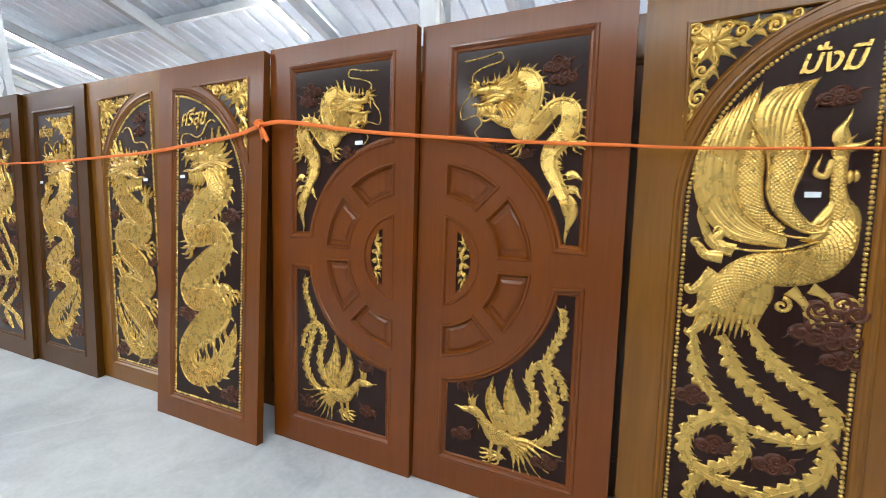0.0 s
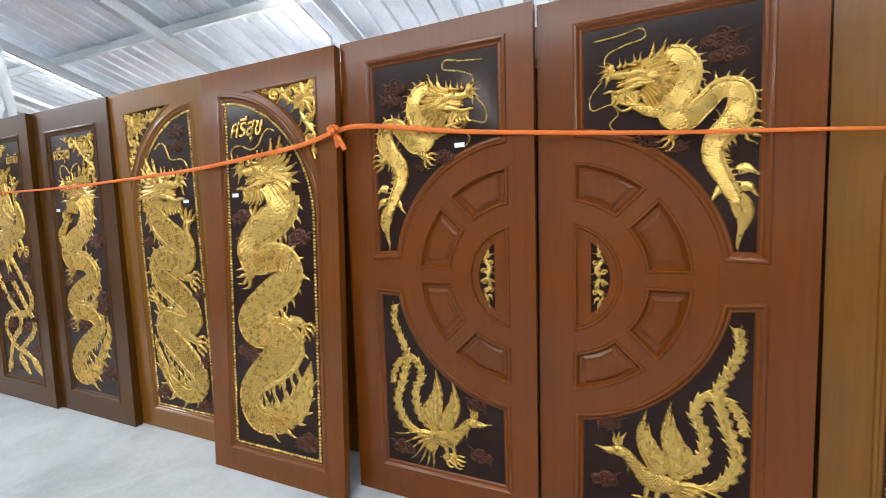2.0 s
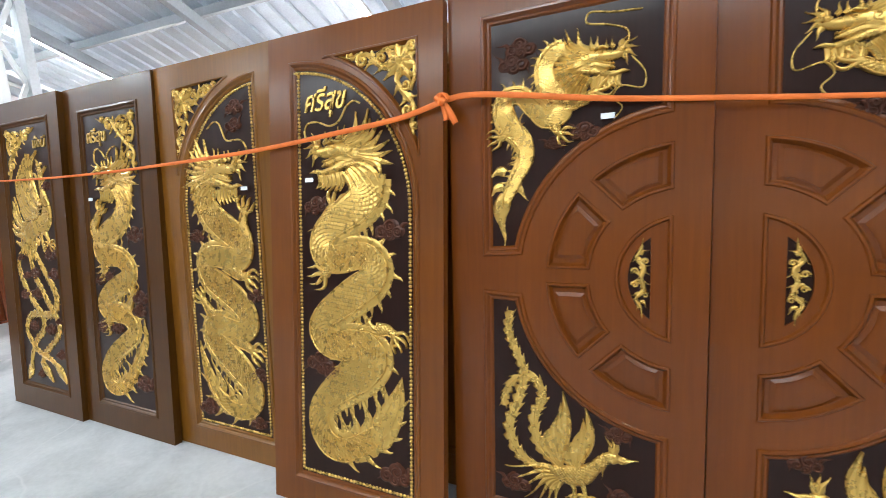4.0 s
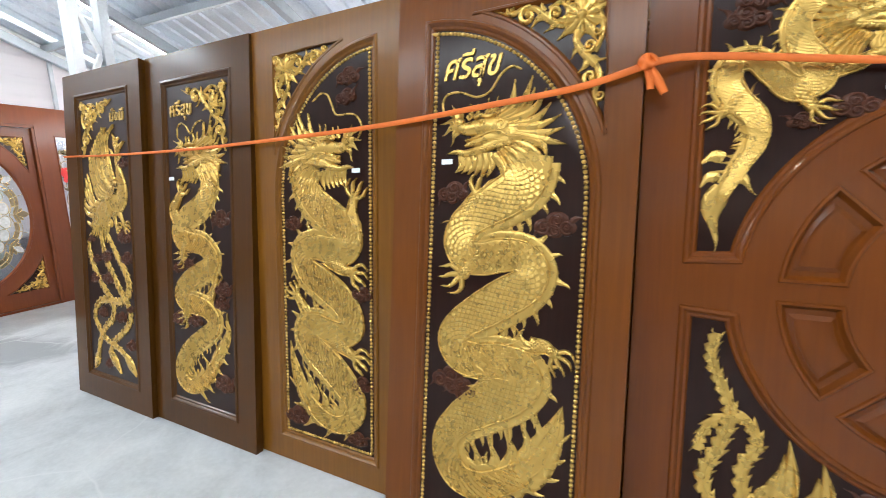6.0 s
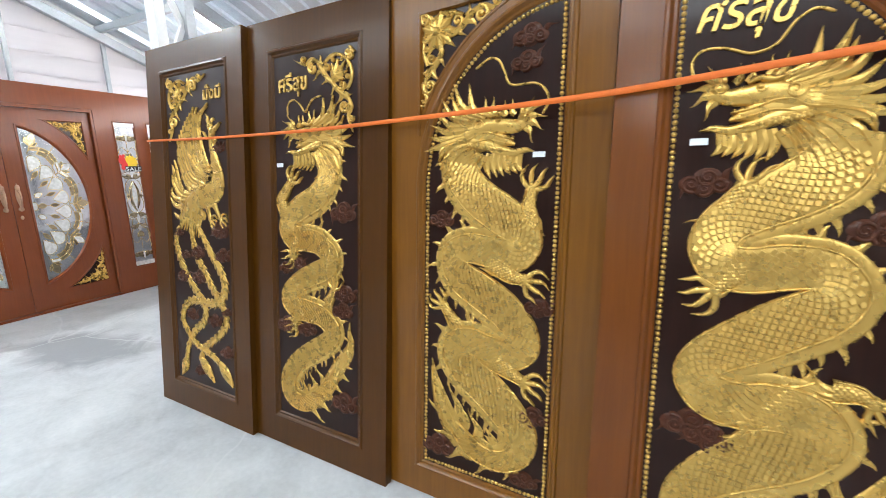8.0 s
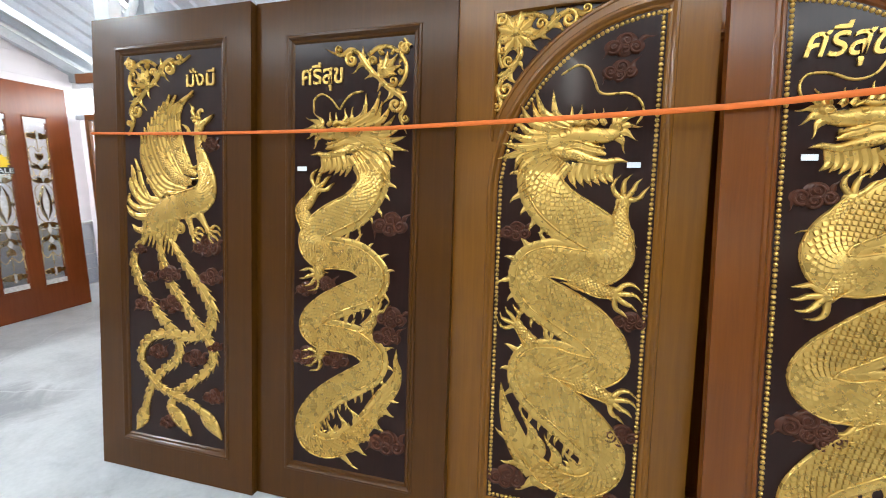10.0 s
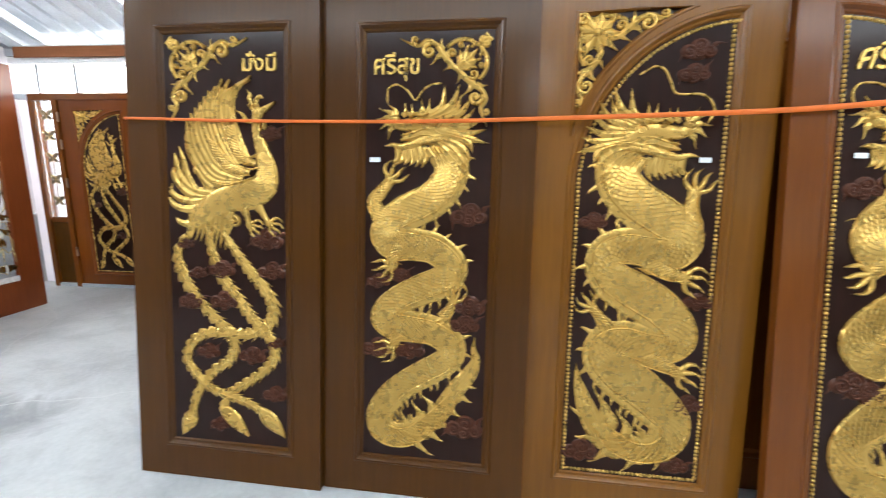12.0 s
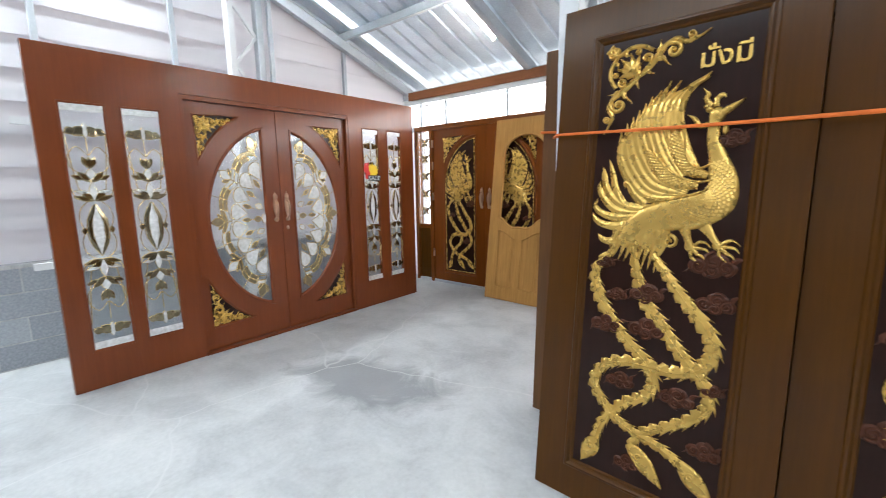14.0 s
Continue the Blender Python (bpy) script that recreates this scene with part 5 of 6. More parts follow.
# gable wall: blockwork below, lapped white sheets above, grey studs
def gable():
    g = new("wall_gable")
    g.matrix_basis = BUILD
    tagged(g, "gable wall of grey blocks below lapped white sheets", "wall", "", "structure")
    q_lo, q_hi = -11.0, EQ + 0.1
    z0, k = 0.80, 0
    while z0 < 4.7:
        z1 = z0 + 0.235
        # each sheet is cut by the slope of the roof
        lim = RIDGE_Q + (roof_z(RIDGE_Q) + 0.05 - z1) / SLOPE if z1 > 2.55 else q_hi
        lo = RIDGE_Q - (roof_z(RIDGE_Q) + 0.05 - z1) / SLOPE if z1 > 2.55 else q_lo
        if lim - lo < 0.4:
            break
        me = mesh_of("wall_sheet", [(S0 - 0.002 - 0.016, lo, z0), (S0 - 0.002 - 0.016, lim + (0.62 if z1 > 2.55 else 0), z0), (S0 - 0.030 - 0.016, lim, z1 + 0.03), (S0 - 0.030 - 0.016, lo, z1 + 0.03),
                                    (S0 - 0.006 - 0.016, lo, z0), (S0 - 0.006 - 0.016, lim + (0.62 if z1 > 2.55 else 0), z0), (S0 - 0.034 - 0.016, lim, z1 + 0.03), (S0 - 0.034 - 0.016, lo, z1 + 0.03)],
                     [(0, 1, 2, 3), (7, 6, 5, 4), (0, 4, 5, 1), (1, 5, 6, 2), (2, 6, 7, 3), (3, 7, 4, 0)])
        part("wall_sheet", me, SHEET, g)
        z0, k = z1, k + 1
    for q in (-0.89, -1.81, -2.73, -3.65, -4.57, -5.5, -6.4, -7.3, -8.2):
        top = min(roof_z(q) - 0.08, 4.6)
        part("stud", box("stud", (S0 + 0.001, q - 0.02, 0.8), (S0 + 0.042, q + 0.02, top), 0.002), STEEL, g)
    part("mortar_bed", box("mortar_bed", (S0 - 0.14, q_lo, 0.0), (S0 - 0.008, q_hi, 0.79)), MORTAR, g)
    blk = box("block", (-0.068, -0.190, -0.090), (0.068, 0.190, 0.090), 0.004)
    blk.materials.append(BLOCK)
    for row in range(4):
        for i in range(24):
            ob = new("block", blk)
            ob.parent = g
            ob.location = (S0 - 0.072, -9.0 + 0.39 * i + (0.195 if row % 2 else 0), 0.10 + 0.19 * row)
    return g


gable()


def lattice_column(m, gap, label):
    """Two white box posts with a zigzag of bars between."""
    d = thing("lattice_column", m, label, "column", "steel columns")
    for y in (0, gap):
        part("post", box("post", (-0.045, y - 0.03, 0.0), (0.045, y + 0.03, 3.6), 0.003), STEEL_WHITE if y == 0 else STEEL, d)
    z, k = 0.25, 0
    while z < 3.3:
        a, b = (0.03, gap - 0.03) if k % 2 == 0 else (gap - 0.03, 0.03)
        part("lattice_bar", bar("lattice_bar", (0, a, z), (0, b, z + 0.28), 0.03, 0.03), STEEL_WHITE, d)
        z, k = z + 0.28, k + 1
    return d


lattice_column(pose(-4.86, 2.00, 0, 0, 0, 0), 0.18, "white lattice column of welded steel behind the doors")
lattice_column(pose(-0.84, 2.42, 0, 0, 0, 0), 0.20, "grey and white lattice steel column behind the doors")
lattice_column(BUILD @ pose(S0 + 0.14, -2.28, 0, 0, 0, 0), 0.28, "white lattice column against the gable wall")


def tube_lamp(m, length=1.2):
    d = thing("fluorescent_lamp", m, "lit fluorescent batten lamp fixed under the roof", "lamp", "fluorescent lamps")
    part("batten", box("batten", (-0.03, -length / 2 - 0.03, -0.02), (0.03, length / 2 + 0.03, 0.02), 0.004), STEEL_WHITE, d)
    bm = bmesh.new()
    bmesh.ops.create_cone(bm, cap_ends=True, segments=14, radius1=0.014, radius2=0.014, depth=length, matrix=Matrix.Translation((0, 0, -0.046)) @ Matrix.Rotation(radians(90), 4, "X"))
    me = bpy.data.meshes.new("tube")
    bm.to_mesh(me)
    bm.free()
    part("tube", me, TUBE, d, "glowing white tube")
    for y in (-1, 1):
        part("lamp_holder", box("lamp_holder", (-0.016, y * length / 2 - 0.012, -0.066), (0.016, y * length / 2 + 0.012, -0.018), 0.003), STEEL_WHITE, d)
    return d


tilt = math.degrees(math.atan(SLOPE))
for s, q in ((1.12, -0.97), (4.72, -1.05), (8.3, -1.05), (1.2, -3.6), (4.72, -3.6), (8.3, -3.6), (4.72, -8.0), (10.5, -8.0)):
    up = -tilt if q > RIDGE_Q else tilt
    tube_lamp(BUILD @ pose(s, q, roof_z(q) - 0.02, up, 0, 0))


# ---------------------------------------------------------------- the glazed entrance set
def leaf_shape(a, b, w, n=9):
    """Outline of a pointed leaf from a to b."""
    a, b = np.array(a, float), np.array(b, float)
    d = b - a
    nn = np.array((-d[1], d[0])) / max(1e-9, np.linalg.norm(d))
    q = np.linspace(0, 1, n)
    s = np.sin(np.pi * q) * w
    left = a + q[:, None] * d + s[:, None] * nn
    right = a + q[:, None] * d - s[:, None] * nn
    return [tuple(p) for p in left] + [tuple(p) for p in right[::-1][1:-1]]


class Leaded:
    """Bevelled pieces and brass cames on a sheet of glass."""

    def __init__(self, parent):
        self.parent, self.cames, self.pieces = parent, Relief(None, 0.0), {"bronze_piece": [], "frosted_piece": [], "clear_piece": []}

    def piece(self, loop, kind):
        self.pieces[kind].append(loop)
        self.cames.cord([*loop, loop[0]], 0.0030, 0.0065, max(18, len(loop) * 2))

    def line(self, pts):
        self.cames.cord(pts, 0.0028, 0.006, 24)

    def build(self, inside=None):
        for kind, loops in self.pieces.items():
            mat = GLASS_BRONZE if kind == "bronze_piece" else GLASS_FROST
            for lp in loops:
                q = np.array(lp)
                if inside is not None and not all(inside(*p) for p in lp):
                    continue
                mid = q.mean(0)
                verts = [(p[0], -0.0006, p[1]) for p in q] + [(mid[0] + (p[0] - mid[0]) * 0.7, -0.0042, mid[1] + (p[1] - mid[1]) * 0.7) for p in q]
                n = len(q)
                faces = [(i, (i + 1) % n, n + (i + 1) % n, n + i) for i in range(n)] + [tuple(range(n, 2 * n))]
                area2 = sum(a[0] * b[1] - b[0] * a[1] for a, b in zip(lp, lp[1:] + lp[:1]))
                if area2 < 0:
                    faces = [f[::-1] for f in faces]
                part(kind, mesh_of(kind, verts, faces), BEVEL_BRASS if kind == "bronze_piece" else BEVEL_FROST, self.parent)
        self.cames.part("lead_came", [BRASS], self.parent, "thin brass cames")


def bevel_mat(name, colour, rough, metal, trans):
    m, n, l, b = material(name, colour, rough, metal)
    b.inputs["Transmission Weight"].default_value = trans
    v = noise_tex(n, l, coords(n, l), 40, 3)
    l.new(ramp(n, l, v, [(0.3, tuple(x * 0.75 for x in colour)), (0.7, tuple(min(1, x * 1.15) for x in colour))]), b.inputs["Base Color"])
    bump(n, l, v, b, 0.25, 0.002)
    return m


BEVEL_BRASS = bevel_mat("bronze_bevel", (0.26, 0.215, 0.135), 0.10, 1.0, 0.0)
BEVEL_FROST = bevel_mat("frosted_bevel", (0.90, 0.90, 0.87), 0.16, 0.0, 0.25)


def sidelight(parent, u0, u1, v0, v1):
    """A tall strip of leaded glass with stacked tulips round a long lozenge."""
    pane = part("pane", box("pane", (u0 - 0.01, 0.010, v0 - 0.01), (u1 + 0.01, 0.015, v1 + 0.01)), GLASS_CLEAR, parent)
    pane.visible_shadow = False
    g = Leaded(pane)
    g.cames.h0 = -0.009
    cu, w, h = (u0 + u1) / 2, (u1 - u0), v1 - v0
    V = lambda f: v0 + f * h
    for f, s in ((0.90, -1), (0.075, 1)):               # shell pairs at the ends
        for d in (-1, 1):
            g.piece(leaf_shape((cu, V(f) - s * 0.02), (cu + d * w * 0.27, V(f) + s * 0.035), 0.030), "bronze_piece")
            g.piece(leaf_shape((cu + d * w * 0.22, V(f) - s * 0.005), (cu + d * w * 0.47, V(f) + s * 0.02), 0.022), "bronze_piece")
        g.piece(leaf_shape((cu, V(f) - s * 0.045), (cu, V(f) + s * 0.05), 0.018), "frosted_piece")
    for s, f0 in ((1, 0.62), (-1, 0.38)):               # tulips above and below the lozenge
        for d in (-1, 1):
            g.piece(leaf_shape((cu, V(f0)), (cu + d * w * 0.46, V(f0 + s * 0.018)), 0.014), "bronze_piece")
            g.piece(leaf_shape((cu, V(f0)), (cu + d * w * 0.30, V(f0 + s * 0.045)), 0.020), "bronze_piece")
            g.piece(leaf_shape((cu, V(f0 + s * 0.075)), (cu + d * w * 0.30, V(f0 + s * 0.115)), 0.018), "bronze_piece")
            g.piece(leaf_shape((cu, V(f0 + s * 0.13)), (cu + d * w * 0.15, V(f0 + s * 0.175)), 0.016), "bronze_piece")
        g.piece(leaf_shape((cu, V(f0)), (cu, V(f0 + s * 0.075)), 0.020), "frosted_piece")
        g.piece(leaf_shape((cu, V(f0 + s * 0.085)), (cu, V(f0 + s * 0.13)), 0.024), "frosted_piece")
        g.piece(leaf_shape((cu, V(f0 + s * 0.13)), (cu, V(f0 + s * 0.175)), 0.012), "bronze_piece")
        for d in (-1, 1):
            g.line([(cu + d * w * 0.48, V(f0 + s * 0.27)), (cu + d * w * 0.40, V(f0 + s * 0.14)), (cu + d * w * 0.30, V(f0 + s * 0.03))])
        g.line([(cu, V(f0 + s * 0.18)), (cu, V(f0 + s * 0.26))])
    g.piece(leaf_shape((cu, V(0.395)), (cu, V(0.605)), w * 0.13, 15), "frosted_piece")
    for d in (-1, 1):
        a = [(cu, V(0.39)), (cu + d * w * 0.22, V(0.45)), (cu + d * w * 0.26, V(0.50)), (cu + d * w * 0.22, V(0.55)), (cu, V(0.61)), (cu + d * w * 0.15, V(0.545)), (cu + d * w * 0.16, V(0.50)), (cu + d * w * 0.15, V(0.455))]
        g.piece(a, "bronze_piece")
        for s in (-1, 1):
            M = lambda f: V(0.5 + s * f)
            g.line([(cu + d * w * 0.10, M(0.125)), (cu + d * w * 0.34, M(0.09)), (cu + d * w * 0.40, M(0.045)), (cu + d * w * 0.33, M(0.012))])
            g.line([(cu + d * w * 0.49, M(0.17)), (cu + d * w * 0.42, M(0.142)), (cu + d * w * 0.12, M(0.128))])
            g.line([(cu + d * w * 0.30, M(0.235)), (cu + d * w * 0.44, M(0.255)), (cu + d * w * 0.46, M(0.30)), (cu + d * w * 0.25, M(0.335)), (cu, M(0.30))])
            g.piece(leaf_shape((cu + d * w * 0.20, M(0.205)), (cu + d * w * 0.44, M(0.222)), 0.012), "bronze_piece")
            g.piece(leaf_shape((cu + d * w * 0.05, M(0.150)), (cu + d * w * 0.42, M(0.160)), 0.012), "frosted_piece")
        x = cu + d * w * 0.33
        g.piece([(x - 0.013, V(0.50)), (x, V(0.487)), (x + 0.013, V(0.50)), (x, V(0.513))], "bronze_piece")
    g.build()
    for a, b in ((v0, v0 + 0.05), (v1 - 0.045, v1)):
        part("border_strip", box("border_strip", (u0, 0.004, a), (u1, 0.0095, b)), BEVEL_FROST, pane)


def door_pull(parent, u, v, d):
    """A cast pull handle with a thumb plate."""
    h = part("pull_handle", plate("pull_handle", leaf_shape((u, v - 0.11), (u, v + 0.13), 0.022, 11), [], 0.006, 0.0), IRON, parent, "cast bronze pull handle")
    r = Relief(None, 0.004)
    r.dome((u, v + 0.085), 0.020, 0.030, 0.012)
    r.part("escutcheon", [IRON], h)
    r = Relief(None, 0.004)
    r.dome((u, v - 0.115), 0.022, 0.022, 0.010)
    r.part("lower_boss", [IRON], h)
    cu = bpy.data.curves.new("grip", "CURVE")
    cu.dimensions, cu.bevel_depth, cu.bevel_resolution = "3D", 0.008, 2
    sp = cu.splines.new("POLY")
    pts = [(u, -0.008, v + 0.05), (u, -0.035, v + 0.04), (u, -0.048, v + 0.0), (u, -0.040, v - 0.05), (u, -0.030, v - 0.09), (u, -0.008, v - 0.115)]
    sp.points.add(len(pts) - 1)
    for p, q in zip(sp.points, pts):
        p.co = (*q, 1)
    tmp = new("grip_curve", cu)
    me = bpy.data.meshes.new_from_object(tmp.evaluated_get(bpy.context.evaluated_depsgraph_get()))
    bpy.data.objects.remove(tmp)
    part("grip", me, IRON, h)


def glazed_set():
    m = pose(-7.478, 0.422, 0.003, 0, 0, 93.37)
    d = thing("glazed_entrance", m, "mahogany entrance set with oval leaded-glass double doors and sidelights", "door set")
    W, H, T = 3.254, 2.200, 0.055
    gl = [rect(0.118, 0.255, 0.362, 1.875), rect(0.435, 0.255, 0.678, 1.875), rect(2.492, 0.272, 2.725, 1.905), rect(2.838, 0.272, 3.062, 1.905)]
    bay = rect(0.805, 0.0, 2.325, 2.005)
    outer = [(0, 0), (0.805, 0), (0.805, 2.005), (2.325, 2.005), (2.325, 0), (W, 0), (W, H), (0, H)]
    part("outer_frame", plate("outer_frame", outer, gl, 0.0, -T), WOOD_SET, d)
    for lp in gl:
        part("glazing_bead", moulding("glazing_bead", lp, [(0, 0.0), (0.002, 0.006), (0.010, 0.005), (0.014, -0.006), (0.014, -0.012)]), WOOD_SET, d)
        sidelight(d, lp[0][0] + 0.012, lp[1][0] - 0.012, lp[0][1] + 0.012, lp[2][1] - 0.012)
    part("threshold", box("threshold", (0.806, -0.012, 0.0), (2.324, 0.05, 0.022), 0.003), WOOD_SET, d)
    for u in (0.806, 2.300):
        part("door_jamb", box("door_jamb", (u, 0.003, 0.022), (u + 0.024, T, 2.004), 0.002), WOOD_SET, d)
    part("door_head", box("door_head", (0.806, 0.003, 1.972), (2.324, T, 2.004), 0.002), WOOD_SET, d)
    cx, cz, A, B = 1.565, 1.05, 0.632, 0.792
    for side in (-1, 1):
        leaf = part("door_leaf", bpy.data.meshes.new("door_leaf"), WOOD_SET, d)
        lo, hi = (0.832, cx - 0.002) if side < 0 else (cx + 0.002, 2.298)
        cut = cx + side * 0.122
        th = math.degrees(math.acos(0.122 / A))
        arc = [(cx + side * A * math.cos(radians(a)), cz + B * math.sin(radians(a))) for a in np.linspace(th, -th, 40)]
        hole = arc
        edge = lo + 0.058 if side < 0 else hi - 0.058
        tri = []
        for vtop, s in ((1.885, 1), (0.190, -1)):
            e2 = [(cx + side * (A + 0.125) * math.cos(radians(a)), cz + s * (B + 0.125) * math.sin(radians(a))) for a in np.linspace(5, 89, 40)]
            pts = [p for p in e2 if (p[0] - edge) * side < -0.0 and (vtop - p[1]) * s > 0 and abs(p[0] - edge) < 0.40]
            pts = [p for p in pts if (edge - p[0]) * side > 0]
            tri.append([(edge, vtop)] + pts)
        off = Matrix.Translation((0, 0.022, 0))
        base = plate("door_leaf", rect(lo, 0.024, hi, 1.970), [hole, *tri], 0.0, -0.020)
        base.transform(off)
        part("leaf_frame", base, WOOD_SET, leaf)
        for lp, prof in ((hole, [(0, 0.0), (0.004, 0.008), (0.016, 0.007), (0.024, -0.004), (0.028, -0.014)]), (tri[0], MOULD_S), (tri[1], MOULD_S)):
            me = moulding("moulding", lp, prof)
            me.transform(off)
            part("moulding", me, WOOD_SET, leaf)
        for lp, s in zip(tri, (1, -1)):
            me = plate("panel", lp, [], -SUNK + 0.003, -SUNK - 0.004)
            me.transform(off)
            part("panel", me, PANEL, leaf)
            r = Relief(None, -0.022 - SUNK + 0.003)
            scroll_corner(r, (edge - side * 0.016, lp[0][1] - s * 0.016), -side, -s, 0.31, 0.345, 0.056)
            r.part("corner_ornament", [GOLD], leaf)
        pane_me = plate("pane", [(cx + (p[0] - cx) * 1.01, cz + (p[1] - cz) * 1.01) for p in hole], [], -0.016, -0.020)
        pane_me.transform(off)
        pane = part("pane", pane_me, GLASS_CLEAR, leaf, "leaded glass half of an oval")
        pane.visible_shadow = False
        g = Leaded(leaf)
        g.cames.h0 = -0.034
        inside = lambda x, y: (x - cut) * side > 0.004 and ((x - cx) / (A - 0.02)) ** 2 + ((y - cz) / (B - 0.02)) ** 2 < 1

        def pt(rho, a):
            a = a if side > 0 else 180 - a
            return (cx + A * rho * math.cos(radians(a)), cz + B * rho * math.sin(radians(a)))

        step = 16.4
        for i in range(8):
            a = (i - 3.5) * step
            pair = (i // 2 - 1.5) * 2 * step
            g.piece([pt(0.49, a), pt(0.57, a - 4.8), pt(0.645, a - 7.8), pt(0.69, a - 5), pt(0.705, a), pt(0.69, a + 5), pt(0.645, a + 7.8), pt(0.57, a + 4.8)], "frosted_piece")
            g.piece(leaf_shape(pt(0.44, a + step / 2), pt(0.56, a + step / 2), 0.017), "bronze_piece")

            def lobe(x):
                return 0.075 * math.cos(math.pi * (x - pair) / (2 * step)) + 0.675

            for j in range(2):
                x0 = a - step / 2 + j * step / 2 + 0.4
                xs = (x0, x0 + step / 4 - 0.4, x0 + step / 2 - 0.8)
                g.piece([pt(lobe(x) + 0.015, x) for x in xs] + [pt(lobe(x) + 0.062, x) for x in xs[::-1]], "clear_piece" if j == i % 2 else "bronze_piece")
                g.piece([pt(lobe(x) + 0.072, x) for x in xs] + [pt(lobe(x) + 0.110, x) for x in xs[::-1]], "frosted_piece" if (i + j) % 3 == 0 else "bronze_piece")
        for i in range(5):
            a = (i - 2) * 2 * step
            g.piece(leaf_shape(pt(0.79, a), pt(0.955, a), 0.034), "frosted_piece" if i % 2 else "bronze_piece")
            for e in (-1, 1):
                g.piece(leaf_shape(pt(0.80, a + e * 1.5), pt(0.875, a + e * 5.2), 0.013), "bronze_piece")
        for i in range(7):
            a = (i - 3) * 23
            g.piece(leaf_shape(pt(0.29, a), pt(0.40, a), 0.024), "bronze_piece" if i % 2 else "frosted_piece")
            g.piece([pt(0.215, a - 10), pt(0.225, a), pt(0.215, a + 10), pt(0.275, a + 10), pt(0.29, a), pt(0.275, a - 10)], "frosted_piece" if i % 2 else "bronze_piece")
        for p in list(g.pieces["frosted_piece"]):
            if not all(inside(*q) for q in p):
                g.pieces["frosted_piece"].remove(p)
        for kind in g.pieces:
            g.pieces[kind] = [lp for lp in g.pieces[kind] if all(inside(*q) for q in lp)]
        g.cames = Relief(None, -0.034)
        for loops in g.pieces.values():
            for lp in loops:
                g.cames.cord([*lp, lp[0]], 0.0030, 0.0075, max(18, len(lp) * 2))
        for i in range(9):
            a = (i - 4) * step
            for r0, r1 in ((0.40, 0.47), (0.955 if i % 2 == 0 else 0.83, 0.995)):
                q = [pt(x, a) for x in np.linspace(r0, r1, 4)]
                if all((p[0] - cut) * side > 0 for p in q):
                    g.cames.cord(q, 0.0026, 0.006, 10)
        for kind, loops in g.pieces.items():
            mat = {"bronze_piece": BEVEL_BRASS, "frosted_piece": BEVEL_FROST, "clear_piece": GLASS_CLEAR}[kind]
            for lp in loops:
                me = plate(kind, lp, [], -0.030 + 0.0, -0.036)
                part(kind, me, mat, pane)
        g.cames.part("lead_came", [BRASS], pane, "thin brass cames")
        door_pull(leaf, cx + side * 0.055, 1.15, side)
        for c in leaf.children:
            if c.name.startswith("pull_handle"):
                c.location.y = 0.022
        leaf.location.y = 0.016
    r = Relief(None, -0.038)
    r.dome((cx + 0.05, 0.955), 0.014, 0.020, 0.010)
    r.part("keyhole_cover", [IRON], d)
    # starburst sticker on the glass
    m2 = m @ Matrix.Translation((2.585, 0.0, 1.455))
    st = thing("sale_sticker", m2, "red and yellow starburst sale sticker on the sidelight", "sticker")
    star = [((0.085 if i % 2 else 0.062) * math.cos(2 * math.pi * i / 28) + 0.03, (0.085 if i % 2 else 0.062) * math.sin(2 * math.pi * i / 28) + 0.01) for i in range(28)]
    part("starburst", plate("starburst", star, [], 0.0085, 0.0075), YELLOW, st)
    for i, (x, y, rr) in enumerate(((-0.055, 0.03, 0.045), (-0.035, -0.02, 0.04), (-0.065, 0.075, 0.018), (-0.035, 0.08, 0.018), (-0.05, -0.045, 0.03))):
        part("red_shape", plate("red_shape", [(x + rr * math.cos(a) * 0.8, y + rr * math.sin(a)) for a in np.linspace(0, 2 * math.pi, 16, endpoint=False)], [], 0.010 + 0.0002 * i, 0.0090), RED, st)
    part("caption_backing", plate("caption_backing", rect(-0.035, -0.092, 0.135, -0.034), [], 0.0112, 0.0105), BLACK, st)
    lettering("caption", "SALE", 0.06, st, -0.028, -0.085, 0.0118, PAPER, width=0.156, flat=True)
    return d


glazed_set()


# ---------------------------------------------------------------- the row of carved doors
LIFT = 0.004


def leaning(x, y, lean):
    return pose(x, y, LIFT, -lean, 0, 0)


D7, D6, D5, D4 = leaning(-4.833, 1.713, 5.3), leaning(-3.997, 1.742, 5.4), leaning(-3.198, 1.792, 4.4), leaning(-2.343, 1.651, 7.6)
D3, D2, D1 = leaning(-1.507, 1.770, 5.3), leaning(-0.661, 1.790, 6.0), leaning(0.210, 1.820, 6.8)

carved_rect_door(D7, 0.832, WOOD_DARK, "dark brown carved door leaf with a gilt phoenix, leaning in a row", phoenix, ("มั่งมี", 0.086, 0.509, 1.712, 0.142), None, (
    (0.182, 1.848), 1, -1, 0.35, 0.33, 0.060), (((0.62, 1.47), 0.04), ((0.60, 1.05), 0.06), ((0.62, 0.92), 0.05), ((0.40, 0.92), 0.05), ((0.29, 0.90), 0.035), ((0.26, 0.78), 0.05), ((0.41, 0.79), 0.055), ((0.33, 0.565), 0.045), ((0.53, 0.56), 0.05), ((0.63, 0.40), 0.045), ((0.38, 0.25), 0.04), ((0.24, 1.02), 0.03), ((0.64, 0.62), 0.03)), (0.130, 0.135, 0.717, 1.895))
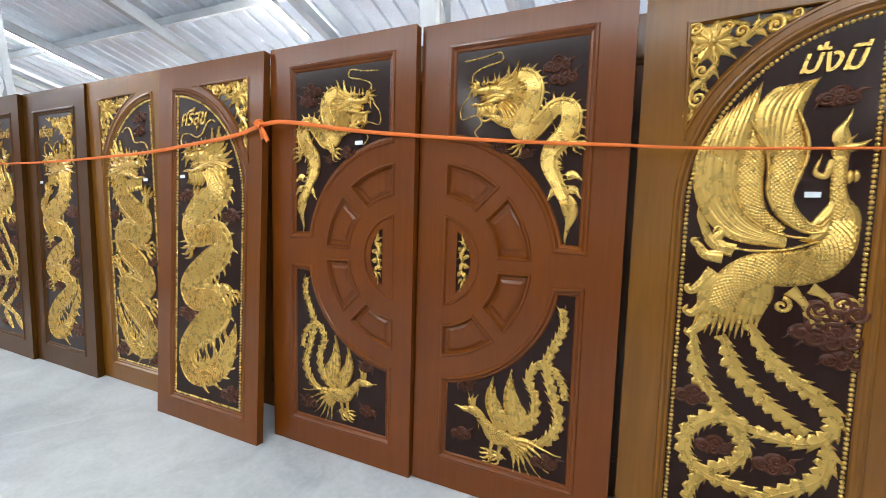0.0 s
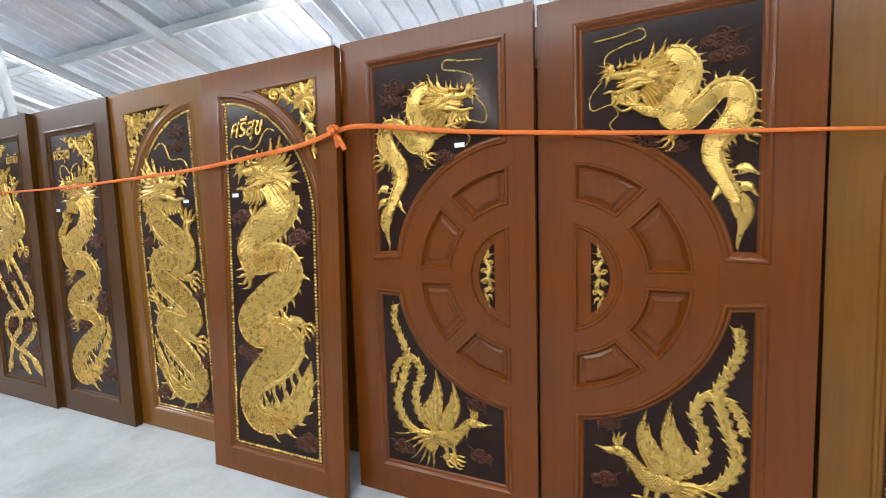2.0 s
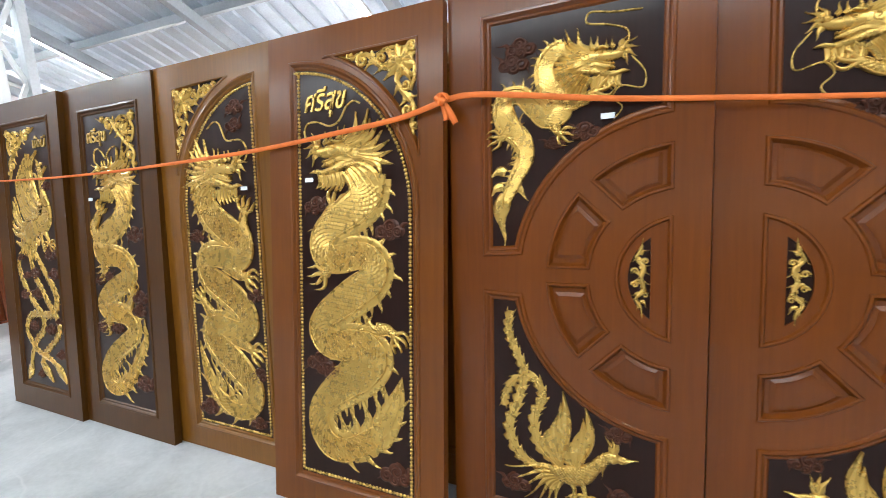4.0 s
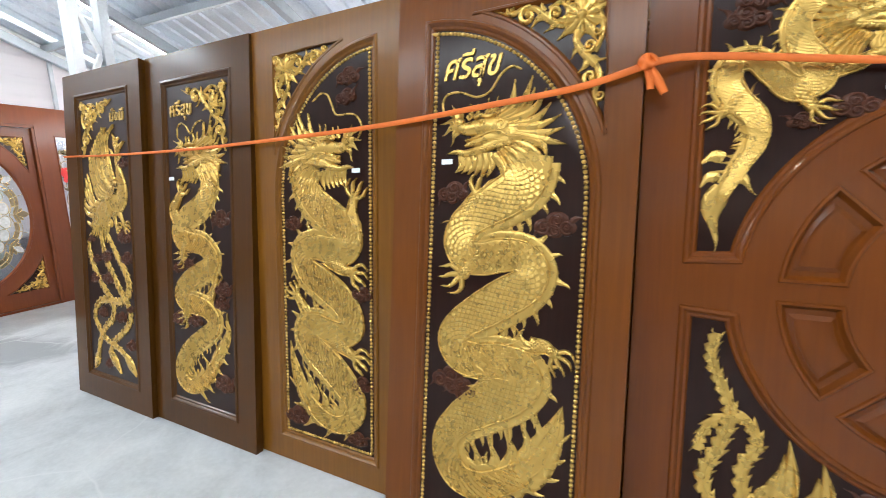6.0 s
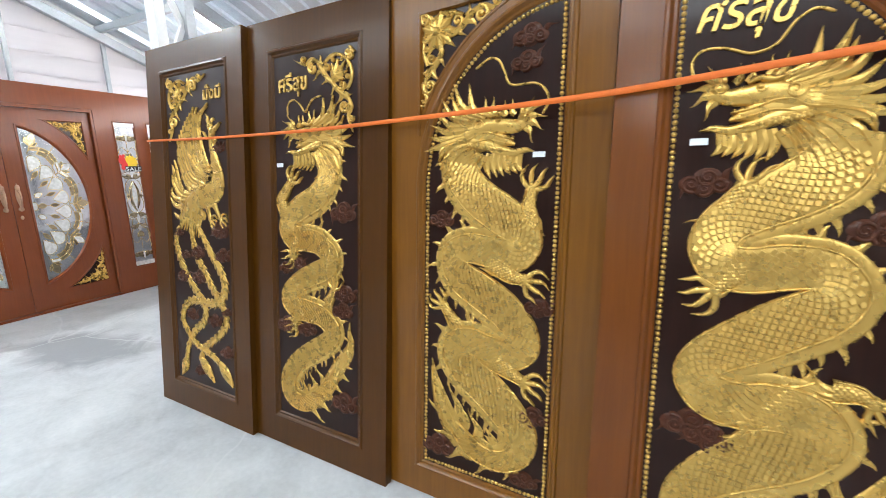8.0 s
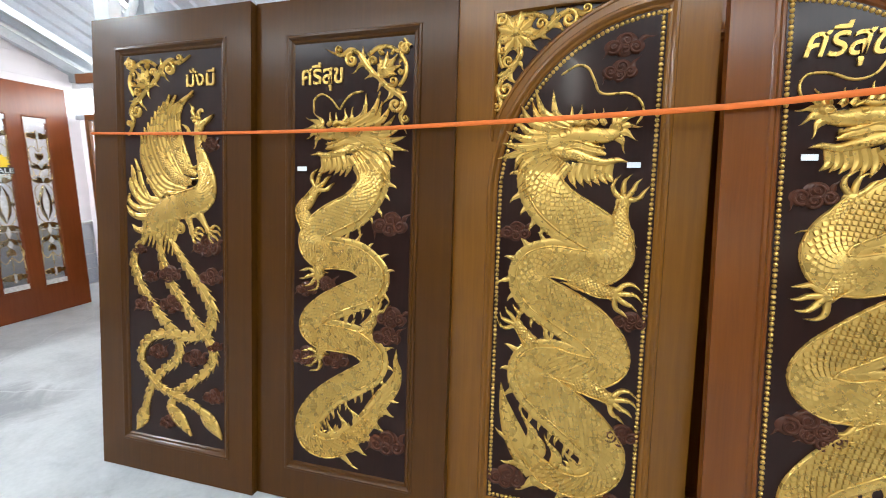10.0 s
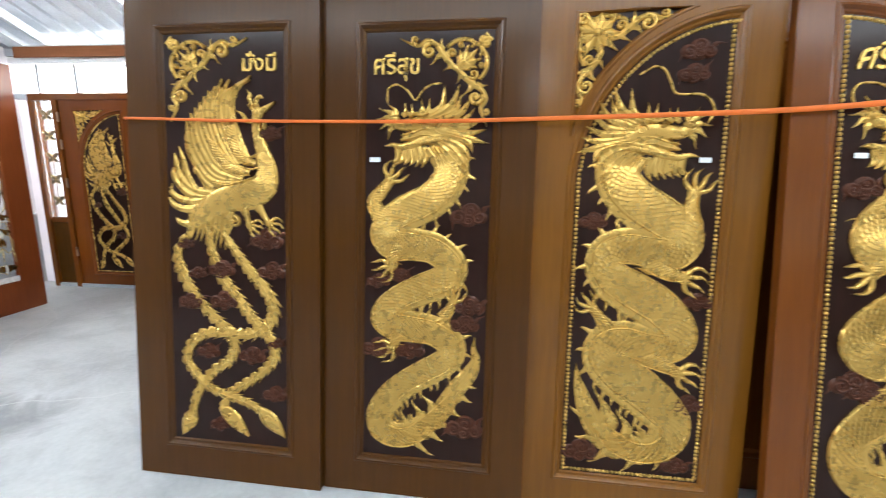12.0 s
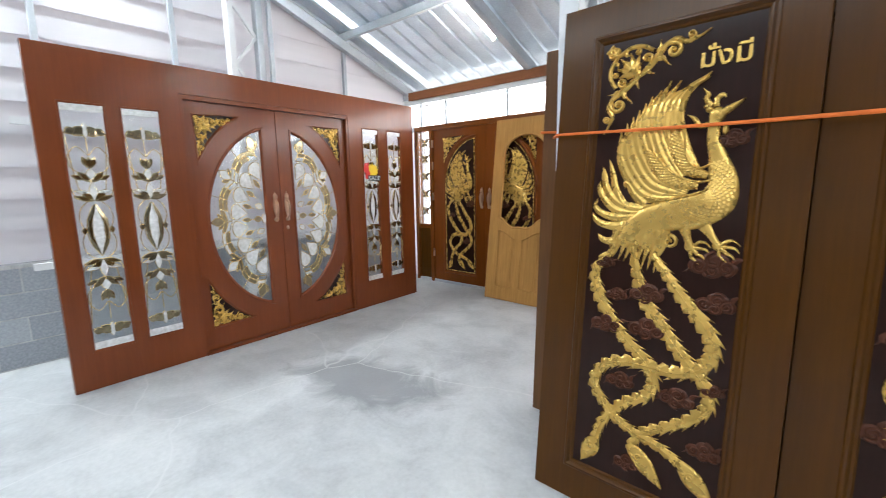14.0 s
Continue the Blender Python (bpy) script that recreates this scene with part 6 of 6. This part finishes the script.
carved_rect_door(D6, 0.825, WOOD_DARK, "dark brown carved door leaf with a gilt dragon, leaning in a row", dragon_c, ("ศรีสุข", 0.100, 0.201, 1.698, 0.176), (0.210, 1.372), (
    (0.652, 1.838), -1, -1, 0.35, 0.34, 0.060), (((0.58, 1.165), 0.060), ((0.59, 0.81), 0.055), ((0.575, 0.735), 0.05), ((0.225, 0.895), 0.04), ((0.31, 0.92), 0.04), ((0.225, 0.62), 0.055), ((0.36, 0.62), 0.05), ((0.585, 0.31), 0.065)))
carved_arch_door(D5, 0.845, WOOD_GOLD, "golden brown carved door leaf with a gilt dragon, beaded half arch", dragon_b, None, (0.623, 1.380), False,
                 (((0.575, 1.765), 0.050), ((0.565, 1.685), 0.045), ((0.250, 1.150), 0.045), ((0.640, 0.860), 0.045), ((0.250, 0.235), 0.060), ((0.635, 0.460), 0.050), ((0.610, 0.205), 0.045)), left=0.144, right=0.113)
carved_arch_door(D4, 0.832, WOOD_RED, "reddish brown carved door leaf with a gilt dragon, standing proud of the row", dragon_a, ("ศรีสุข", 0.118, 0.190, 1.690, 0.215), (0.218, 1.405), True,
                 (((0.600, 1.195), 0.055), ((0.240, 1.300), 0.050), ((0.255, 0.635), 0.060), ((0.300, 0.610), 0.050), ((0.620, 0.230), 0.060)), left=0.096, right=0.112)
sun_door(D3, 0.839, "chestnut door leaf with a half wheel, gilt dragon and bird", False, (0.547, 1.540), 0.100, 0.123)
sun_door(D2, 0.846, "chestnut door leaf with a half wheel, gilt dragon and bird", True, None, 0.126, 0.124, (1.019, 0.012, 1.012, -0.024))


def great_phoenix(r):
    """A large phoenix with two broad blades of feathers and looping tail plumes."""
    for pts in ([(0.216, 0.835), (0.233, 0.730), (0.266, 0.645), (0.321, 0.576), (0.375, 0.499), (0.395, 0.444), (0.362, 0.385), (0.309, 0.355), (0.251, 0.279), (0.239, 0.215)],
                [(0.304, 0.835), (0.350, 0.722), (0.419, 0.647), (0.489, 0.589), (0.555, 0.541)],
                [(0.595, 0.540), (0.617, 0.477), (0.600, 0.406), (0.529, 0.342), (0.457, 0.293), (0.431, 0.230)],
                [(0.430, 0.514), (0.343, 0.547), (0.269, 0.523), (0.221, 0.456), (0.226, 0.381), (0.287, 0.332), (0.375, 0.310), (0.487, 0.285), (0.580, 0.235)]):
        r.feather(pts, 0.031, 0.012, 0.036, tip=0.026 if pts[-1][1] < 0.3 else 0.0)
    r.feather([(0.376, 0.885), (0.440, 0.777), (0.504, 0.718), (0.574, 0.669), (0.621, 0.613), (0.614, 0.551), (0.561, 0.512), (0.495, 0.506), (0.417, 0.514)], 0.031, 0.015, 0.036)
    for rows in (((0.318, 1.126), (0.255, 1.151), (0.226, 1.208), (0.211, 1.246), (0.206, 1.275)), ((0.287, 1.104), (0.234, 1.110), (0.214, 1.138), (0.197, 1.157), (0.217, 1.168)), ((0.285, 1.133), (0.262, 1.161), (0.283, 1.193), (0.268, 1.206), (0.253, 1.185)),
                 ((0.266, 1.054), (0.228, 1.001), (0.199, 0.978), (0.188, 0.991), (0.197, 1.004)), ((0.263, 0.975), (0.233, 0.922), (0.204, 0.898), (0.187, 0.910), (0.195, 0.930)), ((0.260, 0.895), (0.230, 0.851), (0.209, 0.832), (0.197, 0.830), (0.192, 0.846))):
        r.ribbon([(*p, w) for p, w in zip(rows, (0.024, 0.017, 0.013, 0.010, 0.001))], 0.013, 24, 0, RIDGED)

    def between(a, b, q):
        return [(x0 + (x1 - x0) * q, y0 + (y1 - y0) * q) for (x0, y0), (x1, y1) in zip(a, b)]

    rear_in, rear_out = [(0.452, 1.176), (0.358, 1.232), (0.304, 1.325), (0.300, 1.428), (0.320, 1.538), (0.359, 1.682)], [(0.457, 1.156), (0.314, 1.184), (0.240, 1.257), (0.208, 1.359), (0.211, 1.459), (0.255, 1.580)]
    for i in range(8):
        rows = between(rear_in, rear_out, i / 7)
        r.ribbon([(*p, w) for p, w in zip(rows, (0.014, 0.020, 0.024, 0.026, 0.024, 0.001))], 0.0165 - 0.0006 * i + 0.0010 * (i % 2), 30, 0, RIDGED)
    front_l, front_r = [(0.400, 1.440), (0.366, 1.541), (0.372, 1.600), (0.404, 1.645), (0.436, 1.664)], [(0.425, 1.440), (0.441, 1.526), (0.454, 1.596), (0.472, 1.647), (0.508, 1.681)]
    for i in range(6):
        rows = between(front_l, front_r, i / 5)
        r.ribbon([(*p, w) for p, w in zip(rows, (0.016, 0.020, 0.020, 0.018, 0.001))], 0.0185 + 0.0010 * (i % 2), 26, 0, RIDGED)
    r.ribbon([(0.443, 1.198, 0.016), (0.371, 1.256, 0.030), (0.345, 1.350, 0.038), (0.348, 1.436, 0.034), (0.342, 1.530, 0.004)], 0.0205, 30, 1)
    r.ribbon([(0.540, 1.200, 0.012), (0.474, 1.235, 0.026), (0.431, 1.307, 0.034), (0.440, 1.397, 0.046), (0.449, 1.465, 0.040), (0.455, 1.570, 0.003)], 0.0215, 30, 1)
    for rows, w in (([(0.335, 1.556), (0.378, 1.481), (0.394, 1.407), (0.398, 1.316), (0.441, 1.238), (0.509, 1.197), (0.564, 1.203)], 0.0055), ([(0.454, 1.590), (0.489, 1.494), (0.491, 1.432), (0.468, 1.352), (0.461, 1.298), (0.491, 1.240), (0.538, 1.217), (0.563, 1.247)], 0.0060),
                    ([(0.302, 1.330), (0.330, 1.265), (0.380, 1.215), (0.450, 1.185), (0.520, 1.178)], 0.0045), ([(0.290, 1.140), (0.370, 1.130), (0.460, 1.140), (0.540, 1.170)], 0.0045)):
        r.cord(rows, w, 0.0245, 34)
    for i in range(11):                        # streamers over the tail roots
        q = i / 10
        a, b = (0.400 - 0.120 * q, 1.05 - 0.02 * q), (0.405 - 0.200 * q, 0.850 - 0.03 * math.sin(math.pi * q))
        r.tongue(a, b, 0.026, 0.25 * (0.5 - q), 0.0165 + 0.0012 * (i % 2))
    r.spiral((0.462, 0.955), 0.026, 1.3, 0.008, 0.015, 90, 0, -1)
    for a, b in (((0.478, 1.010), (0.540, 0.935)), ((0.530, 1.020), (0.594, 0.970))):
        r.ribbon([(*a, 0.022), ((a[0] + b[0]) / 2, (a[1] + b[1]) / 2 + 0.008, 0.013), (*b, 0.011)], 0.016, 10)
        paw(r, b, -18, 0.054, 0.014)
    r.ribbon([(0.574, 1.440, 0.020), (0.574, 1.380, 0.019), (0.577, 1.320, 0.022), (0.592, 1.248, 0.034), (0.590, 1.170, 0.046), (0.548, 1.105, 0.056), (0.475, 1.078, 0.058), (0.395, 1.070, 0.056), (0.325, 1.020, 0.054), (0.290, 0.930, 0.046)], 0.021, 60, 1)
    c = catmull([(0.592, 1.248, 0.034), (0.590, 1.170, 0.046), (0.548, 1.105, 0.056), (0.475, 1.078, 0.058), (0.420, 1.072, 0.056)], 60)
    r.scales(c, c[:, 2], np.full(60, 0.021), 0.0130, SECTION)
    for rows in ([(0.570, 1.300), (0.560, 1.262), (0.530, 1.225), (0.490, 1.210)], [(0.578, 1.330), (0.590, 1.285), (0.600, 1.230), (0.590, 1.190)], [(0.585, 1.310), (0.612, 1.265), (0.622, 1.210), (0.616, 1.160)], [(0.560, 1.250), (0.556, 1.210), (0.530, 1.180), (0.490, 1.170)]):
        r.ribbon([(*p, w) for p, w in zip(rows, (0.010, 0.019, 0.015, 0.001))], 0.0245, 18, 0, RIDGED)
    r.dome((0.574, 1.450), 0.024, 0.026, 0.025)
    r.dome((0.583, 1.457), 0.005, 0.005, 0.030)
    r.ribbon([(0.580, 1.458, 0.017), (0.613, 1.466, 0.011), (0.640, 1.484, 0.001)], 0.022, 14)
    for a, b, w in (((0.578, 1.470), (0.585, 1.580), 0.022), ((0.572, 1.470), (0.555, 1.515), 0.011), ((0.586, 1.468), (0.606, 1.505), 0.010)):
        r.tongue(a, b, w, 0.2, 0.018)
    r.ribbon([(0.556, 1.425, 0.010), (0.540, 1.375, 0.010), (0.517, 1.385, 0.008), (0.529, 1.445, 0.001)], 0.014, 20)
    r.dome((0.600, 1.372), 0.010, 0.022, 0.018)
    r.dome((0.616, 1.375), 0.009, 0.020, 0.016)


def phoenix_far(r):
    r.fit = (0.86, 0.060, 1.03, -0.020)
    phoenix(r)


carved_arch_door(D1, 0.850, WOOD_GOLD, "golden brown carved door leaf with a large gilt phoenix, beaded half arch", great_phoenix, ("มั่งมี", 0.104, 0.452, 1.698, 0.172), (0.511, 1.317), False,
                 (((0.555, 1.620), 0.045), ((0.600, 0.960), 0.070), ((0.595, 0.870), 0.065), ((0.550, 0.880), 0.055), ((0.625, 0.800), 0.045), ((0.229, 0.607), 0.050), ((0.304, 0.440), 0.048), ((0.478, 0.418), 0.050)), left=0.124, right=0.147)


def plain_door(m, w, timber, label):
    """A leaf of the stacks behind, with one long sunk panel."""
    d = thing("stacked_door", m, label, "door", "door leaves stacked behind the row")
    hole = rect(0.12, 0.14, w - 0.12, 1.86)
    slab(d, w, timber, [hole])
    part("moulding", moulding("moulding", hole, MOULD), timber, d)
    return d


for x, y, lean, mat in ((-5.17, 2.25, 2.5, WOOD_EDGE), (-4.40, 1.88, 5.4, WOOD_DARK), (-3.55, 1.94, 5.4, WOOD_EDGE), (-2.72, 2.00, 5.4, WOOD_RED), (-1.885, 1.98, 5.6, WOOD_GOLD), (-1.05, 2.03, 6.0, WOOD_DARK), (-0.21, 2.04, 6.4, WOOD_EDGE), (0.63, 2.05, 6.8, WOOD_EDGE)):
    plain_door(leaning(x, y, lean), 0.83, mat, "brown panelled door leaf leaning behind the carved ones")

# orange webbing tied along the row
strap = thing("tie_strap", Matrix.Identity(4), "orange webbing strap knotted across the row of doors", "strap")


def webbing(name, pts, w):
    c = catmull(pts, 90)
    verts, faces = [], []
    for i, (x, y, z) in enumerate(c):
        hw = w[0] + (w[1] - w[0]) * i / (len(c) - 1)
        verts += [(x, y, z - hw), (x, y - 0.0018, z - hw * 0.8), (x, y - 0.0018, z + hw * 0.8), (x, y, z + hw), (x, y + 0.0012, z)]
    for i in range(len(c) - 1):
        for j in range(5):
            a, b = i * 5 + j, i * 5 + (j + 1) % 5
            faces.append((a, a + 5, b + 5, b))
    return part(name, mesh_of(name, verts, faces, True), STRAP, strap)


webbing("strap_run", [(-4.852, 1.90, 1.528), (-4.838, 1.842, 1.527), (-4.42, 1.841, 1.517), (-4.00, 1.846, 1.512), (-3.52, 1.864, 1.514), (-3.19, 1.866, 1.521), (-2.79, 1.872, 1.532), (-2.345, 1.838, 1.544), (-2.01, 1.840, 1.570), (-1.66, 1.842, 1.603), (-1.506, 1.845, 1.638)], (0.0050, 0.0110))
webbing("strap_run", [(-1.506, 1.845, 1.640), (-1.42, 1.880, 1.655), (-0.95, 1.900, 1.588), (-0.67, 1.905, 1.556), (-0.25, 1.926, 1.515), (0.18, 1.930, 1.482), (0.36, 1.960, 1.469), (0.87, 1.978, 1.450), (1.058, 1.980, 1.446), (1.066, 2.05, 1.446)], (0.0112, 0.0028))
webbing("strap_run", [(-5.182, 2.37, 1.60), (-5.178, 2.302, 1.60), (-5.05, 2.285, 1.588), (-4.965, 2.15, 1.560), (-4.93, 1.99, 1.536), (-4.852, 1.90, 1.528)], (0.006, 0.006))
kn = Relief(None, 0.0)
for a, b, w in (((-0.018, 0.010), (0.020, -0.010), 0.015), ((-0.006, -0.018), (0.004, 0.022), 0.013)):
    kn.ribbon([(*a, w * 0.7), ((a[0] + b[0]) / 2, (a[1] + b[1]) / 2, w), (*b, w * 0.7)], 0.026, 12)
kn.spiral((0, 0), 0.026, 1.0, 0.008, 0.022)
kn.ribbon([(0.010, -0.012, 0.010), (0.030, -0.045, 0.012), (0.043, -0.070, 0.011), (0.050, -0.084, 0.010)], 0.012, 12)
kn.ribbon([(0.004, -0.012, 0.010), (0.012, -0.045, 0.011), (0.014, -0.070, 0.009)], 0.010, 12)
knot = kn.part("knot", [STRAP], strap)
knot.location = (-1.506, 1.848, 1.642)


# ---------------------------------------------------------------- the far carved doors
def far_set():
    m = BUILD
    d = thing("far_door_frame", m @ pose(0, 0, 0.002), "reddish brown frame of a carved double door with a glazed sidelight", "door frame")
    part("frame_head", box("frame_head", (-0.45, 0.005, 2.0), (1.60, 0.10, 2.065), 0.004), WOOD_RED, d)
    for a, b in ((-0.45, -0.395), (-0.185, -0.128), (1.535, 1.60)):
        part("frame_post", box("frame_post", (a, 0.0, 0.0), (b, 0.10, 2.0), 0.004), WOOD_RED, d)
    part("frame_sill", box("frame_sill", (-0.395, 0.004, 0.0), (1.535, 0.10, 0.035), 0.003), STEEL, d)
    part("sidelight_panel", box("sidelight_panel", (-0.395, 0.03, 0.035), (-0.185, 0.06, 0.72), 0.004), WOOD_DARK, d)
    part("sidelight_rail", box("sidelight_rail", (-0.395, 0.02, 0.72), (-0.185, 0.07, 0.775), 0.004), WOOD_RED, d)
    pane = part("pane", box("pane", (-0.394, 0.040, 0.776), (-0.186, 0.046, 1.998)), GLASS_CLEAR, d)
    pane.visible_shadow = False
    g = Leaded(pane)
    g.cames.h0 = -0.040
    cu = -0.29
    for v in (0.95, 1.18, 1.41, 1.64, 1.85):
        for k in (-1, 1):
            g.piece(leaf_shape((cu, v), (cu + k * 0.07, v + 0.055), 0.02), "bronze_piece")
            g.piece(leaf_shape((cu, v), (cu + k * 0.06, v - 0.045), 0.016), "bronze_piece")
        g.cames.cord([(cu, v), (cu, v + 0.12), (cu, v + 0.22)], 0.0024, 0.006, 8)
    for kind, loops in g.pieces.items():
        for lp in loops:
            me = plate(kind, lp, [], -0.036, -0.0395)
            part(kind, me, BEVEL_BRASS, pane)
    g.cames.part("lead_came", [BRASS], pane)
    L1, L2 = m @ pose(-0.124, 0.02, 0.037), m @ pose(0.708, 0.02, 0.037)
    sc = Matrix.Diagonal((1, 1, 0.98, 1))
    a = carved_arch_door(L1 @ sc, 0.829, WOOD_SUN, "brown carved door leaf with a gilt phoenix, hung in its frame", phoenix_far, None, None, False, (((0.60, 1.05), 0.06), ((0.30, 0.90), 0.04), ((0.53, 0.56), 0.05)), group="far pair of carved doors", left=0.150, right=0.130)
    door_pull(a, 0.775, 1.13, 1)

    def phoenix_flip(r):
        r.mirror = 0.829
        phoenix_far(r)

    b = carved_arch_door(L2 @ sc, 0.829, WOOD_SUN, "brown carved door leaf with a gilt phoenix, hung in its frame", phoenix_flip, None, None, True, (((0.25, 1.05), 0.06), ((0.55, 0.90), 0.04)), group="far pair of carved doors", left=0.150, right=0.130)
    door_pull(b, 0.055, 1.13, -1)
    for z in (0.35, 1.1, 1.5, 1.78):
        part("hinge", box("hinge", (-0.131, -0.008, z), (-0.117, 0.012, z + 0.10), 0.003), IRON, d)


far_set()


def raw_door():
    m = pose(-6.900, 4.035, 0.006, 0, 0, 0) @ pose(0, 0, 0, -7.0, 0, 0)
    w, H = 0.80, 2.03
    d = thing("unfinished_door", m, "unfinished pale teak door leaf with an open curved light, leaning", "door")
    cx = w / 2
    top = [(cx + (w / 2 - 0.125) * math.cos(radians(a)), 1.60 + 0.26 * (abs(math.sin(radians(a))) ** 0.8) * (1 if a <= 180 else 0)) for a in np.linspace(0, 180, 25)]
    low = [(0.125 + (w - 0.25) * q, 0.90 - 0.10 * math.sin(math.pi * q) ** 2 + 0.02 * math.cos(4 * math.pi * q)) for q in np.linspace(0, 1, 25)]
    light = low + top
    lo = []
    for a, b in ((0.125, cx - 0.035), (cx + 0.035, w - 0.125)):
        tp = [(a + (b - a) * q, 0.80 - 0.10 * math.sin(math.pi * ((a + (b - a) * q) - 0.125) / (w - 0.25)) ** 2 + 0.0) for q in np.linspace(1, 0, 12)]
        lo.append([(a, 0.14), (b, 0.14)] + tp)
    part("leaf_frame", plate("leaf_frame", rect(0, 0, w, H), [light, *lo], 0.0, -0.040), WOOD_RAW, d)
    for lp in [light, *lo]:
        part("moulding", moulding("moulding", lp, [(0, 0.0), (0.004, 0.003), (0.012, 0.002), (0.018, -0.008), (0.024, -0.012)]), WOOD_RAW, d)
    for lp in lo:
        part("panel", plate("panel", lp, [], -0.014, -0.034), WOOD_RAW, d)
        q = np.array(lp)
        mid = q.mean(0)
        part("panel_field", plate("panel_field", [tuple(mid + (p - mid) * np.array((0.62, 0.86))) for p in q], [], -0.006, -0.0145), WOOD_RAW, d)
    return d


raw_door()

# steel tube ends that stick out beside the glazed set, resting in brackets on the studs
for z in (1.80, 0.74):
    tb = thing("steel_tube", BUILD @ pose(0, 0, 0), "length of square steel tube stored along the gable wall", "tube", "stored steel tubes")
    q0, q1 = -3.86, -0.95
    part("tube_wall", boxes("tube_wall", [((S0 + 0.06, q0, z), (S0 + 0.063, q1, z + 0.05)), ((S0 + 0.107, q0, z), (S0 + 0.110, q1, z + 0.05)), ((S0 + 0.063, q0, z), (S0 + 0.107, q1, z + 0.003)), ((S0 + 0.063, q0, z + 0.047), (S0 + 0.107, q1, z + 0.050))]), STEEL_WHITE, tb)
    for q in (-3.65, -2.73, -0.97):
        part("bracket", boxes("bracket", [((S0 + 0.043, q - 0.02, z - 0.012), (S0 + 0.13, q + 0.02, z - 0.001)), ((S0 + 0.118, q - 0.02, z - 0.001), (S0 + 0.13, q + 0.02, z + 0.03))]), STEEL, tb)
